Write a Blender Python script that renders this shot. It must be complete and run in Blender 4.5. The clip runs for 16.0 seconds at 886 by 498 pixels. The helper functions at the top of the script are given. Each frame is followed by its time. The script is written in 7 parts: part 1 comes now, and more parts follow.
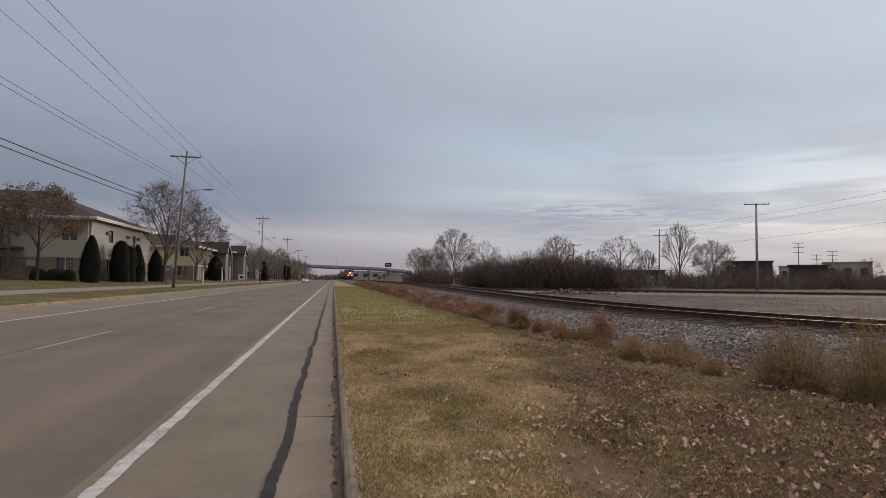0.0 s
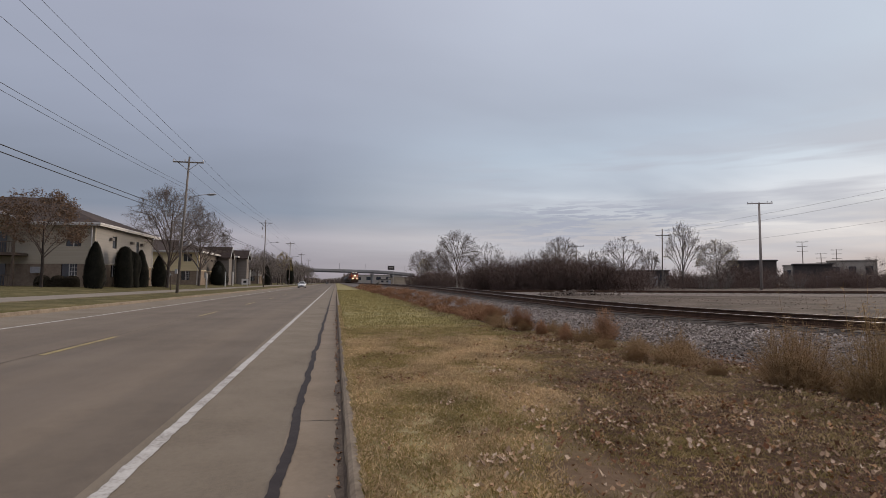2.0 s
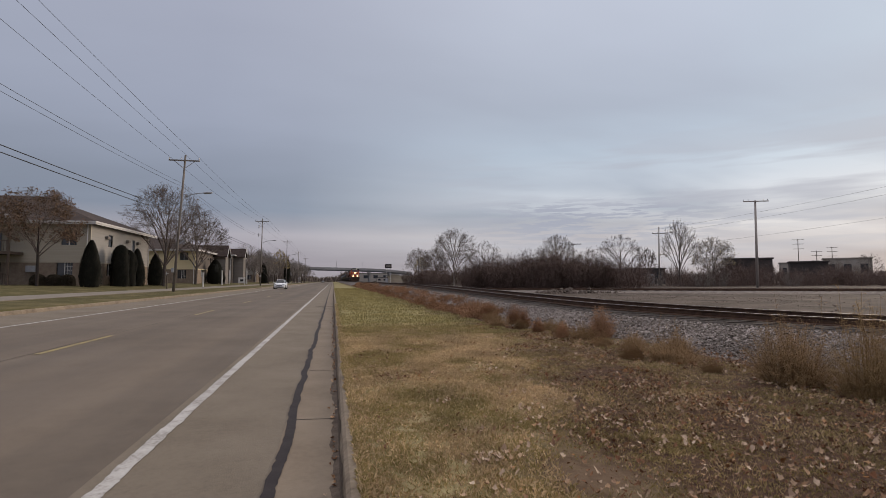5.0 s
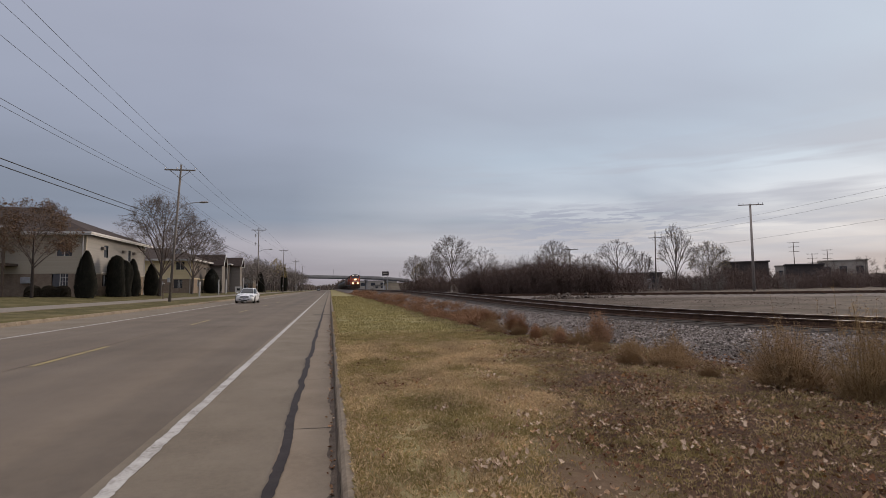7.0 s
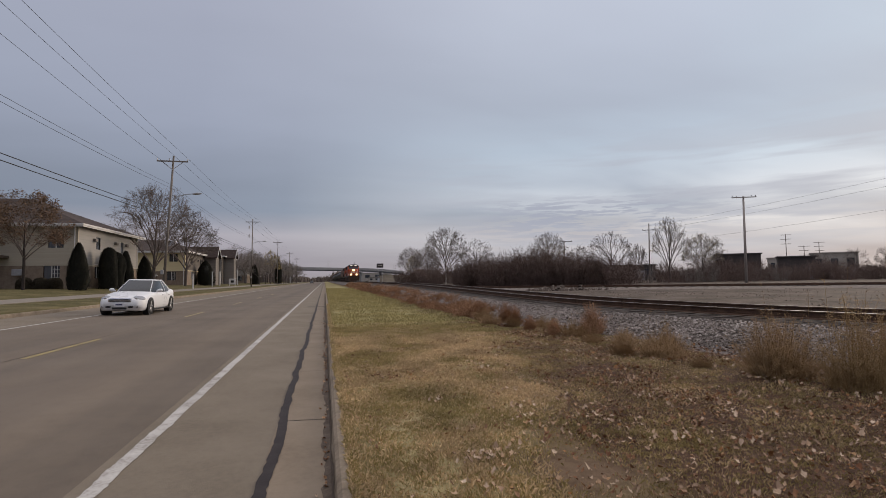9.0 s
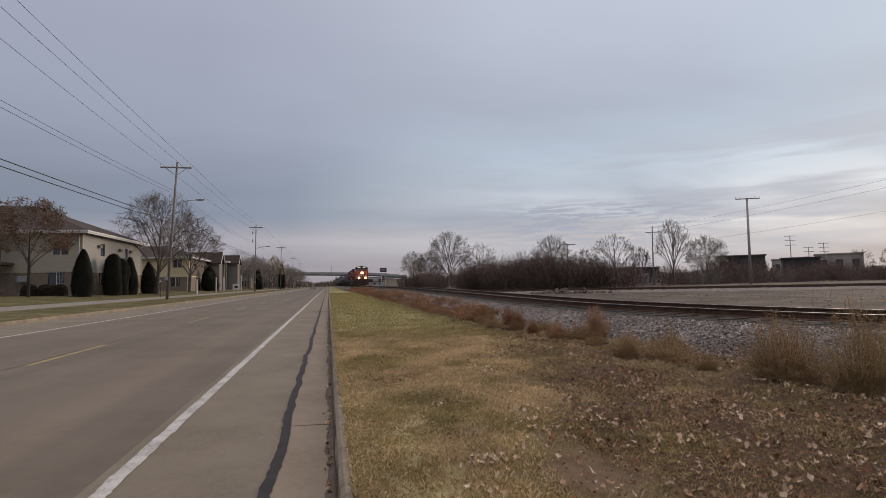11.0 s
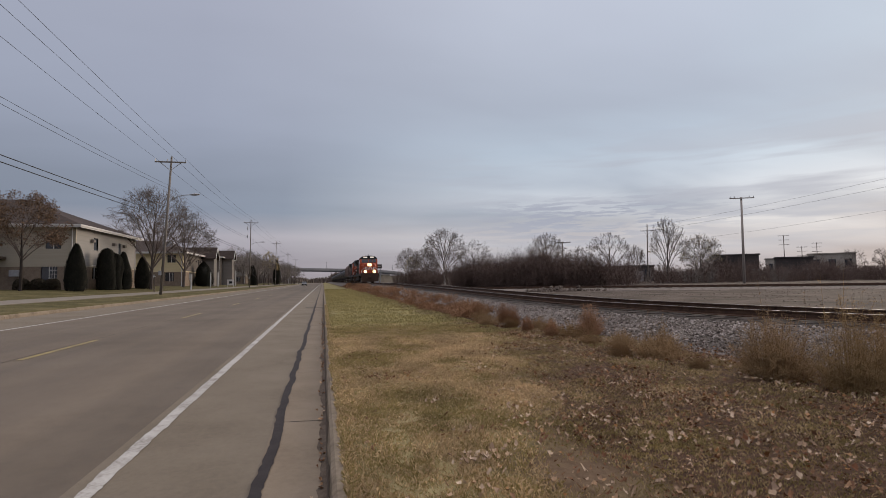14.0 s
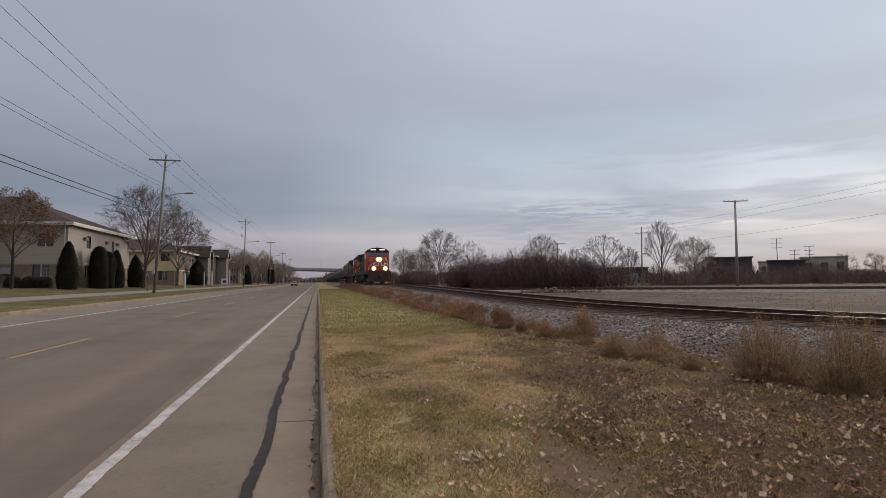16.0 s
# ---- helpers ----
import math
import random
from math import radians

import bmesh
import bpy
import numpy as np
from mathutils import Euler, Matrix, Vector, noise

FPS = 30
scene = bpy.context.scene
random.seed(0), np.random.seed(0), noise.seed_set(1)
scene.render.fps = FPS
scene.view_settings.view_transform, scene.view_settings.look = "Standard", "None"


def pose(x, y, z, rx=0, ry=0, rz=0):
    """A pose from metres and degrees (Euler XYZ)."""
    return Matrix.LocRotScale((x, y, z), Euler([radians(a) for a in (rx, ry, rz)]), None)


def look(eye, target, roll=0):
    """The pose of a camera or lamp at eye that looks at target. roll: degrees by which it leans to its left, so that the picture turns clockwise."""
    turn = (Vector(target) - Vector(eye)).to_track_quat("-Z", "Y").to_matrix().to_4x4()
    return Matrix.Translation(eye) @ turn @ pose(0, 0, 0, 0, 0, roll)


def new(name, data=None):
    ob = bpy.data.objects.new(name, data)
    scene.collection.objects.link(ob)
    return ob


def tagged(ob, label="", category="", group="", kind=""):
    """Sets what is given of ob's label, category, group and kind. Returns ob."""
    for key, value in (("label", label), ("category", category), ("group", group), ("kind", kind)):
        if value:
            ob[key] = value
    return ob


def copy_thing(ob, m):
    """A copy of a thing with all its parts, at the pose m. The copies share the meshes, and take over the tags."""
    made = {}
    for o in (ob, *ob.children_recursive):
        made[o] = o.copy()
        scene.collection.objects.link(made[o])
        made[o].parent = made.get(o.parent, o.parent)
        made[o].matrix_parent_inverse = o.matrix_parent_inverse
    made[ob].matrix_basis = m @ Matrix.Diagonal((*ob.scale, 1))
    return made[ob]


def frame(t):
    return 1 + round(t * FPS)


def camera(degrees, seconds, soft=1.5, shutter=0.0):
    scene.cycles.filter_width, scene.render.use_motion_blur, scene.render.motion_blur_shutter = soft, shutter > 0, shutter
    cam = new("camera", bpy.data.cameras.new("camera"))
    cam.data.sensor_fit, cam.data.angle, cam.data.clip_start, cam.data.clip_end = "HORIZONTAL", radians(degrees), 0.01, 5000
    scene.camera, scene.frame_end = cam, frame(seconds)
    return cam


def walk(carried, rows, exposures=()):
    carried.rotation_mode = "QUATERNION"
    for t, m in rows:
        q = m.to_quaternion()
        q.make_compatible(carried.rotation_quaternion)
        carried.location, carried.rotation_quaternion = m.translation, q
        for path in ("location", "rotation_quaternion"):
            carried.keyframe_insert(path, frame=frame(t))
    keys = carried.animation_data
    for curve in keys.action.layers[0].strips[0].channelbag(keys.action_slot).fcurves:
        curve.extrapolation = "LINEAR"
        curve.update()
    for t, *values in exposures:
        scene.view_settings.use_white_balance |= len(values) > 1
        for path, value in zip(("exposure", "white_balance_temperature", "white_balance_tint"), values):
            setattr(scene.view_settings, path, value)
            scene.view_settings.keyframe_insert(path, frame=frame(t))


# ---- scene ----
cam = camera(82.1, 16.0, soft=0.75)
EYE = Vector((0.0, 0.0, 1.5))
# seconds, turn to the right of the road, tilt up, lean
PATH = [
    (0.0, 12.18, 3.45, 0.50),
    (0.5, 12.19, 3.63, 0.35),
    (1.0, 11.94, 3.79, 0.16),
    (1.5, 11.96, 3.93, -0.09),
    (2.0, 11.88, 3.73, -0.07),
    (2.5, 11.85, 3.53, -0.05),
    (3.0, 12.06, 3.50, -0.14),
    (3.5, 12.10, 3.56, -0.13),
    (4.0, 12.05, 3.44, -0.01),
    (6.5, 12.54, 4.08, -0.68),
    (7.0, 12.54, 4.28, -0.83),
    (7.5, 12.69, 4.20, -0.82),
    (8.0, 12.84, 3.88, -0.86),
    (8.5, 12.95, 3.96, -0.47),
    (9.0, 13.13, 3.38, -0.84),
    (11.5, 12.74, 3.90, -1.32),
    (12.0, 12.77, 3.91, -1.44),
    (12.5, 13.01, 3.96, -1.41),
    (13.0, 13.35, 3.78, -1.30),
    (13.5, 13.28, 3.52, -0.94),
    (14.0, 13.29, 3.47, -0.86),
    (14.5, 13.20, 3.24, -0.76),
    (15.0, 13.38, 3.15, -0.50),
    (15.5, 13.65, 3.32, -0.84),
    (16.0, 13.84, 3.53, -0.47),
]


def aim(t, turn, tilt, lean):
    shift = -0.02 + 0.07 * t / 16
    a, b = radians(turn), radians(tilt)
    way = Vector((math.sin(a) * math.cos(b), math.cos(a) * math.cos(b), math.sin(b)))
    eye = EYE + Vector((shift, 0, 0))
    return look(eye, eye + way, lean)


walk(cam, [(row[0], aim(*row)) for row in PATH])

# ---- light ----
scene.view_settings.exposure = 0.0


def node(tree, kind, **values):
    n = tree.nodes.new(kind)
    for key, value in values.items():
        n.inputs[key.replace("_", " ")].default_value = value
    return n


def ramp(tree, source, *stops):
    n = tree.nodes.new("ShaderNodeValToRGB")
    while len(n.color_ramp.elements) < len(stops):
        n.color_ramp.elements.new(0.5)
    for e, (at, c) in zip(n.color_ramp.elements, stops):
        e.position = at
        e.color = (*c, 1) if len(c) == 3 else c
    tree.links.new(source, n.inputs[0])
    return n.outputs[0]


def grey(v):
    return (v, v, v)


def mix(tree, factor, a, b, blend="MIX"):
    n = tree.nodes.new("ShaderNodeMix")
    n.data_type, n.blend_type = "RGBA", blend
    for value, slot in ((factor, 0), (a, 6), (b, 7)):
        if isinstance(value, bpy.types.NodeSocket):
            tree.links.new(value, n.inputs[slot])
        else:
            n.inputs[slot].default_value = value if slot == 0 else (*value, 1)
    return n.outputs[2]


def maths(tree, op, a, b=0.0):
    n = tree.nodes.new("ShaderNodeMath")
    n.operation = op
    for i, value in enumerate((a, b)):
        if isinstance(value, bpy.types.NodeSocket):
            tree.links.new(value, n.inputs[i])
        else:
            n.inputs[i].default_value = value
    return n.outputs[0]


SUN_TURN, SUN_HEIGHT = radians(62), radians(16)   # to the right of the road, above the horizon


def make_world():
    world = bpy.data.worlds.new("world")
    scene.world = world
    world.use_nodes = True
    tree = world.node_tree
    tree.nodes.clear()
    link = tree.links.new
    sky = tree.nodes.new("ShaderNodeTexSky")
    sky.sky_type, sky.sun_disc = "NISHITA", False
    sky.sun_elevation, sky.sun_rotation = SUN_HEIGHT, SUN_TURN
    clear = tree.nodes.new("ShaderNodeVectorMath")
    clear.operation = "SCALE"
    clear.inputs["Scale"].default_value = 0.05
    link(sky.outputs[0], clear.inputs[0])
    # a cloud deck on a plane overhead
    place = tree.nodes.new("ShaderNodeTexCoord")
    split = tree.nodes.new("ShaderNodeSeparateXYZ")
    link(place.outputs["Generated"], split.inputs[0])
    up = maths(tree, "MAXIMUM", split.outputs[2], 0.0)
    low = maths(tree, "ADD", up, 0.12)
    flat = tree.nodes.new("ShaderNodeCombineXYZ")
    link(maths(tree, "DIVIDE", split.outputs[0], low), flat.inputs[0])
    link(maths(tree, "DIVIDE", split.outputs[1], low), flat.inputs[1])
    turn = tree.nodes.new("ShaderNodeMapping")
    turn.inputs["Rotation"].default_value = (0, 0, radians(20))
    turn.inputs["Scale"].default_value = (0.55, 1.0, 1)
    link(flat.outputs[0], turn.inputs[0])
    big = node(tree, "ShaderNodeTexNoise", Scale=0.55, Detail=2.5, Roughness=0.4)
    link(turn.outputs[0], big.inputs["Vector"])
    fine = node(tree, "ShaderNodeTexNoise", Scale=1.3, Detail=4.0, Roughness=0.5, Distortion=0.15)
    link(turn.outputs[0], fine.inputs["Vector"])
    deck = mix(tree, 0.25, big.outputs[0], fine.outputs[0])
    # height above the horizon: pale rim, blue-grey belly, paler again overhead
    body = ramp(tree, up, (0.0, (0.275, 0.25, 0.27)), (0.035, (0.285, 0.265, 0.295)), (0.085, (0.345, 0.328, 0.355)),
                (0.13, (0.24, 0.275, 0.335)), (0.28, (0.30, 0.33, 0.40)), (0.5, (0.40, 0.425, 0.505)), (0.62, (0.60, 0.60, 0.66)), (1.0, (1.30, 1.22, 1.19)))
    shade = ramp(tree, deck, (0.36, grey(0.88)), (0.5, grey(1.0)), (0.64, grey(1.14)))
    clouds = mix(tree, 1.0, body, shade, "MULTIPLY")
    # duller on the side away from the hidden sun
    across = maths(tree, "ADD", maths(tree, "MULTIPLY", split.outputs[0], 0.9), maths(tree, "MULTIPLY", split.outputs[1], 0.2))
    clouds = mix(tree, 1.0, clouds, ramp(tree, across, (0.0, (0.80, 0.80, 0.835)), (0.45, grey(1.0))), "MULTIPLY")
    # thin bright breaks low down, more of them towards the hidden sun
    side = maths(tree, "ADD", maths(tree, "MULTIPLY", split.outputs[0], math.sin(SUN_TURN)), maths(tree, "MULTIPLY", split.outputs[1], math.cos(SUN_TURN)))
    toward = ramp(tree, side, (0.40, grey(0.0)), (0.95, grey(1.0)))
    band = ramp(tree, up, (0.02, grey(0.45)), (0.08, grey(1.0)), (0.16, grey(0.9)), (0.30, grey(0.5)), (0.5, grey(0.25)))
    streak = node(tree, "ShaderNodeTexNoise", Scale=0.85, Detail=4.0, Roughness=0.45, Distortion=0.3)
    stretch = tree.nodes.new("ShaderNodeMapping")
    stretch.inputs["Rotation"].default_value = (0, 0, radians(-22))
    stretch.inputs["Scale"].default_value = (0.6, 1.2, 1)
    link(flat.outputs[0], stretch.inputs[0])
    link(stretch.outputs[0], streak.inputs["Vector"])
    gaps = ramp(tree, streak.outputs[0], (0.36, grey(0.3)), (0.60, grey(1.0)))
    open_part = maths(tree, "MULTIPLY", maths(tree, "MULTIPLY", toward, band), gaps)
    break_colour = ramp(tree, up, (0.03, (0.43, 0.41, 0.43)), (0.10, (0.55, 0.54, 0.55)), (0.16, (0.53, 0.56, 0.605)), (0.24, (0.46, 0.55, 0.635)))
    lit = mix(tree, open_part, clouds, break_colour)
    # small dark cloud bars low towards the sun
    bars = tree.nodes.new("ShaderNodeMapping")
    bars.inputs["Scale"].default_value = (17.0, 17.0, 150.0)
    link(place.outputs["Generated"], bars.inputs[0])
    bar = node(tree, "ShaderNodeTexNoise", Scale=1.0, Detail=4.0, Roughness=0.55)
    link(bars.outputs[0], bar.inputs["Vector"])
    shut = maths(tree, "MULTIPLY", ramp(tree, bar.outputs[0], (0.46, grey(0.0)), (0.54, grey(0.9))), ramp(tree, up, (0.06, grey(0.15)), (0.10, grey(1.0)), (0.135, grey(1.0)), (0.16, grey(0.0))))
    shut = maths(tree, "MULTIPLY", shut, ramp(tree, side, (0.66, grey(0.0)), (0.78, grey(1.0)), (0.88, grey(1.0)), (0.95, grey(0.2))))
    lit = mix(tree, shut, lit, (0.28, 0.295, 0.36))
    # wide flat banks among the breaks
    banks = tree.nodes.new("ShaderNodeMapping")
    banks.inputs["Location"].default_value = (2.0, 1.0, 0.6)
    banks.inputs["Scale"].default_value = (3.2, 3.2, 34.0)
    link(place.outputs["Generated"], banks.inputs[0])
    bank = node(tree, "ShaderNodeTexNoise", Scale=1.0, Detail=3.5, Roughness=0.5)
    link(banks.outputs[0], bank.inputs["Vector"])
    cover = maths(tree, "MULTIPLY", ramp(tree, bank.outputs[0], (0.46, grey(0.0)), (0.60, grey(0.75))), ramp(tree, up, (0.03, grey(0.3)), (0.07, grey(1.0)), (0.20, grey(1.0)), (0.28, grey(0.0))))
    cover = maths(tree, "MULTIPLY", cover, ramp(tree, side, (0.5, grey(0.0)), (0.8, grey(1.0))))
    lit = mix(tree, cover, lit, (0.33, 0.345, 0.40))
    out = mix(tree, 0.05, lit, clear.outputs[0])
    back = tree.nodes.new("ShaderNodeBackground")
    back.inputs["Strength"].default_value = 1.36
    link(out, back.inputs[0])
    link(back.outputs[0], tree.nodes.new("ShaderNodeOutputWorld").inputs[0])


make_world()
lamp = bpy.data.lights.new("sun", "SUN")
lamp.energy, lamp.angle, lamp.color = 2.2, radians(30), (1.0, 0.83, 0.66)
sun = new("sun", lamp)
sun_from = Vector((math.sin(SUN_TURN) * math.cos(SUN_HEIGHT), math.cos(SUN_TURN) * math.cos(SUN_HEIGHT), math.sin(SUN_HEIGHT)))
sun.matrix_world = look(sun_from * 100, (0, 0, 0))

# ---- materials ----


def material(name, colours, scale=4.0, rough=0.8, bump=0.2, metal=0.0, fine=6.0, vary=0.0, where="Object", islands=0.0, bump_scale=None, stretch=None, bands=0.0):
    """Two-scale mottled surface: colours from dark to pale; vary: per object; islands: per loose piece."""
    m = bpy.data.materials.new(name)
    m.use_nodes = True
    tree = m.node_tree
    shader = tree.nodes["Principled BSDF"]
    link = tree.links.new
    place = tree.nodes.new("ShaderNodeTexCoord").outputs["Object"] if where == "Object" else tree.nodes.new("ShaderNodeNewGeometry").outputs["Position"]
    if stretch:
        s = tree.nodes.new("ShaderNodeMapping")
        s.inputs["Scale"].default_value = stretch
        link(place, s.inputs[0])
        place = s.outputs[0]
    a = node(tree, "ShaderNodeTexNoise", Scale=scale, Detail=5.0, Roughness=0.6)
    b = node(tree, "ShaderNodeTexNoise", Scale=scale * fine, Detail=4.0, Roughness=0.65)
    for n in (a, b):
        link(place, n.inputs["Vector"])
    both = mix(tree, 0.45, a.outputs[0], b.outputs[0])
    steps = [(0.36 + 0.28 * i / max(1, len(colours) - 1), c) for i, c in enumerate(colours)]
    colour = ramp(tree, both, *steps)
    for strength, info in ((vary, ("ShaderNodeObjectInfo", "Random")), (islands, ("ShaderNodeNewGeometry", "Random Per Island"))):
        if strength:
            r = tree.nodes.new(info[0]).outputs[info[1]]
            tone = ramp(tree, r, (0.0, grey(1 - strength)), (1.0, grey(1 + strength)))
            colour = mix(tree, 1.0, colour, tone, "MULTIPLY")
    if bands:
        lane = tree.nodes.new("ShaderNodeMapping")
        lane.inputs["Scale"].default_value = (0.85, 0.012, 1)
        link(tree.nodes.new("ShaderNodeNewGeometry").outputs["Position"], lane.inputs[0])
        n = node(tree, "ShaderNodeTexNoise", Scale=1.0, Detail=3.0)
        link(lane.outputs[0], n.inputs["Vector"])
        colour = mix(tree, 1.0, colour, ramp(tree, n.outputs[0], (0.3, (1 - bands, 1 - bands, 1 - 0.85 * bands)), (0.7, (1 + bands, 1 + 0.9 * bands, 1 + 0.8 * bands))), "MULTIPLY")
    link(colour, shader.inputs["Base Color"])
    shader.inputs["Metallic"].default_value = metal
    link(ramp(tree, b.outputs[0], (0.3, grey(max(0.02, rough - 0.1))), (0.7, grey(min(1, rough + 0.1)))), shader.inputs["Roughness"])
    shader.inputs["Specular IOR Level"].default_value = 0.3
    if bump:
        c = node(tree, "ShaderNodeTexNoise", Scale=bump_scale or scale * fine, Detail=5.0, Roughness=0.7)
        link(place, c.inputs["Vector"])
        lift = node(tree, "ShaderNodeBump", Strength=bump, Distance=0.02)
        link(c.outputs[0], lift.inputs["Height"])
        link(lift.outputs[0], shader.inputs["Normal"])
    return m


def chips(name, palette, rough=0.85, translucent=0.0):
    """Small loose pieces (blades, leaves, stones), each with one colour of the palette."""
    m = bpy.data.materials.new(name)
    m.use_nodes = True
    tree = m.node_tree
    shader = tree.nodes["Principled BSDF"]
    r = tree.nodes.new("ShaderNodeNewGeometry").outputs["Random Per Island"]
    stops = [(i / max(1, len(palette) - 1), c) for i, c in enumerate(palette)]
    colour = ramp(tree, r, *stops)
    place = tree.nodes.new("ShaderNodeNewGeometry").outputs["Position"]
    n = node(tree, "ShaderNodeTexNoise", Scale=1.3, Detail=4.0)
    tree.links.new(place, n.inputs["Vector"])
    colour = mix(tree, 1.0, colour, ramp(tree, n.outputs[0], (0.3, grey(0.72)), (0.7, grey(1.2))), "MULTIPLY")
    tree.links.new(colour, shader.inputs["Base Color"])
    shader.inputs["Roughness"].default_value = rough
    shader.inputs["Specular IOR Level"].default_value = 0.2
    return m


def glow(name, colour, strength):
    m = bpy.data.materials.new(name)
    m.use_nodes = True
    shader = m.node_tree.nodes["Principled BSDF"]
    shader.inputs["Base Color"].default_value = (0.8, 0.8, 0.8, 1)
    shader.inputs["Emission Color"].default_value = (*colour, 1)
    shader.inputs["Emission Strength"].default_value = strength
    return m


def glass(name, tint=(0.02, 0.025, 0.03)):
    m = material(name, [tint, tuple(1.3 * c for c in tint)], 1.0, 0.1, 0.0)
    m.node_tree.nodes["Principled BSDF"].inputs["Specular IOR Level"].default_value = 0.7
    return m


M_ROAD = material("worn_pavement", [(0.092, 0.072, 0.053), (0.120, 0.096, 0.073), (0.142, 0.116, 0.091)], 0.35, 0.85, 0.25, fine=22, where="Position", bump_scale=60, bands=0.2)
M_SHOULDER = material("pale_concrete_pavement", [(0.125, 0.10, 0.073), (0.16, 0.131, 0.098), (0.187, 0.154, 0.118)], 0.8, 0.88, 0.45, fine=26, where="Position", bump_scale=90)
M_GUTTER = material("gutter_concrete", [(0.155, 0.118, 0.083), (0.192, 0.15, 0.108), (0.218, 0.174, 0.128)], 1.2, 0.85, 0.2, fine=14, where="Position", bump_scale=60)
M_KERB = material("kerb_concrete", [(0.12, 0.09, 0.063), (0.195, 0.153, 0.11), (0.26, 0.21, 0.155)], 2.0, 0.9, 0.4, fine=8, where="Position", vary=0.08)
M_LINE = material("worn_white_paint", [(0.18, 0.16, 0.14), (0.38, 0.36, 0.335), (0.47, 0.45, 0.425)], 3.5, 0.7, 0.15, fine=9, where="Position")
M_YELLOW = material("worn_yellow_paint", [(0.13, 0.105, 0.073), (0.24, 0.187, 0.085), (0.32, 0.25, 0.10)], 2.5, 0.7, 0.15, fine=9, where="Position")
M_TAR = material("tar_seal", [(0.016, 0.012, 0.0125), (0.034, 0.027, 0.027)], 5.0, 0.85, 0.1, where="Position")
M_DIRT = material("damp_gutter_earth", [(0.055, 0.039, 0.029), (0.09, 0.067, 0.05), (0.135, 0.105, 0.08)], 9, 0.95, 0.6, where="Position")
M_WALKWAY = material("pavement_concrete", [(0.155, 0.132, 0.108), (0.21, 0.183, 0.153)], 1.2, 0.9, 0.2, where="Position")
M_RUST = material("rusty_steel", [(0.035, 0.020, 0.014), (0.075, 0.042, 0.028), (0.11, 0.065, 0.042)], 6.0, 0.75, 0.2, metal=0.2)
M_RAILTOP = material("polished_rail_steel", [(0.18, 0.17, 0.165), (0.27, 0.255, 0.25)], 6.0, 0.55, 0.0, metal=1.0)
M_TIE = material("creosoted_timber", [(0.022, 0.016, 0.013), (0.045, 0.034, 0.028), (0.08, 0.065, 0.055)], 5.0, 0.85, 0.4, vary=0.25, stretch=(0.3, 3, 3))
M_BALLAST = material("ballast_bed", [(0.065, 0.052, 0.045), (0.15, 0.124, 0.108), (0.27, 0.23, 0.203)], 7.0, 0.95, 1.0, fine=4, where="Position", bump_scale=18)
# oily bed top, with shade by the rails and far shoulder painted in
M_BEDTOP = material("oil_darkened_ballast", [(0.014, 0.010, 0.008), (0.03, 0.021, 0.017), (0.055, 0.04, 0.033)], 7.0, 0.95, 1.0, fine=4, where="Position", bump_scale=18)
M_STONE = chips("ballast_stones", [(0.09, 0.072, 0.061), (0.20, 0.168, 0.146), (0.29, 0.248, 0.22), (0.42, 0.37, 0.335), (0.15, 0.125, 0.108)])
M_POLE = material("weathered_pole_timber", [(0.095, 0.08, 0.068), (0.165, 0.142, 0.122), (0.24, 0.208, 0.182)], 3.0, 0.9, 0.3, stretch=(4, 4, 0.3), vary=0.15)
M_POLE_PALE = material("silvered_pole_timber", [(0.21, 0.18, 0.16), (0.30, 0.265, 0.24), (0.37, 0.33, 0.30)], 3.0, 0.9, 0.3, stretch=(4, 4, 0.3))
M_WIRE = material("dark_cable", [(0.015, 0.015, 0.017), (0.03, 0.03, 0.032)], 5, 0.6, 0.0)
M_STEEL = material("galvanised_steel", [(0.28, 0.28, 0.29), (0.4, 0.4, 0.41)], 5, 0.5, 0.05, metal=0.7)
M_DARK = material("black_painted_steel", [(0.008, 0.008, 0.009), (0.02, 0.02, 0.021)], 4, 0.5, 0.1)


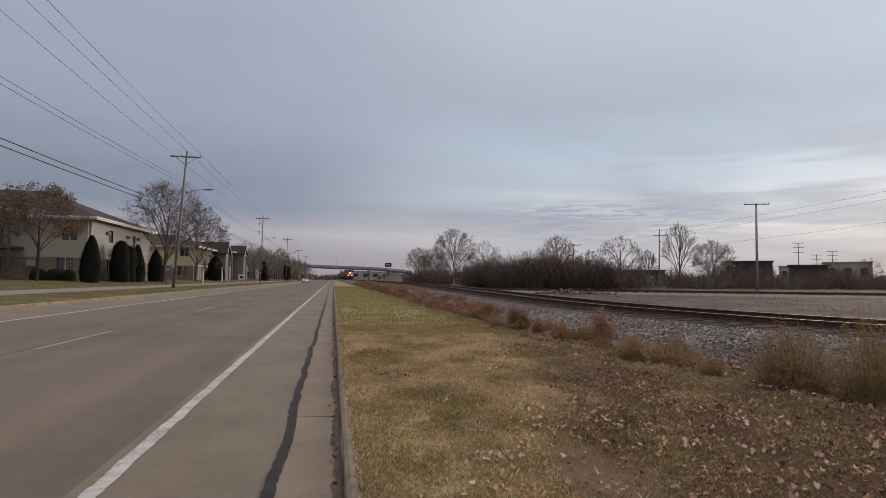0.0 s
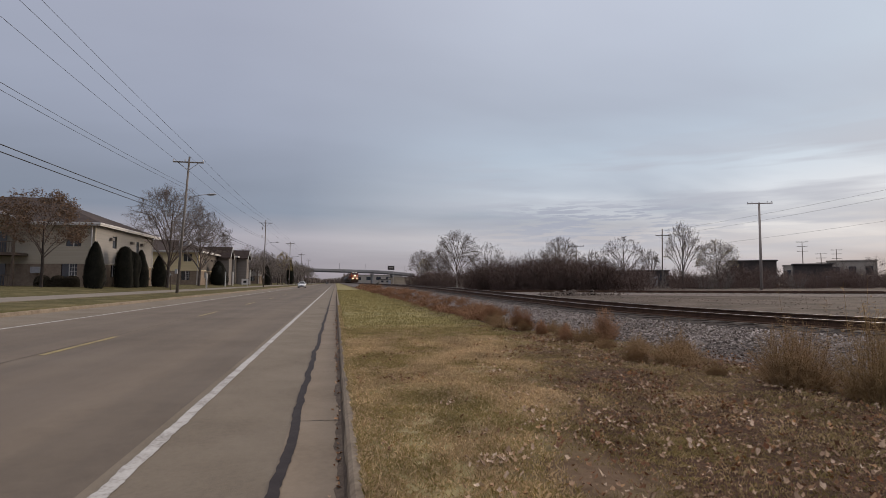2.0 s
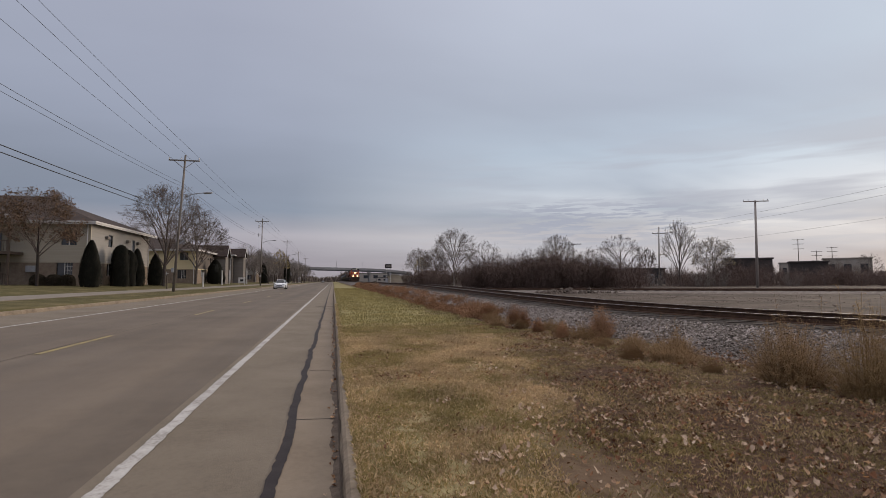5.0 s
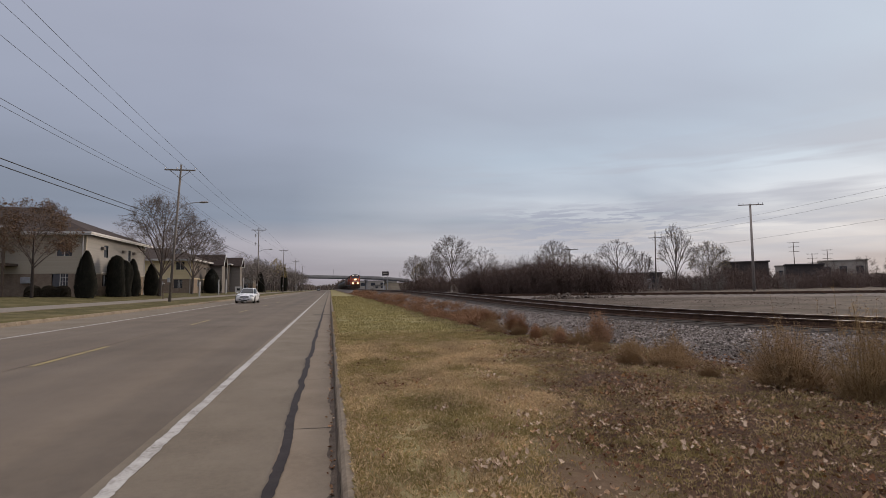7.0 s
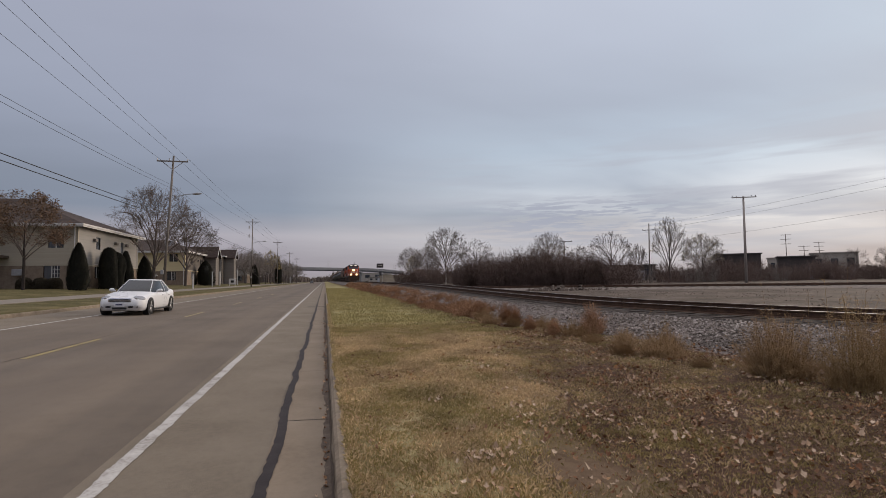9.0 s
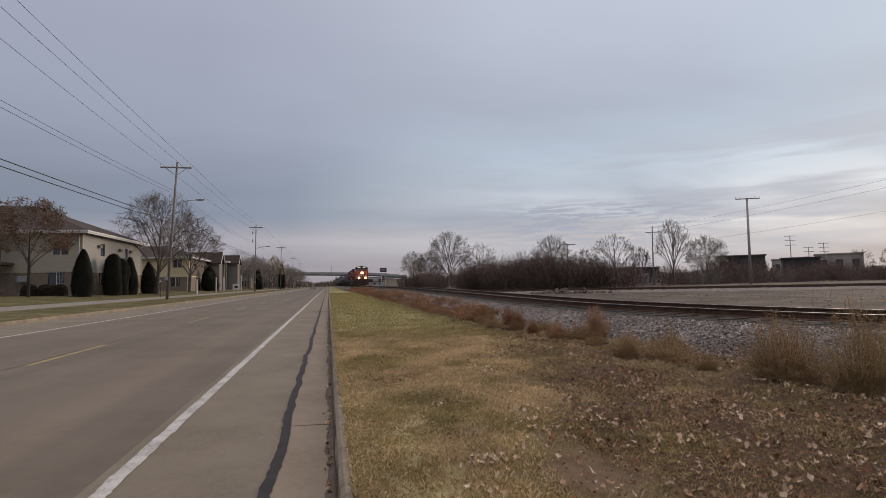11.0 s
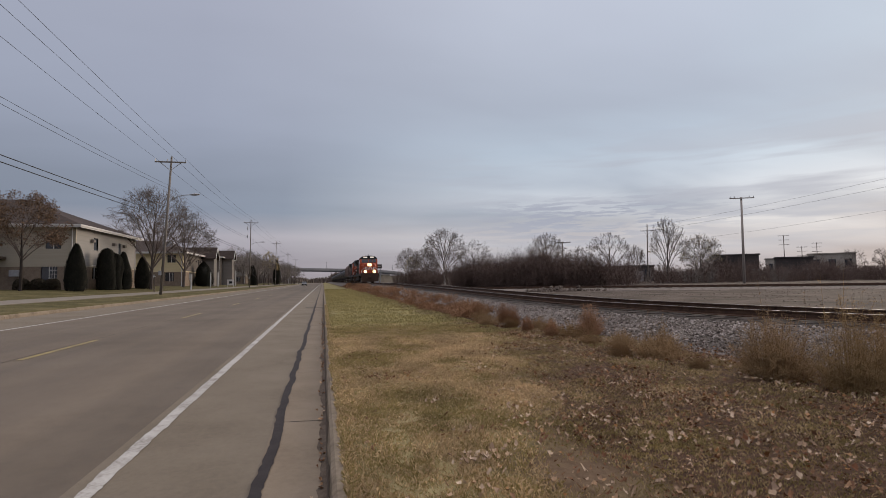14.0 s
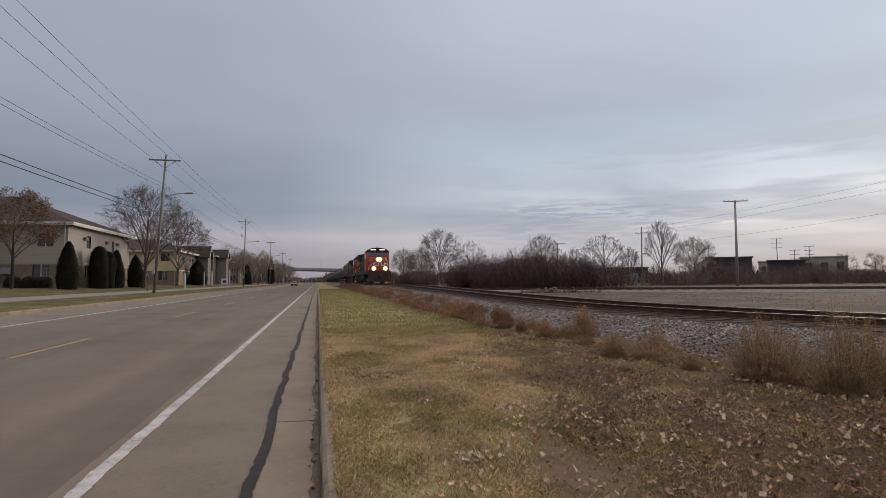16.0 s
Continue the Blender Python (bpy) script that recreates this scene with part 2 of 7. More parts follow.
def ground_material():
    m = bpy.data.materials.new("verge_earth_and_grass")
    m.use_nodes = True
    tree = m.node_tree
    shader = tree.nodes["Principled BSDF"]
    link = tree.links.new
    place = tree.nodes.new("ShaderNodeNewGeometry").outputs["Position"]
    split = tree.nodes.new("ShaderNodeSeparateXYZ")
    link(place, split.inputs[0])

    def noise_at(scale, detail=5.0, rough=0.6):
        n = node(tree, "ShaderNodeTexNoise", Scale=scale, Detail=detail, Roughness=rough)
        link(place, n.inputs["Vector"])
        return n.outputs[0]

    patch, tuft, speck = noise_at(0.55), noise_at(3.2), noise_at(22.0)
    green = ramp(tree, tuft, (0.3, (0.14, 0.109, 0.038)), (0.5, (0.205, 0.16, 0.06)), (0.7, (0.27, 0.21, 0.09)))
    dry = ramp(tree, speck, (0.3, (0.19, 0.135, 0.08)), (0.55, (0.32, 0.245, 0.14)), (0.75, (0.42, 0.33, 0.20)))
    soil = ramp(tree, speck, (0.3, (0.028, 0.015, 0.009)), (0.5, (0.064, 0.035, 0.022)), (0.68, (0.11, 0.063, 0.04)), (0.76, (0.2, 0.13, 0.085)))
    mown = ramp(tree, tuft, (0.3, (0.16, 0.142, 0.06)), (0.5, (0.22, 0.195, 0.086)), (0.7, (0.29, 0.25, 0.122)))
    lawn = mix(tree, ramp(tree, patch, (0.42, grey(0.0)), (0.62, grey(0.5))), mown, dry)
    # wobbling borders between lawn, dry grass and earth
    x = maths(tree, "ADD", split.outputs[0], maths(tree, "MULTIPLY", maths(tree, "SUBTRACT", patch, 0.5), 3.0))
    y = maths(tree, "ADD", split.outputs[1], maths(tree, "MULTIPLY", maths(tree, "SUBTRACT", patch, 0.5), 3.0))
    near = ramp(tree, maths(tree, "DIVIDE", y, 40.0), (0.22, grey(1.0)), (0.32, grey(0.0)))
    lawn = mix(tree, maths(tree, "MULTIPLY", near, 0.45), lawn, dry)
    edge = maths(tree, "SUBTRACT", x, maths(tree, "MULTIPLY", maths(tree, "MINIMUM", maths(tree, "MAXIMUM", split.outputs[1], 0.0), 11.0), 0.33))
    bare = ramp(tree, maths(tree, "DIVIDE", edge, 10.0), (0.0, grey(0.0)), (0.11, grey(1.0)))
    # the trodden patch
    trod = node(tree, "ShaderNodeVectorMath")
    trod.operation = "DISTANCE"
    link(place, trod.inputs[0])
    trod.inputs[1].default_value = (1.79, 3.35, 0.0)
    worn = ramp(tree, maths(tree, "ADD", trod.outputs["Value"], maths(tree, "MULTIPLY", tuft, 0.6)), (0.55, grey(0.9)), (1.15, grey(0.0)))
    trodden = ramp(tree, tuft, (0.3, (0.08, 0.049, 0.032)), (0.6, (0.125, 0.082, 0.054)))
    right = mix(tree, worn, mix(tree, bare, lawn, soil), trodden)
    lot = ramp(tree, mix(tree, 0.55, noise_at(0.45), speck), (0.40, (0.026, 0.019, 0.015)), (0.5, (0.062, 0.047, 0.038)), (0.6, (0.115, 0.09, 0.075)))
    far_right = ramp(tree, maths(tree, "DIVIDE", split.outputs[0], 20.0), (0.55, grey(0.0)), (0.62, grey(1.0)))
    right = mix(tree, far_right, right, lot)
    left_side = ramp(tree, maths(tree, "ADD", maths(tree, "DIVIDE", split.outputs[0], 20.0), 0.5), (0.2, grey(1.0)), (0.3, grey(0.0)))
    sward = ramp(tree, tuft, (0.3, (0.048, 0.044, 0.017)), (0.5, (0.076, 0.067, 0.027)), (0.7, (0.11, 0.092, 0.043)))
    yard = mix(tree, ramp(tree, patch, (0.45, grey(0.0)), (0.75, grey(0.35))), sward, dry)
    link(mix(tree, left_side, right, yard), shader.inputs["Base Color"])
    shader.inputs["Roughness"].default_value = 0.95
    shader.inputs["Specular IOR Level"].default_value = 0.1
    lift = node(tree, "ShaderNodeBump", Strength=0.9, Distance=0.03)
    link(mix(tree, 0.5, tuft, speck), lift.inputs["Height"])
    link(lift.outputs[0], shader.inputs["Normal"])
    return m


M_GROUND = ground_material()

# ---- building blocks ----


def mesh_of(name, verts, faces, mats, indices=None, smooth=False):
    me = bpy.data.meshes.new(name)
    me.from_pydata(verts, [], faces)
    for m in mats if isinstance(mats, (list, tuple)) else [mats]:
        me.materials.append(m)
    if indices is not None:
        me.polygons.foreach_set("material_index", indices)
    if smooth:
        me.polygons.foreach_set("use_smooth", [True] * len(me.polygons))
    me.update()
    return me


def part(name, bm, mat, parent=None, label="", smooth=False):
    """Links a bmesh as one mesh object under a thing or part."""
    me = bpy.data.meshes.new(name)
    bmesh.ops.recalc_face_normals(bm, faces=bm.faces[:])
    bm.to_mesh(me)
    bm.free()
    me.materials.append(mat)
    if smooth:
        me.polygons.foreach_set("use_smooth", [True] * len(me.polygons))
    ob = new(name, me)
    ob.parent = parent
    return tagged(ob, label)


def share(ob, m, parent=None):
    """Another object on the same mesh."""
    o = new(ob.name.split(".")[0], ob.data)
    o.parent = parent or ob.parent
    o.matrix_basis = m
    return o


def empty(name, m=None):
    ob = new(name)
    ob.empty_display_size = 0.2
    if m is not None:
        ob.matrix_basis = m
    return ob


def box(bm, x0, y0, z0, x1, y1, z1, bevel=0.0):
    start = len(bm.verts)
    v = [bm.verts.new(c) for c in ((x0, y0, z0), (x1, y0, z0), (x1, y1, z0), (x0, y1, z0), (x0, y0, z1), (x1, y0, z1), (x1, y1, z1), (x0, y1, z1))]
    fs = [bm.faces.new([v[i] for i in q]) for q in ((3, 2, 1, 0), (4, 5, 6, 7), (0, 1, 5, 4), (1, 2, 6, 5), (2, 3, 7, 6), (3, 0, 4, 7))]
    if bevel:
        edges = list({e for f in fs for e in f.edges})
        bmesh.ops.bevel(bm, geom=edges, offset=bevel, segments=2, profile=0.6, affect="EDGES")
    return bm


def boxes(*rows, bevel=0.0):
    bm = bmesh.new()
    for r in rows:
        box(bm, *r, bevel=bevel)
    return bm


def tube(bm, a, b, ra, rb=None, sides=8, caps=True):
    a, b = Vector(a), Vector(b)
    rb = ra if rb is None else rb
    axis = (b - a).normalized()
    u = axis.orthogonal().normalized()
    w = axis.cross(u)
    rings = []
    for c, r in ((a, ra), (b, rb)):
        rings.append([bm.verts.new(c + r * (math.cos(t) * u + math.sin(t) * w)) for t in (2 * math.pi * i / sides for i in range(sides))])
    for i in range(sides):
        j = (i + 1) % sides
        bm.faces.new((rings[0][i], rings[0][j], rings[1][j], rings[1][i]))
    if caps:
        bm.faces.new(rings[0][::-1])
        bm.faces.new(rings[1])
    return bm


def tubes(*rows, sides=8):
    bm = bmesh.new()
    for r in rows:
        tube(bm, *r, sides=sides)
    return bm


def prism(outline, x0, x1, axis="x"):
    """A solid with the given outline (pairs) swept along an axis."""
    bm = bmesh.new()
    put = {"x": lambda s, p: (s, p[0], p[1]), "y": lambda s, p: (p[0], s, p[1]), "z": lambda s, p: (p[0], p[1], s)}[axis]
    a = [bm.verts.new(put(x0, p)) for p in outline]
    b = [bm.verts.new(put(x1, p)) for p in outline]
    n = len(outline)
    for i in range(n):
        bm.faces.new((a[i], a[(i + 1) % n], b[(i + 1) % n], b[i]))
    bm.faces.new(a[::-1])
    bm.faces.new(b)
    return bm


def lerp_table(table, v):
    if v <= table[0][0]:
        (a, p), (b, q) = table[0], table[1]
        return p
    for (a, p), (b, q) in zip(table, table[1:]):
        if v <= b:
            s = (v - a) / (b - a)
            return p + (q - p) * s
    return table[-1][1]


# ---- the lie of the land ----
CROSS = 0.03                      # the carriageway rises to the far side


def road_z(x):
    return -CROSS * x


TRACK_X = [(-60, 44.0), (-40, 33.0), (-20, 23.0), (-10, 17.8), (-4, 14.8), (0, 12.9), (3, 11.5), (5, 10.7), (7.5, 9.75), (10, 8.95), (12, 8.45), (14, 8.2), (18, 8.1), (24, 7.9), (33, 7.88), (1500, 7.88)]
TRACK_Z = [(-60, 0.78), (14, 0.80), (18, 0.87), (24, 0.95), (31, 1.03), (43, 1.14), (75, 1.19), (200, 1.2), (1500, 1.22)]


def track_x(y):
    """The centre line, eased between its stations."""
    return sum(w * lerp_table(TRACK_X, y + d) for d, w in ((-2.4, 0.2), (-1.2, 0.2), (0, 0.2), (1.2, 0.2), (2.4, 0.2)))


def track_z(y):
    """The height of the rail heads."""
    return sum(lerp_table(TRACK_Z, y + d) for d in (-5, 0, 5)) / 3


LEFT = [(-900, 1.3), (-120, 1.3), (-40, 1.25), (-30, 1.2), (-23, 1.08), (-19, 0.80), (-17.5, 0.68), (-15.0, 0.60), (-13.2, 0.52), (-11.42, 0.46)]
RIGHT = [(0.24, 0.13), (0.8, 0.14), (1.5, 0.14), (2.5, 0.13), (3.5, 0.12), (4.5, 0.15)]


def ground_z(x, y):
    """Height of the open ground."""
    if x < -11.4:
        return lerp_table(LEFT, x)
    if x < 0.2:
        return road_z(x)
    d = x - track_x(y)
    if d < -2.9:
        return lerp_table(RIGHT, x) + 0.05 * max(0.0, 1 - abs(d + 2.9))
    if d < 2.9:
        t = min(1.0, (2.9 - abs(d)) / 1.3)
        return 0.18 + t * (track_z(y) - 0.24 - 0.18)
    return 0.42


def make_ground():
    ys = [-120, -80, -60] + [-50 + 5 * i for i in range(9)] + [-5 + 0.4 * i for i in range(90)] + [31 + 1.5 * i for i in range(40)] + [92, 100, 120, 150, 200, 280, 400, 600, 900, 1600]
    fixed = [-900, -300, -120, -60, -40, -34, -30, -26, -23, -21, -19, -17.6, -17.3, -15.2, -14.9, -13.2, -12, -11.42]
    near = [0.24] + [0.5 + 0.35 * i for i in range(12)]
    verts, columns = [], None
    for y in ys:
        xc = track_x(y)
        row = [(x, y, lerp_table(LEFT, x) - (0.08 if -17.5 < x < -15 else 0)) for x in fixed]
        row += [(-11.40, y, road_z(-11.4) - 0.3), (0.2, y, -0.3)]
        start = xc - 2.9
        for x in near:
            xx = 0.24 + (x - 0.24) * (start - 0.24) / 4.5
            bumpy = 0.035 * noise.noise((xx * 1.1, y * 1.1, 0)) + 0.012 * noise.noise((xx * 4, y * 4, 3)) if xx > 0.5 else 0
            row.append((xx, y, ground_z(xx, y) + bumpy))
        row += [(xc + d, y, 0.1) for d in (-2.7, 2.7)]
        for d in (2.95, 4, 5.5, 7, 9, 12, 16, 22, 30, 45, 80, 200, 900):
            row.append((xc + d, y, ground_z(xc + d, y) + 0.08 * noise.noise((d * 0.6, y * 0.3, 7)) * (d > 3)))
        columns = len(row)
        verts += row
    faces = [(r * columns + c, r * columns + c + 1, (r + 1) * columns + c + 1, (r + 1) * columns + c) for r in range(len(ys) - 1) for c in range(columns - 1)]
    ob = new("ground", mesh_of("ground", verts, faces, M_GROUND, smooth=True))
    tagged(ob, "uneven verge of dry grass, lawn, bare earth and gravel", "ground", kind="structure")


def strip(name, x0, x1, ys, lift, mat, parent=None, ragged=0.0, seed=0, sway=None):
    """A thin coat on the road between two lines."""
    rng = random.Random(seed)
    verts, faces = [], []
    for i, y in enumerate(ys):
        s = sway(y) if sway else 0
        a, b = x0 + s + rng.uniform(-ragged, ragged), x1 + s + rng.uniform(-ragged, ragged)
        verts += [(a, y, road_z(a) + lift), (b, y, road_z(b) + lift)]
        if i:
            k = 2 * i
            faces.append((k - 2, k - 1, k + 1, k))
    ob = new(name, mesh_of(name, verts, faces, mat))
    ob.parent = parent
    return ob


def steps(a, b, d):
    n = max(1, round((b - a) / d))
    return [a + (b - a) * i / n for i in range(n + 1)]


def make_road():
    # slab with its own thickness
    def slab(name, x0, x1, mat, label, lift=0.0):
        ys = [-120, -20] + steps(-10, 60, 2) + [100, 200, 400, 800, 1600]
        n = len(ys)
        verts = [(x, y, road_z(x) + lift - d) for y in ys for x, d in ((x0, 0), (x1, 0), (x1, 0.2), (x0, 0.2))]
        faces = [(4 * i + a, 4 * i + b, 4 * i + 4 + b, 4 * i + 4 + a) for i in range(n - 1) for a, b in ((0, 1), (1, 2), (2, 3), (3, 0))]
        faces += [(0, 3, 2, 1), (4 * n - 4, 4 * n - 3, 4 * n - 2, 4 * n - 1)]
        ob = new(name, mesh_of(name, verts, faces, mat))
        return tagged(ob, label, "road", kind="structure")

    road = slab("road", -8.9, -1.72, M_ROAD, "worn grey-brown two-lane asphalt road")
    shoulder = slab("road_shoulder", -1.72, -0.46, M_SHOULDER, "pale worn concrete shoulder of the road")
    slab("road_shoulder_far", -11.0, -8.9, M_SHOULDER, "pale concrete shoulder along the far kerb")
    gutter = slab("gutter", -0.46, 0.07, M_GUTTER, "pale concrete gutter pan beside the kerb", 0.003)
    ys = steps(-30, 0, 0.5) + steps(0.05, 70, 0.05) + steps(71, 300, 4)
    line = strip("edge_line", -1.628, -1.508, ys, 0.006, M_LINE, road, 0.008, 1, lambda y: 0.012 * noise.noise((0, y * 2.3, 6)))
    tagged(line, "worn white edge line with ragged sides")
    strip("edge_line", -8.80, -8.68, steps(-20, 300, 1), 0.006, M_LINE, road, 0.004, 2)
    y = -22.0
    while y < 300:
        if y < 60:
            strip("centre_dash", -5.38, -5.26, steps(y, y + 3.3, 0.1), 0.006, M_YELLOW, road, 0.006, int(y))
        y += 11.0 if y > 0 else 10.94
    strip("centre_crack", -5.44, -5.425, steps(-10, 60, 0.2), 0.005, M_TAR, road, 0.006, 5)
    # tar run over the long joint, wandering a little
    def wander(y):
        return 0.055 * noise.noise((0, y * 0.5, 1)) + 0.03 * noise.noise((0, y * 1.9, 4))
    tar = strip("tar_seal", -0.465, -0.375, steps(-30, 0, 0.5) + steps(0.07, 36, 0.07), 0.009, M_TAR, shoulder, 0.008, 3, wander)
    tagged(tar, "black tar seal along a joint")
    strip("tar_seal", -0.47, -0.40, steps(36, 260, 2), 0.009, M_TAR, shoulder, 0.004, 4)
    for k, yy in enumerate((30.3, 27.6, 33.5, 47.0)):
        rng = random.Random(k)
        a = -0.95 if k in (0, 3) else -0.45
        verts, faces = [], []
        for i in range(11):
            x = a + (0.05 - a) * i / 10
            w, s = (0.13 if k in (0, 3) else 0.07) + rng.uniform(-0.03, 0.03), 0.12 * noise.noise((x * 2, yy, 0))
            verts += [(x, yy + s - w, road_z(x) + 0.012), (x, yy + s + w, road_z(x) + 0.012)]
            if i:
                faces.append((2 * i - 2, 2 * i, 2 * i + 1, 2 * i - 1))
        new("tar_patch", mesh_of("tar_patch", verts, faces, M_TAR)).parent = shoulder
    # earth and rotted leaves washed against the kerb; its face's shade is painted in
    rng = random.Random(6)
    verts, faces = [], []
    for i, yy in enumerate(steps(0, 60, 0.09)):
        w = max(0.015, 0.055 + 0.05 * noise.noise((0, yy * 0.9, 8)) + 0.035 * noise.noise((0, yy * 4, 2)) + rng.uniform(-0.015, 0.015))
        h = max(0.02, 0.06 + 0.06 * noise.noise((0, yy * 1.4, 5)) + 0.03 * noise.noise((0, yy * 5, 7)))
        verts += [(0.068 - w, yy, road_z(0.068 - w) + 0.0055), (0.066, yy, 0.02), (0.064 + h * 0.27, yy, h)]
        if i:
            faces += [(3 * i - 3 + c, 3 * i - 2 + c, 3 * i + 1 + c, 3 * i + c) for c in (0, 1)]
    tagged(new("gutter_dirt", mesh_of("gutter_dirt", verts, faces, M_DIRT)), "dark earth washed along the gutter, with kerb-face shade painted in", "dirt", kind="stuff")
    for k, yy in enumerate((5.75, 8.8, 11.9, 15.0, 18.0, 27.0, 34.0)):
        ob = new("gutter_joint", mesh_of("gutter_joint", [(-0.37, yy, 0.0165), (0.065, yy + 0.01, 0.004), (0.065, yy + 0.022, 0.004), (-0.37, yy + 0.015, 0.0165)], [(0, 1, 2, 3)], M_TAR))
        ob.parent = gutter


def kerb_run(name, x0, face, side, base, lengths, label):
    """A kerb in cast lengths; face: where it meets the gutter; side: +1 if the verge lies to the right."""
    thing = tagged(empty(name), label, "kerb", kind="structure")
    made = {}
    for y0, y1 in lengths:
        n = round(y1 - y0, 2)
        if n not in made:
            w, h = 0.14, 0.14
            outline = [(0, -0.1), (0.0, 0.0), (0.03 * side, h - 0.03), (0.06 * side, h), (w * side, h), (w * side, -0.1)]
            made[n] = part("kerb_length", prism(outline, 0.006, n - 0.006, "y"), M_KERB, thing)
            made[n].matrix_basis = pose(face, y0, base)
        else:
            share(made[n], pose(face, y0, base), thing)


make_ground()
make_road()
kerb_run("kerb", 0, 0.07, 1, 0.0, [(3.05 * i - 6.1, 3.05 * i - 3.05) for i in range(60)] + [(176.9, 420)], "weathered concrete kerb with chipped edges beside the verge")
kerb_run("kerb_far", 0, -11.0, -1, 0.33, [(3.05 * i - 12.2, 3.05 * i - 9.15) for i in range(50)] + [(140.3, 420)], "weathered concrete kerb along the lawns")


def make_footpath():
    thing = tagged(empty("pavement"), "pale concrete pavement across the lawns", "pavement", kind="structure")
    first = part("slab", boxes((-1.2, 0.01, -0.1, 1.2, 1.79, 0.0), bevel=0.008), M_WALKWAY, thing)
    first.matrix_basis = pose(-16.25, -20, 0.66, 0, 2, 0)
    for i in range(1, 90):
        share(first, pose(-16.25, -20 + 1.8 * i, 0.66, 0, 2, 0), thing)
    long_slab = part("slab", boxes((-1.2, 142.02, -0.1, 1.2, 420, 0.0)), M_WALKWAY, thing)
    long_slab.matrix_basis = pose(-16.25, 0, 0.66, 0, 2, 0)


make_footpath()


def make_track():
    """Ballast, ties and rails along the centre line."""
    ys = steps(-60, 5, 1.5)[:-1] + steps(5, 45, 0.16)[:-1] + steps(45, 120, 1.5)[:-1] + [120, 160, 220, 320, 500, 900, 1500]
    ds = [-2.95 + 0.16 * i for i in range(10)] + [-1.35, -0.72, 0, 0.72, 1.35, 1.6, 1.9, 2.2, 2.6, 2.95]
    verts = []
    for y in ys:
        for d in ds:
            t = min(1.0, (2.95 - abs(d)) / 1.4)
            top = track_z(y) - 0.18
            z = 0.12 + t * (top - 0.12)
            x = track_x(y) + d
            if 0 < t:
                rough = 1.0 if d < -1.7 else 0.25
                z += rough * (0.05 * noise.noise((x * 5, y * 5, 0)) + 0.05 * noise.noise((x * 1.2, y * 1.2, 5)))
            verts.append((x, y, z if t > 0 else 0.0))
    n = len(ds)
    faces = [(r * n + c, r * n + c + 1, (r + 1) * n + c + 1, (r + 1) * n + c) for r in range(len(ys) - 1) for c in range(n - 1)]
    bed = tagged(new("ballast", mesh_of("ballast", verts, faces, [M_BALLAST, M_BEDTOP], [1 if 8 <= c else 0 for r in range(len(ys) - 1) for c in range(n - 1)])), "grey crushed-stone ballast bank under the railway track", "ballast", kind="structure")
    # loose stones on the shoulder
    rng = np.random.default_rng(4)
    pts, fcs, k = [], [], 0
    shape = np.array([(1, 0, 0), (-1, 0, 0), (0, 1, 0), (0, -1, 0), (0, 0, 1), (0, 0, -1)], float)
    tris = ((0, 2, 4), (2, 1, 4), (1, 3, 4), (3, 0, 4), (2, 0, 5), (1, 2, 5), (3, 1, 5), (0, 3, 5))
    for i in range(30000):
        y = 4.0 + 56 * rng.random() ** 1.9
        d = -3.15 + 1.5 * rng.random() ** 0.8
        t = max(0.0, min(1.0, (2.95 - abs(d)) / 1.4))
        z = 0.12 + t * (track_z(y) - 0.30) + 0.022
        size = rng.uniform(0.014, 0.033) * (1 + 0.012 * y)
        p = shape * rng.uniform(0.6, 1.25, (6, 1)) * size * np.array([1, 1, 0.8])
        a = rng.uniform(0, 6.28)
        c, s = math.cos(a), math.sin(a)
        tilt = rng.uniform(-0.6, 0.6)
        p = p @ np.array([[c, s, 0], [-s, c, 0], [0, 0, 1]]) @ np.array([[1, 0, 0], [0, math.cos(tilt), math.sin(tilt)], [0, -math.sin(tilt), math.cos(tilt)]])
        pts += (p + np.array([track_x(y) + d, y, z])).tolist()
        fcs += [(a0 + k, b0 + k, c0 + k) for a0, b0, c0 in tris]
        k += 6
    tagged(new("ballast_stone", mesh_of("ballast_stone", pts, fcs, M_STONE)), "loose grey crushed stones on the ballast shoulder", "stones", kind="stuff")
    track = tagged(empty("railway_track"), "rusty railway track with polished rail heads on dark timber ties", "railway track", kind="structure")
    foot = [(-0.07, 0.0), (0.07, 0.0), (0.07, 0.012), (0.012, 0.03), (0.010, 0.115), (0.035, 0.125), (0.035, 0.150), (-0.035, 0.150), (-0.035, 0.125), (-0.010, 0.115), (-0.012, 0.03), (-0.07, 0.012)]
    line = steps(-60, 60, 0.8)[:-1] + steps(60, 120, 5)[:-1] + [120, 200, 400, 900, 1500]
    for side in (-0.75, 0.75):
        verts, faces, idx = [], [], []
        n = len(foot)
        for i, y in enumerate(line):
            slope = (track_x(y + 0.4) - track_x(y - 0.4)) / 0.8
            across = Vector((1, -slope, 0)).normalized()
            c = Vector((track_x(y), y, track_z(y) - 0.15)) + across * side
            verts += [tuple(c + across * p + Vector((0, 0, q))) for p, q in foot]
            if i:
                for j in range(n):
                    k = (j + 1) % n
                    faces.append(((i - 1) * n + j, (i - 1) * n + k, i * n + k, i * n + j))
                    idx.append(1 if j == 6 else 0)
        ob = new("rail", mesh_of("rail", verts, faces, [M_RUST, M_RAILTOP], idx))
        ob.parent = track
    tie = part("tie", boxes((-1.3, -0.115, -0.17, 1.3, 0.115, 0.0), bevel=0.012), M_TIE, track)
    y, i, spots = -14.0, 0, []
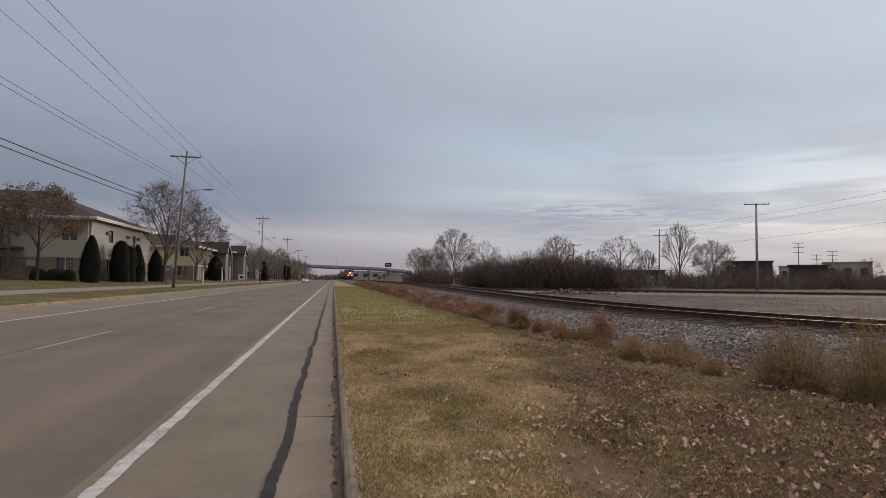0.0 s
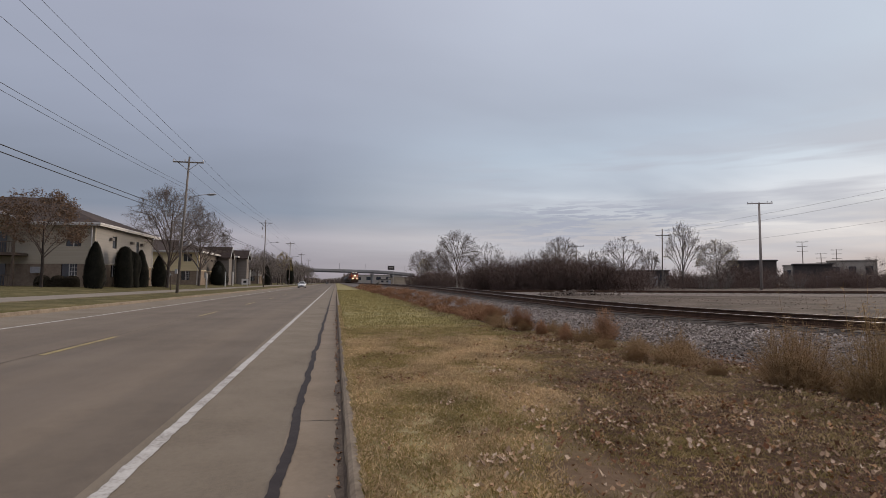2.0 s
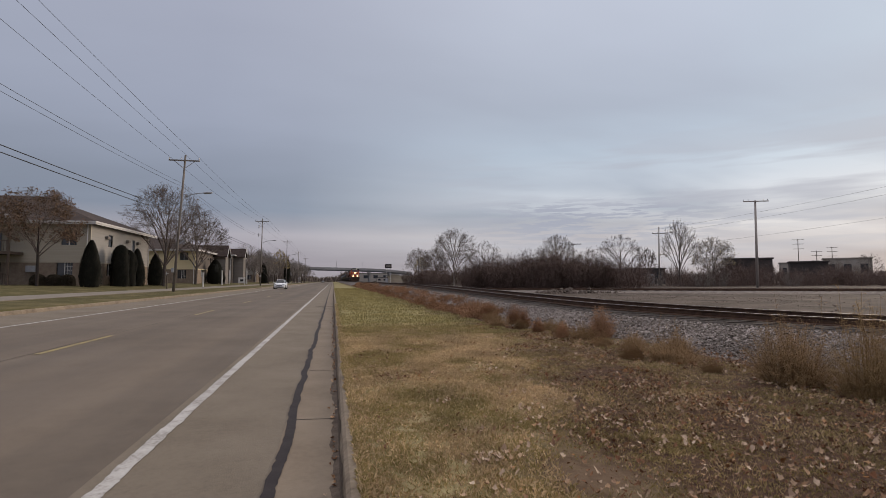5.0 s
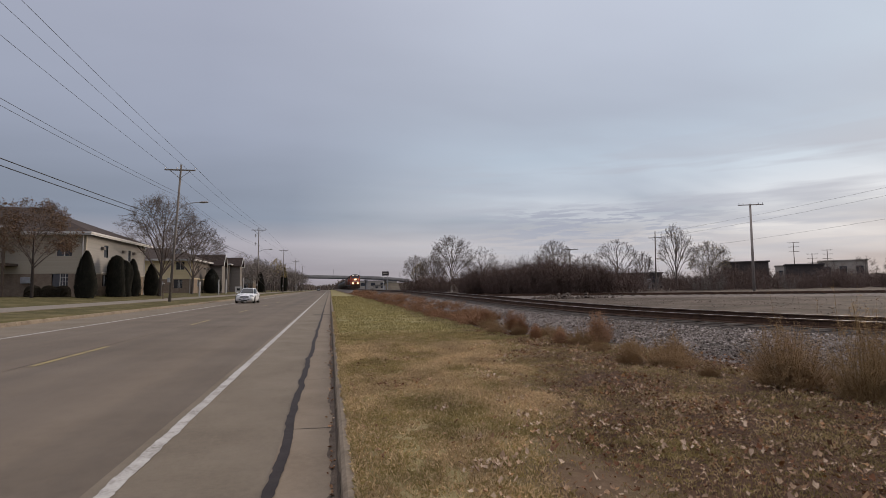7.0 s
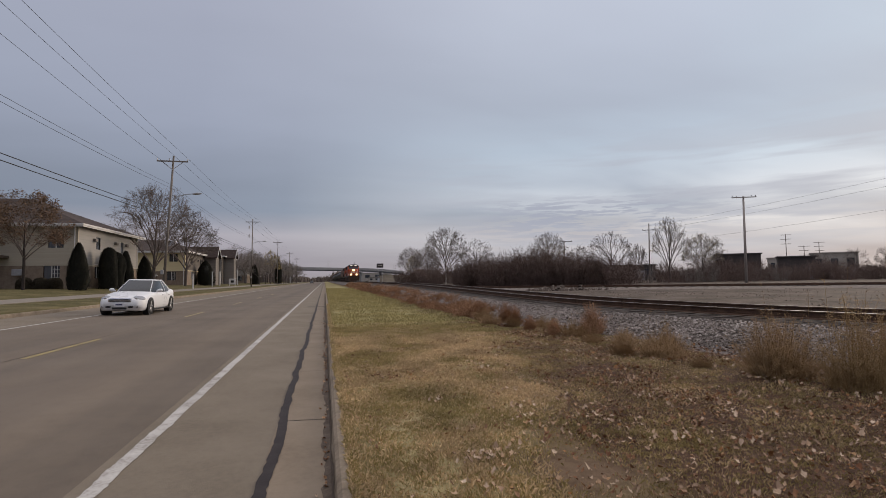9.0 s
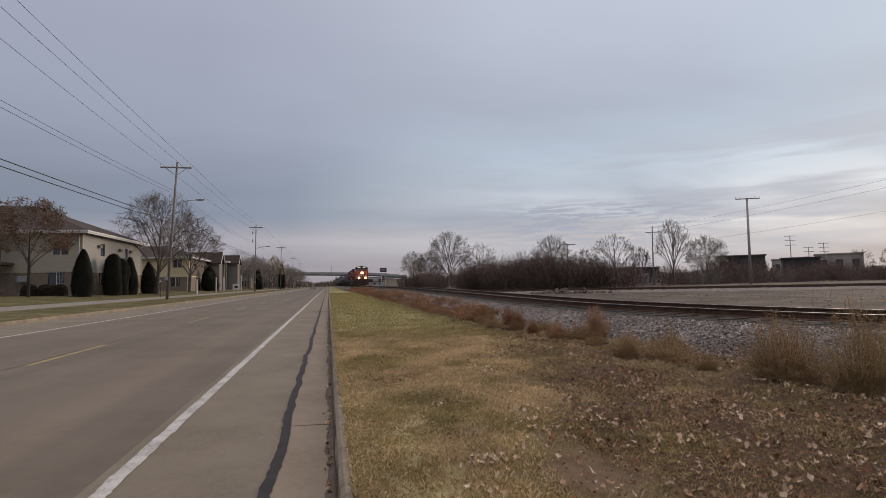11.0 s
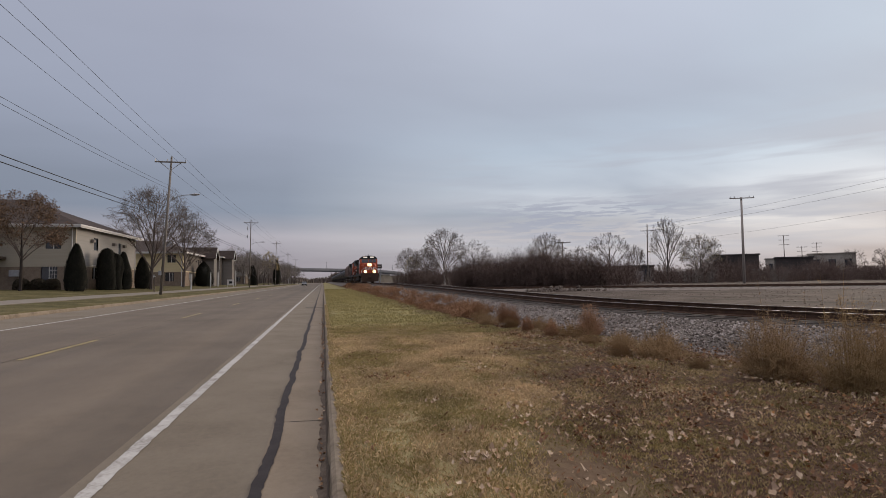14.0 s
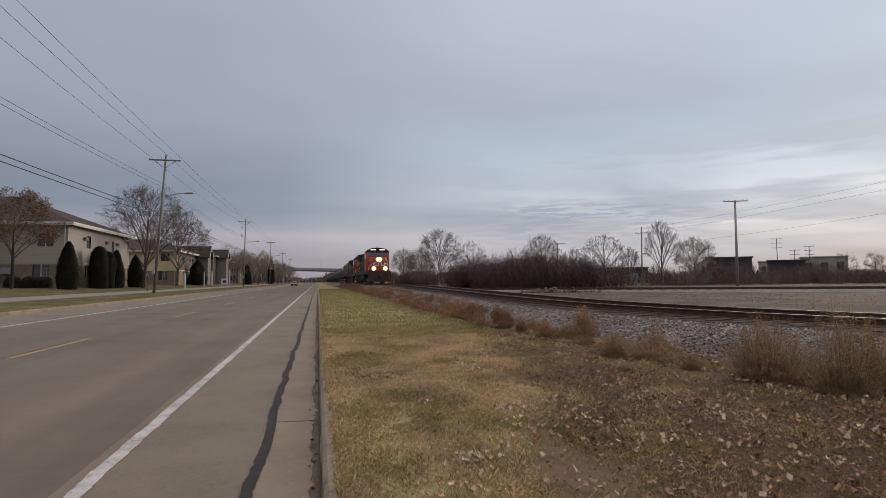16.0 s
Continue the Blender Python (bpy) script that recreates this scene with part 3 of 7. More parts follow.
    while y < 240:
        slope = (track_x(y + 0.5) - track_x(y - 0.5))
        spots.append(pose(track_x(y), y, track_z(y) - 0.165, 0, 0, -math.degrees(math.atan(slope))))
        y += 0.52 if y < 130 else 1.2
    tie.matrix_basis = spots[0]
    for m in spots[1:280]:
        share(tie, m, track)


make_track()

# ---- poles and wires ----


def utility_pole(m, height, arm, lamp_side=0, lean=0.0, braces=True, transformer=False, pale=False, label="", group="utility poles", z_arm=0.55, radius=0.125):
    thing = tagged(empty("utility_pole", m), label, "utility pole", group)
    wood = M_POLE_PALE if pale else M_POLE
    top = Vector((math.sin(radians(lean)) * height, 0, height))
    part("shaft", tubes(((0, 0, -0.4), tuple(top), radius, radius * 0.62), sides=12), wood, thing, smooth=True)
    c = top * ((height - z_arm) / height)
    bm = boxes((c.x - arm / 2, c.y - 0.26, c.z - 0.06, c.x + arm / 2, c.y - 0.16, c.z + 0.06), bevel=0.01)
    part("crossarm", bm, wood, thing)
    for s in (-0.48, -0.1, 0.48) if braces else (-0.47, -0.3, 0.3, 0.47):
        x = c.x + s * arm
        bm = tubes(((x, c.y - 0.21, c.z + 0.06), (x, c.y - 0.21, c.z + 0.14), 0.015), ((x, c.y - 0.21, c.z + 0.12), (x, c.y - 0.21, c.z + 0.26), 0.05, 0.035), sides=8)
        part("insulator", bm, M_STEEL, thing, "pale grey insulator")
    if braces:
        for s in (-1, 1):
            part("brace", tubes(((c.x + s * arm * 0.33, c.y - 0.2, c.z - 0.06), (c.x - 0.02, c.y - 0.14, c.z - 0.75), 0.025), sides=6), M_STEEL if not pale else wood, thing)
    if lamp_side:
        a = top * (9.0 / height)
        pts = [Vector((a.x, a.y, 8.35)), Vector((a.x + 0.7, a.y - 0.3, 8.75)), Vector((a.x + 1.4, a.y - 0.6, 8.9)), Vector((a.x + 2.0, a.y - 0.8, 8.92))]
        arm_part = part("lamp_arm", tubes(*[(tuple(p), tuple(q), 0.035) for p, q in zip(pts, pts[1:])], sides=8), M_STEEL, thing, "thin galvanised lamp arm")
        bm = bmesh.new()
        bmesh.ops.create_uvsphere(bm, u_segments=14, v_segments=8, radius=1.0, matrix=Matrix.LocRotScale(Vector((a.x + 2.4, a.y - 0.95, 8.92)), Euler((0, 0, -0.4)), Vector((0.5, 0.17, 0.1))))
        part("lamp_head", bm, M_STEEL, arm_part, "grey cobra-head street lamp", smooth=True)
    if transformer:
        for z in (height - 1.6, height - 3.2):
            part("switch_box", tubes(((-0.45, 0, z - 0.3), (-0.45, 0, z + 0.3), 0.09), ((-0.45, 0, z), (0, 0, z + 0.05), 0.02), sides=10), M_STEEL, thing)
    if pale is False:
        part("meter_box", boxes((-0.13, -0.30, 1.75, 0.09, -0.13, 2.15), bevel=0.02), M_STEEL, thing, "grey metal box")
    return thing


def wire(points, sag, radius, label="thin dark overhead power line", group="overhead wires"):
    """One continuous line hanging between its supports."""
    verts, faces, sides = [], [], 5
    ring = 0
    for k, (a, b) in enumerate(zip(points, points[1:])):
        a, b = Vector(a), Vector(b)
        n = 16
        for i in range(n + (k == len(points) - 2)):
            s = i / n
            c = a.lerp(b, s) - Vector((0, 0, 4 * sag * s * (1 - s)))
            along = (b - a).normalized()
            u = along.cross(Vector((0, 0, 1))).normalized()
            w = u.cross(along)
            verts += [tuple(c + radius * (math.cos(t) * u + math.sin(t) * w)) for t in (2 * math.pi * j / sides for j in range(sides))]
            if ring:
                for j in range(sides):
                    jj = (j + 1) % sides
                    faces.append(((ring - 1) * sides + j, (ring - 1) * sides + jj, ring * sides + jj, ring * sides + j))
            ring += 1
    return tagged(new("overhead_wire", mesh_of("overhead_wire", verts, faces, M_WIRE)), label, "wire", group)


POLES = [(-14.0, -6.5, 15.0, 0.0), (-14.05, 50.0, 12.5, 3.3), (-14.0, 106.0, 13.3, 0.8), (-14.0, 162.0, 13.4, 0.8), (-14.0, 218.0, 13.0, 0.0), (-14.0, 274.0, 13.0, 0.0)]


def make_left_line():
    for i, (x, y, h, lean) in enumerate(POLES):
        utility_pole(pose(x, y, ground_z(x, y) - 0.02), h, 2.6, lamp_side=i in (1, 2, 3), lean=lean, transformer=i == 2,
                     label="brown wooden utility pole with a crossarm, street lamp and wires" if i in (1, 2, 3) else "brown wooden utility pole with a crossarm and wires")
    def at(k, s, z):
        x, y, h, lean = POLES[k]
        return Vector((x + math.sin(radians(lean)) * (z - 0.6) + s, y - 0.2, z))

    count = range(len(POLES))
    for s, lift in ((-1.25, -0.3), (-0.1, 0.1), (1.25, -0.3)):
        wire([at(k, s, POLES[k][2] + 0.6 + lift) for k in count], 0.45, 0.011)
    for z in (10.3, 10.0):
        wire([at(k, 0.15, z) for k in count], 0.6, 0.011)
    for k2, z in enumerate((7.68, 7.33)):
        wire([at(k, 0.1 + 0.12 * k2, z - (0.5 if k == 0 else 0)) for k in count], 0.22, 0.024, "thick black overhead communication cable")


make_left_line()


def make_right_line():
    spots = [((53.8, 56.0), 11.4, 3.0, 0.6, True), ((63.4, 90.0), 11.6, 2.6, 1.2, False), ((48.5, 97.0), 8.6, 3.2, 0.0, False)]
    for (x, y), h, arm, lean, pale in spots:
        utility_pole(pose(x, y, 0.42, 0, 0, -24), h, arm, lean=lean, braces=not pale and arm < 3, pale=pale or None, group="poles beyond the track", z_arm=0.15 if arm >= 3 else 1.3, radius=0.185 if pale else 0.15,
                     label="bare silvered wooden pole with a plain crossarm" if pale else "thin dark wooden pole with a crossarm among bare trees")
    for (x, y), h in (((151.0, 140.0), 14.5), ((176.5, 150.0), 12.8), ((164.0, 145.0), 11.0)):
        thing = utility_pole(pose(x, y, 0.4, 0, 0, -40), h, 3.2, braces=False, pale=None, group="poles beyond the track", z_arm=0.3, radius=0.16, label="distant dark pole with stacked crossarms")
        for dz in (1.8, 3.4):
            part("crossarm", boxes((-1.5, -0.26, h - dz, 1.5, -0.16, h - dz + 0.14)), M_POLE, thing)
    a, b = Vector((63.4, 90.0, 11.6)), Vector((64.0, 26.0, 13.6))
    for k, dz in enumerate((0.0, -0.9, -3.6)):
        wire([a + Vector((0, 0, dz)), b + Vector((0.4 * k, 0, dz)), b + Vector((10, -60, dz))], 0.6, 0.012)
    utility_pole(pose(64.0, 26.0, 0.42), 13.4, 2.6, label="dark wooden utility pole with a crossarm", group="poles beyond the track", pale=None)


make_right_line()

# ---- buildings ----
M_SIDING_GREY = material("pale_grey_siding", [(0.265, 0.248, 0.229), (0.31, 0.29, 0.268)], 0.6, 0.8, 0.5, fine=2, stretch=(0.2, 0.2, 9))
M_SIDING_CREAM = material("cream_siding", [(0.35, 0.31, 0.245), (0.40, 0.355, 0.285)], 0.6, 0.8, 0.5, fine=2, stretch=(0.2, 0.2, 9))
M_SIDING_YELLOW = material("yellow_siding", [(0.56, 0.47, 0.29), (0.63, 0.53, 0.33)], 0.6, 0.8, 0.5, fine=2, stretch=(0.2, 0.2, 9))
M_SIDING_DARK = material("brown_siding", [(0.10, 0.083, 0.07), (0.14, 0.118, 0.10)], 0.6, 0.8, 0.5, fine=2, stretch=(0.2, 0.2, 9))
M_SIDING_BAY = material("grey_brown_siding", [(0.15, 0.13, 0.115), (0.19, 0.168, 0.15)], 0.6, 0.8, 0.5, fine=2, stretch=(0.2, 0.2, 9))
M_BRICK = material("tan_brick", [(0.15, 0.11, 0.083), (0.21, 0.16, 0.12), (0.255, 0.20, 0.15)], 2.5, 0.9, 0.4, fine=5)
M_ROOF = material("brown_shingles", [(0.030, 0.020, 0.017), (0.047, 0.033, 0.028), (0.066, 0.048, 0.041)], 1.2, 0.97, 0.6, fine=8)
M_TRIM = material("white_painted_trim", [(0.50, 0.48, 0.46), (0.60, 0.58, 0.56)], 2, 0.6, 0.1)
M_GLASS = glass("window_glass", (0.03, 0.035, 0.042))
M_TIMBER = material("stained_deck_timber", [(0.07, 0.05, 0.038), (0.12, 0.09, 0.07)], 3, 0.85, 0.2)


def wall_bm(x0, x1, z0, z1, holes, thick=0.2):
    """An upright wall in its own x and z, facing -y, with true openings (x0, z0, x1, z1)."""
    xs = sorted({x0, x1, *(v for h in holes for v in (h[0], h[2]) if x0 < v < x1)})
    zs = sorted({z0, z1, *(v for h in holes for v in (h[1], h[3]) if z0 < v < z1)})
    bm = bmesh.new()
    for a, b in zip(xs, xs[1:]):
        for c, d in zip(zs, zs[1:]):
            mx, mz = (a + b) / 2, (c + d) / 2
            if not any(h[0] < mx < h[2] and h[1] < mz < h[3] for h in holes):
                box(bm, a, 0, c, b, thick, d)
    bmesh.ops.remove_doubles(bm, verts=bm.verts[:], dist=1e-4)
    return bm


def window(parent, m, w, h, bars=1, muntins=False):
    """A framed sash set in an opening; its own x across, z up, facing -y."""
    frame_bm = boxes((-0.06, -0.03, -0.06, w + 0.06, 0.06, 0.0), (-0.06, -0.03, h, w + 0.06, 0.06, h + 0.06), (-0.06, -0.03, 0.0, 0.0, 0.06, h), (w, -0.03, 0.0, w + 0.06, 0.06, h))
    for i in range(1, bars + 1):
        box(frame_bm, w * i / (bars + 1) - 0.03, -0.02, 0, w * i / (bars + 1) + 0.03, 0.05, h)
    if muntins:
        for k in range(1, 4):
            box(frame_bm, w / 2 + 0.03, 0.0, h * k / 4 - 0.012, w, 0.045, h * k / 4 + 0.012)
        for k in range(1, 3):
            box(frame_bm, w / 2 + w / 2 * k / 3 - 0.012, 0.0, 0, w / 2 + w / 2 * k / 3 + 0.012, 0.045, h)
    win = part("window", frame_bm, M_TRIM, parent, "white framed window")
    win.matrix_basis = m
    for i in range(bars + 1):
        part("pane", boxes((w * i / (bars + 1) + 0.01, 0.05, 0.0, w * (i + 1) / (bars + 1) - 0.01, 0.065, h)), M_GLASS, win)
    return win


def hip_roof(x0, x1, y0, y1, eave, ridge, over=0.6, thick=0.22, run=None):
    """Hipped roof over a rectangle, ridge along x."""
    a, b, c, d = x0 - over, x1 + over, y0 - over, y1 + over
    run = run or (d - c) / 2
    m = (c + d) / 2
    bm = bmesh.new()
    low = [bm.verts.new((x, y, eave)) for x, y in ((a, c), (b, c), (b, d), (a, d))]
    up = [bm.verts.new((x, y, eave + thick)) for x, y in ((a, c), (b, c), (b, d), (a, d))]
    r0, r1 = bm.verts.new((a + run, m, ridge)), bm.verts.new((b - run, m, ridge))
    bm.faces.new(low[::-1])
    for i in range(4):
        bm.faces.new((low[i], low[(i + 1) % 4], up[(i + 1) % 4], up[i]))
    bm.faces.new((up[0], up[1], r1, r0))
    bm.faces.new((up[1], up[2], r1))
    bm.faces.new((up[2], up[3], r0, r1))
    bm.faces.new((up[3], up[0], r0))
    return bm


def apartment(m, depth, width, base_h, wall_h, ridge_h, upper, lower, label, balcony=True, upper_side=None, run=None):
    """Two-storey block. Its own origin is the corner nearest the road and the camera; it runs to -x and +y."""
    house = tagged(empty("apartment_house", m), label, "house", "apartment houses")
    south_holes = [(-2.8, 0.75, -1.45, 2.2), (-2.5, 3.9, -1.2, 5.2)]
    for lo, hi, mat, name, off in ((-0.6, base_h, lower, "brick_wall", 0.03), (base_h, wall_h, upper, "siding_wall", 0.0)):
        south = part(name, wall_bm(-width, 0, lo, hi, [h for h in south_holes if lo < h[1] < hi]), mat, house)
        south.location = (0, -off, 0)
        holes = [(3.7, 1.0, 4.9, 2.4)] if lo < 1 else [(4.0, wall_h - 2.0, 5.0, wall_h - 0.75), (10.5, wall_h - 2.1, 11.3, wall_h - 0.8)]
        # the road-side upper wall takes upper_side where one is given
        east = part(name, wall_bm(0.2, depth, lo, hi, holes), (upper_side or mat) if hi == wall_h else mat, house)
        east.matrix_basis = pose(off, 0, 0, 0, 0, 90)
        back = part(name, wall_bm(-width, -0.2, lo, hi, []), mat, house)
        back.matrix_basis = pose(0, depth - 0.2, 0)
        west = part(name, wall_bm(0.2, depth - 0.2, lo, hi, []), mat, house)
        west.matrix_basis = pose(-width + 0.2, 0, 0, 0, 0, 90)
    window(house, pose(-2.8, 0.02, 0.75), 1.35, 1.45, 1, True)
    window(house, pose(-2.5, 0.04, 3.9), 1.3, 1.3, 1)
    window(house, pose(-0.02, 3.7, 1.0, 0, 0, 90), 1.2, 1.4, 1)
    window(house, pose(-0.04, 4.0, wall_h - 2.0, 0, 0, 90), 1.0, 1.25, 0)
    window(house, pose(-0.04, 10.5, wall_h - 2.1, 0, 0, 90), 0.8, 1.3, 0)
    part("belt_trim", boxes((-width, -0.07, base_h - 0.05, 0.07, -0.031, base_h + 0.08), (0.031, -0.06, base_h - 0.05, 0.07, depth, base_h + 0.08)), upper, house)
    for y in (3.2, 8.6, 11.7):
        part("air_conditioner", boxes((0.0, y, wall_h - 1.25, 0.28, y + 0.55, wall_h - 0.95), bevel=0.02), M_SIDING_BAY, house, "grey-brown air conditioner")
    part("air_conditioner", boxes((-5.2, -0.4, 1.3, -4.4, 0.0, 1.9), bevel=0.02), M_STEEL, house, "grey air conditioner")
    roof = part("roof", hip_roof(-width, 0, 0, depth, wall_h, ridge_h, run=run), M_ROOF, house, "brown shingled hip roof")
    fas = boxes((-width - 0.64, -0.72, wall_h + 0.04, 0.72, -0.602, wall_h + 0.2), (0.602, -0.6, wall_h + 0.04, 0.72, depth + 0.64, wall_h + 0.2), (-width - 0.64, -0.66, wall_h - 0.1, 0.66, -0.602, wall_h + 0.035), (0.602, -0.6, wall_h - 0.1, 0.66, depth + 0.6, wall_h + 0.035))
    part("fascia", fas, M_TRIM, roof, "white gutter and fascia")
    part("downspout", tubes(((-0.25, -0.1, -0.3), (-0.25, -0.1, wall_h - 0.1), 0.05), sides=8), M_TRIM, house, "white downspout")
    part("downspout", tubes(((0.1, depth - 0.4, -0.3), (0.1, depth - 0.4, wall_h - 0.1), 0.05), sides=8), M_TRIM, house, "white downspout")
    if balcony:
        b = part("balcony", boxes((-10.80, -2.2, 2.9, -5.60, -0.05, 3.15)), M_TIMBER, house, "brown timber balcony under a small gable")
        part("patio_deck", boxes((-10.80, -2.2, -0.3, -5.60, -0.05, 0.1)), M_TIMBER, house)
        for x in (-10.70, -8.20, -5.80):
            part("post", boxes((x, -2.18, -0.3, x + 0.16, -2.02, wall_h)), M_TIMBER, b)
        for z in (0.15, 3.2):
            for i in range(26):
                part("baluster", boxes((-10.70 + 0.2 * i, -2.14, z, -10.66 + 0.2 * i, -2.1, z + 0.9)), M_TIMBER, b)
            part("handrail", boxes((-10.80, -2.17, z + 0.9, -5.60, -2.05, z + 0.98)), M_TIMBER, b)
        part("sliding_door", boxes((-9.80, -0.1, 0.15, -7.40, -0.04, 2.2), (-9.80, -0.1, 3.2, -7.40, -0.04, 5.2)), M_GLASS, house, "dark glazed balcony door")
        gable = [(-11.20, wall_h), (-8.20, wall_h + 1.3), (-5.20, wall_h), (-5.20, wall_h + 0.22), (-8.20, wall_h + 1.55), (-11.20, wall_h + 0.22)]
        g = part("gable_roof", prism(gable, -2.6, 1.8, "y"), M_ROOF, house)
        part("gable_trim", prism(gable, -2.68, -2.605, "y"), M_TRIM, g, "white gable board")
        part("gable_wall", prism([(-10.80, wall_h), (-5.60, wall_h), (-8.20, wall_h + 1.15)], -2.2, -2.05, "y"), M_SIDING_CREAM, g)
    return house


def porch_gable(house, y, z, w, h, wall_h):
    """A tall pale entrance bay with a gable, on the road side of a block."""
    bay = part("entrance_bay", boxes((0.05, y, -0.6, 2.2, y + w, wall_h)), M_SIDING_BAY, house, "grey-brown gabled entrance bay")
    outline = [(y - 0.5, wall_h), (y + w / 2, wall_h + h), (y + w + 0.5, wall_h)]
    part("gable_wall", prism([(y, wall_h), (y + w / 2, wall_h + h - 0.3), (y + w, wall_h)], 0.0, 2.2, "x"), M_SIDING_BAY, bay)
    for s in (0, 1):
        e0, e1 = outline[2 * s], outline[1]
        part("gable_roof", prism([e0, e1, (e1[0], e1[1] + 0.22), (e0[0], e0[1] + 0.22)], -4.0, 2.6, "x"), M_ROOF, bay)
        part("gable_trim", prism([(e0[0], e0[1] - 0.06), (e1[0], e1[1] - 0.06), (e1[0], e1[1] + 0.2), (e0[0], e0[1] + 0.2)], 2.605, 2.68, "x"), M_TRIM, bay, "white gable board")
    for x in (2.9, ):
        part("porch_post", boxes((x, y - 0.1, -0.5, x + 0.2, y + 0.1, wall_h - 2.6)), M_TRIM, bay)


def make_houses():
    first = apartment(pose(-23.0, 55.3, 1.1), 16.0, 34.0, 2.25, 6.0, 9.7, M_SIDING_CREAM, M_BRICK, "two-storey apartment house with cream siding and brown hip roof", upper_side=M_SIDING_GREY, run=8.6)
    # road-side upper wall coloured darker than the yellow front
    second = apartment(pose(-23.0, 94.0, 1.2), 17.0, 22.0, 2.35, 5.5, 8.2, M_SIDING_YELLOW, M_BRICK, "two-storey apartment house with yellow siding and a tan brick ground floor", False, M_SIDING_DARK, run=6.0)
    part("chimney", boxes((-4.2, 3.4, 5.6, -2.6, 4.8, 7.7), bevel=0.02), M_STEEL, second, "pale grey metal-clad chimney")
    porch_gable(second, 13.4, 0, 2.8, 2.2, 5.0)
    third = apartment(pose(-23.0, 126.0, 1.2), 16.0, 20.0, 2.4, 6.2, 8.6, M_SIDING_DARK, M_SIDING_DARK, "brown two-storey apartment house with a gabled entrance", False, run=6.0)
    porch_gable(third, 2.0, 0, 3.0, 2.0, 5.8)
    fourth = apartment(pose(-24.0, 172.0, 1.2), 16.0, 20.0, 2.4, 4.6, 6.8, M_SIDING_GREY, M_BRICK, "low pale house among bare trees far along the road", False, run=6.0)


make_houses()

# ---- trees, shrubs, weeds ----
M_BARK = material("grey_brown_bark", [(0.045, 0.036, 0.032), (0.085, 0.07, 0.062), (0.13, 0.11, 0.10)], 4.0, 0.95, 0.4, vary=0.2, stretch=(3, 3, 0.6))
M_DARKBARK = material("dark_young_bark", [(0.022, 0.017, 0.015), (0.045, 0.035, 0.03)], 4.0, 0.95, 0.4, stretch=(3, 3, 0.6))
M_TWIG = chips("bare_twigs", [(0.085, 0.066, 0.056), (0.15, 0.118, 0.10), (0.115, 0.09, 0.077)])
M_TWIG_PALE = chips("pale_twigs", [(0.14, 0.115, 0.10), (0.21, 0.18, 0.16), (0.16, 0.135, 0.115)])
M_THICKET = chips("thicket_twigs", [(0.095, 0.065, 0.054), (0.155, 0.108, 0.09), (0.12, 0.085, 0.072)])
M_LEAF_BROWN = chips("withered_leaves", [(0.09, 0.052, 0.032), (0.135, 0.08, 0.048), (0.08, 0.052, 0.035), (0.17, 0.11, 0.065)])
M_LEAF_YELLOW = chips("yellowed_leaves", [(0.24, 0.18, 0.07), (0.30, 0.23, 0.10), (0.17, 0.13, 0.07)])
M_EVERGREEN = chips("dark_evergreen", [(0.012, 0.013, 0.010), (0.022, 0.022, 0.016), (0.015, 0.015, 0.012), (0.03, 0.027, 0.02)])
M_HEDGE = chips("dark_shrub_leaves", [(0.028, 0.022, 0.016), (0.05, 0.038, 0.026), (0.035, 0.032, 0.02)])


class Twigs:
    """Collects tapered branch tubes and leaves as plain lists."""

    def __init__(self):
        self.verts, self.faces = [], []

    def limb(self, pts, radii, sides):
        base = len(self.verts)
        for i, (p, r) in enumerate(zip(pts, radii)):
            d = (pts[min(i + 1, len(pts) - 1)] - pts[max(i - 1, 0)]).normalized()
            u = d.orthogonal().normalized()
            w = d.cross(u)
            for j in range(sides):
                t = 2 * math.pi * j / sides
                self.verts.append(tuple(p + r * (math.cos(t) * u + math.sin(t) * w)))
        for i in range(len(pts) - 1):
            for j in range(sides):
                k = (j + 1) % sides
                a = base + i * sides
                self.faces.append((a + j, a + k, a + sides + k, a + sides + j))

    def leaf(self, p, size, rng):
        u = Vector((rng.gauss(0, 1), rng.gauss(0, 1), rng.gauss(0, 1))).normalized()
        w = u.orthogonal().normalized() * size * 0.55
        u *= size
        b = len(self.verts)
        self.verts += [tuple(p - u * 0.5), tuple(p + w * 0.6), tuple(p + u * 0.5), tuple(p - w * 0.6)]
        self.faces.append((b, b + 1, b + 2, b + 3))

    def ob(self, name, mat, parent, label=""):
        o = new(name, mesh_of(name, self.verts, self.faces, mat))
        o.parent = parent
        return tagged(o, label)


# crown: where it starts, how wide it is (shares of the height), lowest bearing of its limbs, how many branch off at each order
CROWNS = {
    "round": dict(low=0.32, wide=0.37, floor=-0.35, rise=0.15, limbs=9, sub=7, ter=5, twigs=4, wild=0.12),
    "upright": dict(low=0.16, wide=0.28, floor=0.0, rise=0.45, limbs=10, sub=6, ter=5, twigs=4, wild=0.10),
    "dome": dict(low=0.20, wide=0.41, floor=-0.18, rise=0.40, limbs=13, sub=8, ter=6, twigs=4, wild=0.09),
    "open": dict(low=0.28, wide=0.45, floor=-0.15, rise=0.10, limbs=8, sub=6, ter=5, twigs=4, wild=0.34),
}


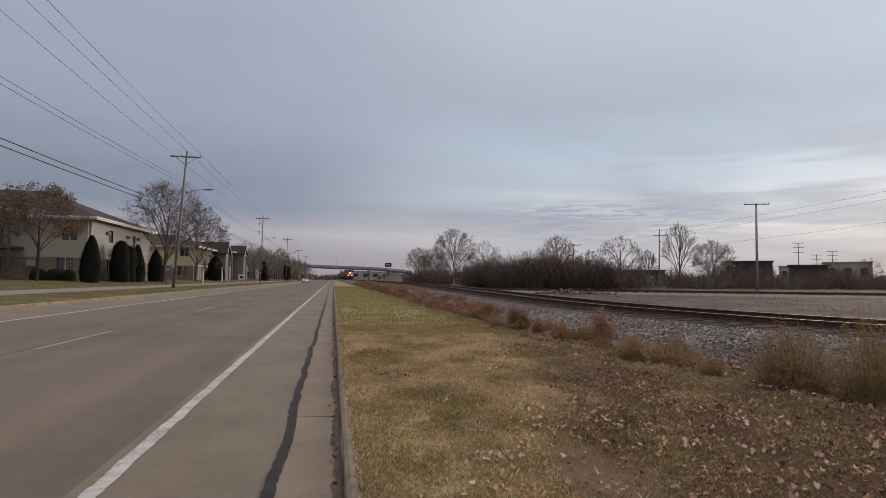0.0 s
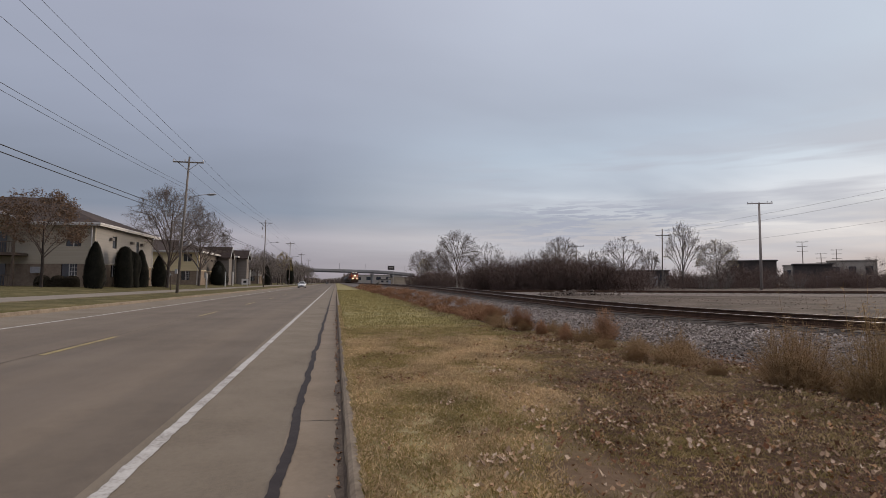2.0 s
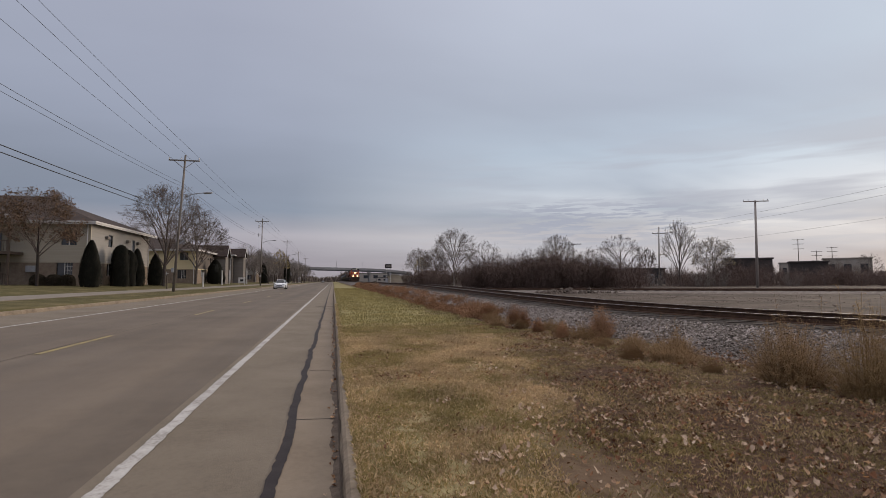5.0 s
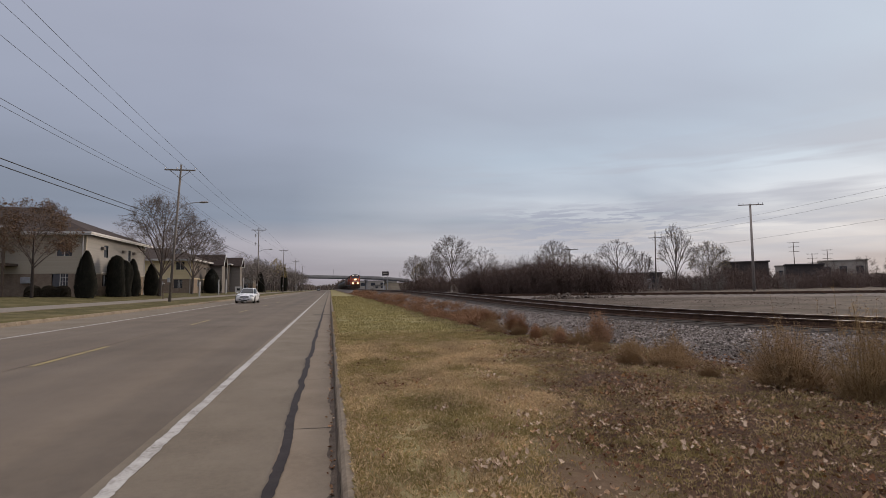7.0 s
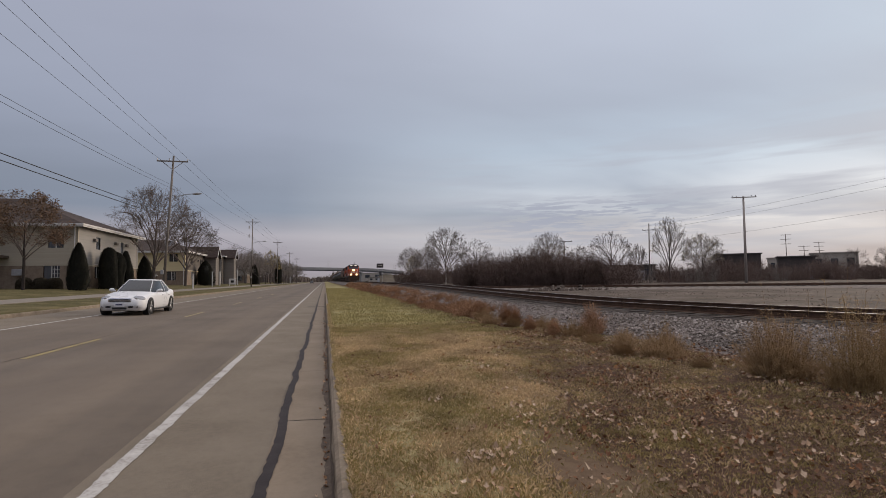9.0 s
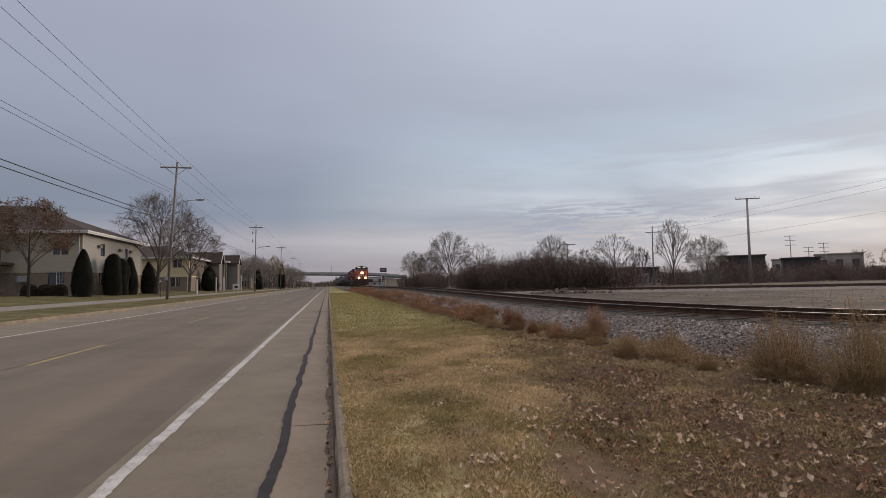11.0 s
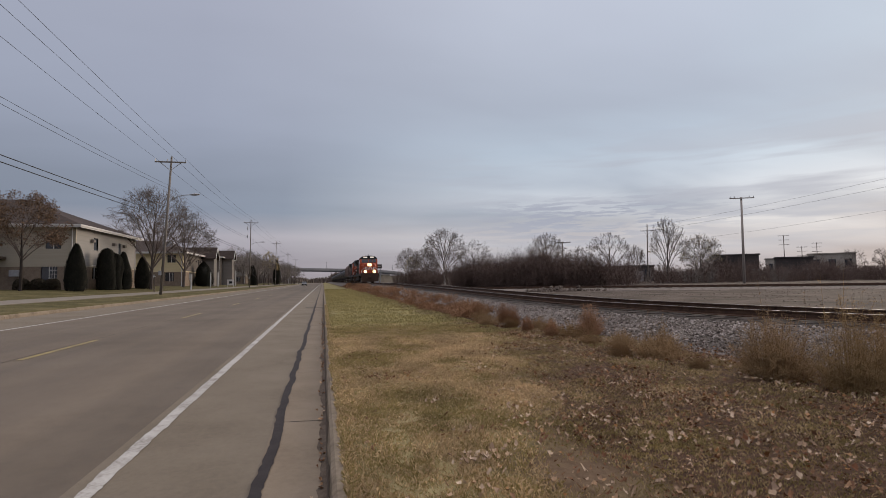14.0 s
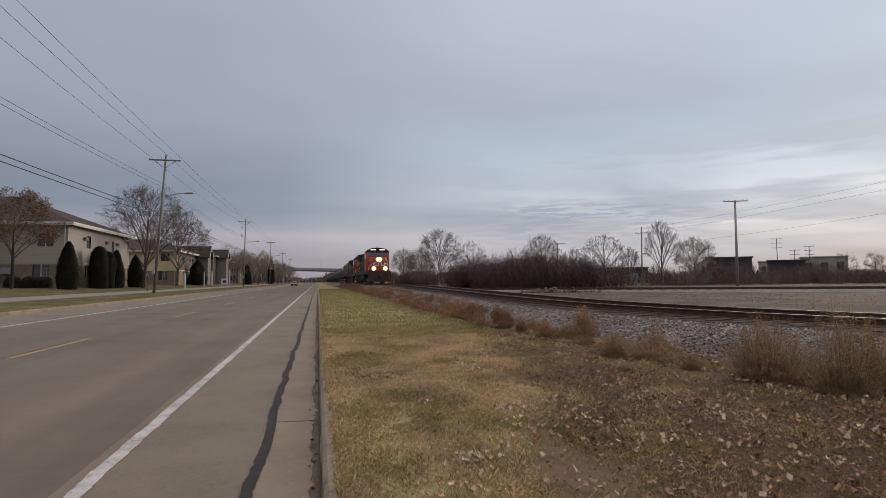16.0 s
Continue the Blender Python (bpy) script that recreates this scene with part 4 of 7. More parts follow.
def bow(a, b, lift, rng, wild, n=4):
    """A branch path from a to b that leaves steeply and bends outward."""
    span = (b - a).length
    mid = a.lerp(b, 0.45) + Vector((rng.gauss(0, wild), rng.gauss(0, wild), lift + rng.gauss(0, wild * 0.5))) * span * 0.35
    pts = []
    for i in range(n + 1):
        s = i / n
        pts.append(a * (1 - s) ** 2 + mid * 2 * s * (1 - s) + b * s ** 2)
    return pts


def along(pts, s):
    q = s * (len(pts) - 1)
    i = min(int(q), len(pts) - 2)
    return pts[i].lerp(pts[i + 1], q - i)


def tree(name, m, height, kind, seed, label, group, leaves=None, leaf_n=0, leaf_size=0.12, twigs=None, bark=None, fine=True, thick=0.015, spare=False, tilt=0.0):
    """Limbs fan out from a short trunk; each order of branches ends nearer the domed outline of the crown."""
    rng = random.Random(seed)
    c = dict(CROWNS[kind])
    if spare:
        c.update(limbs=8, sub=5, ter=4, twigs=3)
    thing = tagged(empty(name, m), label, "tree", group)
    trunk, crown, tips = Twigs(), Twigs(), []
    low, wide = c["low"] * height, c["wide"] * height
    middle = low + 0.42 * (height - low)
    r0 = height * thick
    stout = 1.7 if spare else (1.0 if fine else 1.25)
    fork = Vector((tilt * height * 0.3, rng.gauss(0, 0.02) * height, low * 1.05))
    stem = bow(Vector((0, 0, -0.2)), fork, 0.0, rng, 0.04, 4)
    trunk.limb(stem, [r0 * 1.25, r0 * 1.05, r0, r0 * 0.95, r0 * 0.9], 8)
    lead = bow(fork, Vector((tilt * height * 0.5, 0, height * 0.72)), 0.0, rng, 0.05, 4)
    trunk.limb(lead, [r0 * 0.85, r0 * 0.62, r0 * 0.45, r0 * 0.3, r0 * 0.16], 7)

    def shell(a, e, k):
        """A point of the crown: bearing a, steepness e in radians, depth share k."""
        e = min(1.57, max(c["floor"] - 0.1, e))
        up = (height - middle) if e > 0 else (middle - low)
        uneven = 1 + 0.09 * math.sin(3 * a + seed) + 0.07 * math.sin(5 * a + 4 * e + 2 * seed)
        r = wide * math.cos(e) * k * uneven
        return Vector((r * math.cos(a) + tilt * height * 0.4, r * math.sin(a), middle + up * math.sin(e) * k * (0.95 + 0.05 * uneven)))

    for i in range(c["limbs"]):
        share_up = (i + 0.5) / c["limbs"]
        a = 2.4 * i + rng.uniform(-0.3, 0.3)
        e = math.asin(math.sin(c["floor"]) + (0.93 - math.sin(c["floor"])) * share_up)
        start = along(stem, 0.86 + 0.14 * rng.random()) if share_up < 0.45 else along(lead, 0.7 * (share_up - 0.45) / 0.55)
        path = bow(start, shell(a, e, rng.uniform(0.72, 0.86)), c["rise"], rng, c["wild"], 5)
        rl = r0 * rng.uniform(0.36, 0.5)
        crown.limb(path, [rl * (1 - 0.15 * k) for k in range(6)], 5)
        for j in range(c["sub"]):
            q = along(path, 0.22 + 0.74 * (j + rng.random()) / c["sub"])
            a2, e2 = a + rng.gauss(0, 0.42) / max(0.35, math.cos(e)), e + rng.gauss(0.0, 0.26)
            sub = bow(q, shell(a2, e2, rng.uniform(0.80, 0.95)), c["rise"] * 0.7, rng, c["wild"], 4)
            rs = max(0.014, rl * 0.34) * stout
            crown.limb(sub, [rs, rs * 0.8, rs * 0.62, rs * 0.46, rs * 0.3], 4)
            for k in range(c["ter"]):
                p = along(sub, 0.25 + 0.72 * (k + rng.random()) / c["ter"])
                ter = bow(p, p.lerp(shell(a2 + rng.gauss(0, 0.28) / max(0.35, math.cos(min(1.4, e2))), e2 + rng.gauss(0.0, 0.2), rng.uniform(0.88, 1.04)), rng.uniform(0.55, 1.0)), c["rise"] * 0.5, rng, c["wild"], 3)
                rt = max(0.008, rs * 0.42)
                crown.limb(ter, [rt, rt * 0.8, rt * 0.6, rt * 0.4], 3)
                heading = (ter[-1] - ter[0]).normalized()
                for h in range(c["twigs"]):
                    f = along(ter, rng.uniform(0.3, 1.0))
                    d = (heading + Vector((rng.gauss(0, 0.38), rng.gauss(0, 0.38), rng.gauss(0.12, 0.25)))).normalized()
                    g = f + d * height * rng.uniform(0.025, 0.065)
                    crown.limb([f, g], [0.010 * stout, 0.005 * stout], 3)
                    tips.append(g)
                    if fine:
                        for w in range(2):
                            b = f.lerp(g, rng.uniform(0.3, 0.8))
                            d2 = (d + Vector((rng.gauss(0, 0.45), rng.gauss(0, 0.45), rng.gauss(0.1, 0.3)))).normalized()
                            crown.limb([b, b + d2 * height * rng.uniform(0.015, 0.035)], [0.008, 0.004], 3)
    trunk.ob("trunk", bark or M_BARK, thing)
    crown.ob("crown", twigs or M_TWIG, thing, "bare twiggy crown")
    if leaf_n:
        foliage = Twigs()
        for i in range(leaf_n):
            t = rng.choice(tips)
            foliage.leaf(t + Vector((rng.gauss(0, 0.15), rng.gauss(0, 0.15), rng.gauss(0, 0.15))), leaf_size * rng.uniform(0.7, 1.3), rng)
        foliage.ob("foliage", leaves, thing, "sparse withered leaves")
    return thing


def evergreen(m, height, width, seed, label, square=False):
    """A clipped upright conifer of many small sprays."""
    rng = random.Random(seed)
    thing = tagged(empty("arborvitae", m), label, "evergreen", "dark evergreens by the houses")
    part("trunk", tubes(((0, 0, -0.2), (0, 0, height * 0.6), 0.09, 0.04)), M_BARK, thing)
    t = Twigs()
    for i in range(6500):
        s = rng.random() ** 0.85
        profile = (1 - s ** 2.0) ** 0.68 * (0.82 + 0.18 * min(1, s * 5)) if not square else (1 - s ** 7) ** 0.5
        a = rng.uniform(0, 6.283)
        r = width / 2 * profile * (0.80 + 0.2 * rng.random() + 0.09 * math.sin(3 * a + 5 * s + seed) + 0.06 * math.sin(7 * a - 9 * s))
        p = Vector((math.cos(a) * r, math.sin(a) * r, s * height))
        up = Vector((math.cos(a) * 0.35, math.sin(a) * 0.35, 1)).normalized()
        w = up.cross(Vector((math.cos(a), math.sin(a), rng.gauss(0, 0.4)))).normalized()
        k, h = rng.uniform(0.05, 0.10), rng.uniform(0.16, 0.30)
        b = len(t.verts)
        t.verts += [tuple(p - w * k), tuple(p + w * k), tuple(p + up * h + w * k * 0.2)]
        t.faces.append((b, b + 1, b + 2))
    t.ob("foliage", M_EVERGREEN, thing)
    core = bmesh.new()
    bmesh.ops.create_uvsphere(core, u_segments=12, v_segments=8, radius=1, matrix=Matrix.LocRotScale(Vector((0, 0, height * 0.47)), None, Vector((width * 0.38, width * 0.38, height * 0.46))))
    part("inner_foliage", core, M_EVERGREEN, thing)
    return thing


def shrub(m, height, width, seed, label, mat, group, stems=46, category="shrub", leafy=0, sprays=24):
    rng = random.Random(seed)
    thing = tagged(empty("shrub", m), label, category, group)
    t = Twigs()
    for i in range(stems):
        a, r = rng.uniform(0, 6.283), width * 0.3 * math.sqrt(rng.random())
        p = Vector((math.cos(a) * r, math.sin(a) * r, -0.1))
        d = Vector((math.cos(a) * rng.uniform(0.05, 0.5), math.sin(a) * rng.uniform(0.05, 0.5), 1)).normalized()
        h = height * rng.uniform(0.6, 1.05) * (1 - 0.35 * (r / (width * 0.3)) ** 2)
        pts = [p]
        for k in range(4):
            d = (d + Vector((rng.gauss(0, 0.13), rng.gauss(0, 0.13), 0))).normalized()
            pts.append(pts[-1] + d * h / 4)
        t.limb(pts, [0.02, 0.016, 0.012, 0.009, 0.005], 3)
        for k in range(sprays):
            s = rng.uniform(0.4, 3.99)
            q = pts[int(s)].lerp(pts[int(s) + 1], s - int(s))
            e = (d * 0.7 + Vector((rng.gauss(0, 0.8), rng.gauss(0, 0.8), rng.gauss(0.0, 0.5)))).normalized()
            f = (e + Vector((rng.gauss(0, 0.7), rng.gauss(0, 0.7), rng.gauss(0.1, 0.4)))).normalized()
            ln = h * rng.uniform(0.05, 0.14)
            t.limb([q, q + (e + f * 0.6) * ln * 1.25], [0.010, 0.005], 3)
            for j in range(leafy):
                t.leaf(q + e * ln * rng.uniform(0.3, 1.6), 0.09, rng)
    t.ob("branchwork", mat, thing)
    return thing


def make_trees():
    gz = lambda x, y: ground_z(x, y) - 0.03
    at = lambda x, y, turn=0, s=1.0: pose(x, y, gz(x, y), 0, 0, turn) @ Matrix.Scale(s, 4)
    # by the houses
    tree("maple_tree", at(-24.3, 49.0), 8.3, "round", 3, "young tree with withered brown leaves on the lawn", "trees by the houses", M_LEAF_BROWN, 5600, 0.14, bark=M_DARKBARK, fine=False, thick=0.014)
    tree("bare_tree", at(-20.2, 68.0), 12.7, "dome", 17, "large bare tree with a spreading crown", "trees by the houses", tilt=0.06)
    tree("bare_tree", at(-21.5, 88.0, 40), 12.6, "dome", 12, "bare tree with a fan of fine twigs", "trees by the houses")
    # far trees take the paler twigs, with some distance haze in that colour
    far_a = tree("bare_tree", at(-21.0, 132.0), 10.0, "dome", 13, "bare brown tree beside the road", "trees along the road", twigs=M_TWIG_PALE, fine=False, spare=True)
    far_b = tree("bare_tree", at(-19.5, 150.0), 9.6, "round", 14, "bare brown tree beside the road", "trees along the road", twigs=M_TWIG_PALE, fine=False, spare=True)
    rng = random.Random(8)
    for i in range(70):
        y = 150 + 2.1 * i + rng.uniform(-2, 2)
        x = -18.5 + rng.uniform(-12, 1.5) + 0.025 * (y - 150)
        copy_thing(rng.choice((far_a, far_b)), at(x, y, rng.uniform(0, 360), rng.uniform(0.8, 1.15)))
    for i in range(26):
        y = 90 + 6 * i
        copy_thing(rng.choice((far_a, far_b)), at(-48 + rng.uniform(-6, 6), y, rng.uniform(0, 360), rng.uniform(0.8, 1.15)))
    for x, y, k in ((-15.5, 236, 0.95), (-14.5, 250, 1.0), (-13.5, 262, 0.9), (-15, 276, 1.0), (-13, 286, 0.95)):
        copy_thing(far_a, at(x, y, 7 * y % 360, k))
    tree("bare_tree", at(-17.5, 178.0), 11.0, "upright", 15, "tree with thin yellowed leaves beside the road", "trees along the road", M_LEAF_YELLOW, 900, 0.3, fine=False)
    for x, y, h, w, sq in ((-21.5, 51.9, 4.1, 1.75, False), (-21.5, 58.5, 4.1, 1.6, True), (-21.5, 60.5, 3.7, 1.6, True), (-21.5, 63.0, 4.0, 1.7, False), (-21.5, 69.2, 3.8, 1.8, False)):
        evergreen(at(x, y), h, w, int(y), "dense dark evergreen clipped to a blunt column" if sq else "dense dark evergreen with a rounded cone shape", sq)
    evergreen(at(-21.3, 101.0), 4.4, 3.4, 5, "broad dark evergreen against a house wall")
    evergreen(at(-19.0, 150.0), 5.5, 2.6, 6, "dark evergreen beside the road")
    evergreen(at(-16.5, 196.0), 9.0, 3.0, 7, "tall dark evergreen beside the road")
    for i, x in enumerate((-26.3, -25.0, -23.9)):
        rngl = random.Random(i)
        thing = tagged(empty("hedge_bush", at(x, 53.2)), "low rounded dark bush under the windows", "bush", "bushes under the windows")
        t = Twigs()
        for k in range(1500):
            a, s = rngl.uniform(0, 6.283), rngl.random()
            r = 0.62 * (1 - s ** 4) ** 0.4
            t.leaf(Vector((math.cos(a) * r, math.sin(a) * r * 0.8, s * 1.05)), 0.14, rngl)
        t.ob("foliage", M_HEDGE, thing)
        core = bmesh.new()
        bmesh.ops.create_uvsphere(core, u_segments=10, v_segments=7, radius=1, matrix=Matrix.LocRotScale(Vector((0, 0, 0.5)), None, Vector((0.52, 0.45, 0.5))))
        part("inner_twigs", core, M_HEDGE, thing)
    # beyond the track
    tree("bare_tree", at(21.6, 130.0), 9.6, "dome", 21, "pale bare tree beside the railway", "trees beyond the track", twigs=M_TWIG_PALE, fine=False)
    tree("bare_tree", at(24.0, 140.0), 7.6, "upright", 27, "small tree with thin yellowed leaves", "trees beyond the track", M_LEAF_YELLOW, 800, 0.25, M_TWIG_PALE, fine=False)
    tree("bare_tree", at(25.1, 105.0), 12.2, "dome", 22, "tall bare tree with a pale trunk and dense upright twigs", "trees beyond the track", bark=M_POLE_PALE)
    tree("bare_tree", at(22.5, 112.0, 70), 8.5, "dome", 29, "bare tree with fine grey twigs", "trees beyond the track", fine=False)
    tree("bare_tree", at(30.4, 100.0), 9.2, "open", 23, "pale bare tree with open branches", "trees beyond the track", twigs=M_TWIG_PALE, fine=False)
    tree("bare_tree", at(39.4, 85.0), 9.4, "dome", 24, "bare tree with a fan of pale twigs", "trees beyond the track", twigs=M_TWIG_PALE, fine=False)
    tree("bare_tree", at(45.0, 84.0, 30), 6.8, "round", 31, "low bare tree behind the thicket", "trees beyond the track", fine=False)
    tree("bare_tree", at(48.8, 80.0), 9.0, "open", 25, "dark bare tree with gnarled open branches", "trees beyond the track")
    tree("bare_tree", at(61.0, 90.0), 7.6, "upright", 26, "small slender bare tree behind brush", "trees beyond the track", fine=False)
    tree("bare_tree", at(56.8, 75.0), 11.2, "upright", 28, "tall thin bare tree with pale stems and a few leaves", "trees beyond the track", M_LEAF_YELLOW, 240, 0.2, M_TWIG_PALE, fine=False)
    tree("bare_tree", at(63.2, 75.0), 8.4, "dome", 30, "bushy tree with a few pale withered leaves", "trees beyond the track", M_LEAF_YELLOW, 700, 0.2, M_TWIG_PALE, fine=False)
    small = tree("bare_tree", at(97.0, 110.0), 7.5, "round", 33, "distant bare tree beyond the railway and sheds", "distant trees", fine=False, spare=True)
    for x, y, s in ((110, 125, 1.0), (130, 112, 0.9), (142, 110, 1.1), (147, 106, 1.1), (152, 108, 1.0), (158, 104, 1.1), (165, 100, 1.2), (125, 150, 1.3), (88, 160, 1.2), (60, 150, 1.1), (70, 140, 1.0), (45, 150, 1.1), (52, 160, 1.2), (36, 165, 1.0), (40, 190, 1.2), (172, 96, 1.1), (180, 90, 1.2)):
        copy_thing(small, at(x, y, x * 7 % 360, s))
    # thicket: dense brown brush
    kinds = [shrub(at(21.0 + 2 * i, 58.0), 4.9, 4.8, 40 + i, "dense leafless brown shrub in the thicket beside the railway", M_THICKET, "thicket", 66, sprays=36) for i in range(3)]
    rng = random.Random(12)
    for i in range(46):
        s = rng.random()
        x, y = 17.6 + 15.5 * s + rng.uniform(-0.8, 0.8), 60 - 5 * s + rng.uniform(-2, 6)
        h = 0.93 + 0.12 * math.sin(i * 1.7) if s > 0.12 else 0.8
        copy_thing(rng.choice(kinds), at(x, y, rng.uniform(0, 360), h * rng.uniform(0.85, 1.05)))
    low = [shrub(at(36.0 + 3 * i, 60.0), 3.1, 4.2, 50 + i, "low tangled leafless brush", M_THICKET, "brush beyond the track", 34, sprays=16) for i in range(2)]
    tan = shrub(at(70.0, 66.0), 2.9, 3.6, 55, "pale dry leafless brush", M_TWIG_PALE, "brush beyond the track", 30, sprays=16)
    for i in range(95):
        s = rng.random()
        x, y = 33 + 80 * s + rng.uniform(-1, 1), 66 + 8 * math.sin(3 * s) + rng.uniform(-4, 10) - 8 * s
        copy_thing(rng.choice((low[0], low[1], low[0], low[1], tan)), at(x, y, rng.uniform(0, 360), rng.uniform(0.8, 1.35)))
    for i in range(34):
        x = 58 + 56 * i / 33 + rng.uniform(-1.5, 1.5)
        copy_thing(rng.choice((low[0], low[1], tan, kinds[0])), at(x, 82 - 0.1 * (x - 58) + rng.uniform(-4, 4), rng.uniform(0, 360), rng.uniform(0.75, 1.15)))
    for i in range(18):
        copy_thing(rng.choice(kinds), at(20.5 + rng.uniform(-1.5, 7), 95 + 3 * i * rng.uniform(0.7, 1.2), rng.uniform(0, 360), rng.uniform(0.6, 1.05)))


make_trees()

M_WEED = chips("dry_weeds", [(0.20, 0.122, 0.06), (0.26, 0.166, 0.08), (0.215, 0.13, 0.064), (0.33, 0.225, 0.12)])
M_WEED_RED = chips("rust_brown_weeds", [(0.26, 0.128, 0.07), (0.35, 0.19, 0.10), (0.23, 0.122, 0.068), (0.40, 0.25, 0.14)])
M_WEED_OLIVE = chips("olive_brown_weeds", [(0.21, 0.135, 0.06), (0.27, 0.178, 0.08), (0.23, 0.14, 0.066), (0.32, 0.22, 0.11)])


def weed(m, height, width, seed, mat, label, stems=120, sprigs=22, coarse=1.0, spires=0):
    """Branching stems set with tiny dry leaves and seed heads; a few bare spires may stand above the rest."""
    rng = random.Random(seed)
    thing = tagged(empty("dry_weed", m), label, "weed", "dry weeds along the ballast")
    t, heads = Twigs(), Twigs()
    for i in range(stems):
        a, r = rng.uniform(0, 6.283), width * 0.5 * rng.random() ** 0.7
        p = Vector((math.cos(a) * r * 0.6, math.sin(a) * r * 0.6, -0.04))
        lean = Vector((math.cos(a) * r, math.sin(a) * r, 0)) * 0.42
        h = height * (0.35 + 0.65 * rng.random() ** 1.1) * (1 - 0.55 * (2 * r / width) ** 2)
        if i < spires:
            h, lean = height * rng.uniform(1.15, 1.45), lean * 0.4
        mid = p + lean * 0.4 + Vector((rng.gauss(0, 0.03), rng.gauss(0, 0.03), h * 0.5))
        tip = p + lean + Vector((rng.gauss(0, 0.06), rng.gauss(0, 0.06), h))
        t.limb([p, mid, tip], [0.0028 * coarse, 0.002 * coarse, 0.001 * coarse], 3)
        for k in range(sprigs):
            s = rng.uniform(0.06, 1.0)
            q = p.lerp(mid, s * 2) if s < 0.5 else mid.lerp(tip, 2 * s - 1)
            e = Vector((rng.gauss(0, 1), rng.gauss(0, 1), rng.uniform(0.3, 1.4))).normalized() * height * rng.uniform(0.04, 0.16) * (1.25 - 0.7 * s)
            w = e.orthogonal().normalized() * 0.0016 * coarse
            b = len(t.verts)
            t.verts += [tuple(q - w), tuple(q + w), tuple(q + e)]
            t.faces.append((b, b + 1, b + 2))
            for n in range(3 if coarse < 2 else 1):
                heads.leaf(q + e * rng.uniform(0.25, 1.05) + Vector((rng.gauss(0, 0.006), rng.gauss(0, 0.006), rng.gauss(0, 0.006))), rng.uniform(0.007, 0.018) * coarse, rng)
    tagged(t.ob("growth", mat, thing), kind="stuff")
    tagged(heads.ob("foliage", mat, thing), kind="stuff")
    return thing


def make_weeds():
    g = lambda x, y, turn=0, s=1.0: pose(x, y, ground_z(x, y) - 0.01, 0, 0, turn) @ Matrix.Scale(s, 4)
    tall = weed(g(6.0, 4.72), 1.2, 0.85, 1, M_WEED_OLIVE, "tall tan dry weeds beside the ballast", 180, 28, spires=2)
    wide = weed(g(5.86, 5.62), 1.0, 1.1, 2, M_WEED, "broad clump of brown dry weeds beside the ballast", 380, 28, spires=2)
    red = weed(g(5.95, 10.6), 0.84, 0.66, 3, M_WEED_RED, "pointed rust-brown weed clump beside the ballast", 260, 26)
    mid = weed(g(5.5, 7.5), 0.66, 1.0, 4, M_WEED, "low clump of brown dry weeds", 220, 24, spires=2)
    rng = random.Random(3)
    for x, y, s, o in ((6.7, 4.9, 0.8, tall), (6.5, 4.2, 0.6, wide), (5.4, 6.5, 0.35, mid), (5.0, 7.9, 0.55, mid), (6.0, 8.1, 0.7, mid), (5.5, 8.7, 0.6, mid), (5.9, 9.2, 0.55, mid), (5.4, 9.6, 0.5, mid), (5.5, 10.6, 0.7, mid), (5.2, 11.0, 0.55, red), (5.5, 11.7, 0.6, mid), (5.1, 12.2, 0.55, red), (5.6, 12.6, 0.6, mid), (5.0, 13.2, 0.6, mid), (5.3, 13.8, 0.75, red), (4.7, 14.2, 0.8, mid), (5.4, 14.8, 0.8, red), (4.9, 15.5, 0.75, mid), (5.2, 16.6, 0.8, red)):
        copy_thing(o, g(x, y, rng.uniform(0, 360), s))
    far = [weed(g(5.0 + 0.2 * i, 17.3 + i), 0.66, 1.7, 60 + i, M_WEED_RED, "low rust-brown weeds between lawn and ballast", 72, 11, 3.0) for i in range(3)]
    for i in range(300):
        y = 17 + 110 * (i / 300) ** 1.4
        x = 5.15 + rng.uniform(-0.6, 0.9) * (1 if y > 22 else 0.7) + 0.002 * (y - 17)
        copy_thing(rng.choice(far), g(x, y, rng.uniform(0, 360), rng.uniform(0.5, 0.85) * (1.0 if y > 40 else 0.82)))


make_weeds()

# ---- grass, leaves, litter ----
M_GRASS = chips("olive_grass", [(0.22, 0.175, 0.066), (0.29, 0.228, 0.088), (0.36, 0.28, 0.12), (0.47, 0.365, 0.195)])
M_STRAW = chips("straw_grass", [(0.38, 0.27, 0.145), (0.56, 0.41, 0.235), (0.72, 0.55, 0.34), (0.34, 0.235, 0.12)])
M_FALLEN_PALE = chips("bleached_fallen_leaves", [(0.30, 0.20, 0.13), (0.46, 0.34, 0.25), (0.40, 0.235, 0.11), (0.58, 0.46, 0.35), (0.26, 0.16, 0.09)])
M_FALLEN = chips("fallen_leaves", [(0.16, 0.07, 0.036), (0.21, 0.11, 0.06), (0.17, 0.08, 0.043), (0.40, 0.29, 0.195), (0.19, 0.085, 0.043), (0.27, 0.165, 0.095), (0.18, 0.095, 0.055), (0.34, 0.165, 0.06), (0.48, 0.365, 0.265), (0.16, 0.085, 0.05)])


def turf_z(x, y):
    """The verge, or the kerb's top where grass hangs over it."""
    return 0.142 if 0.13 < x < 0.24 else ground_z(x, y)


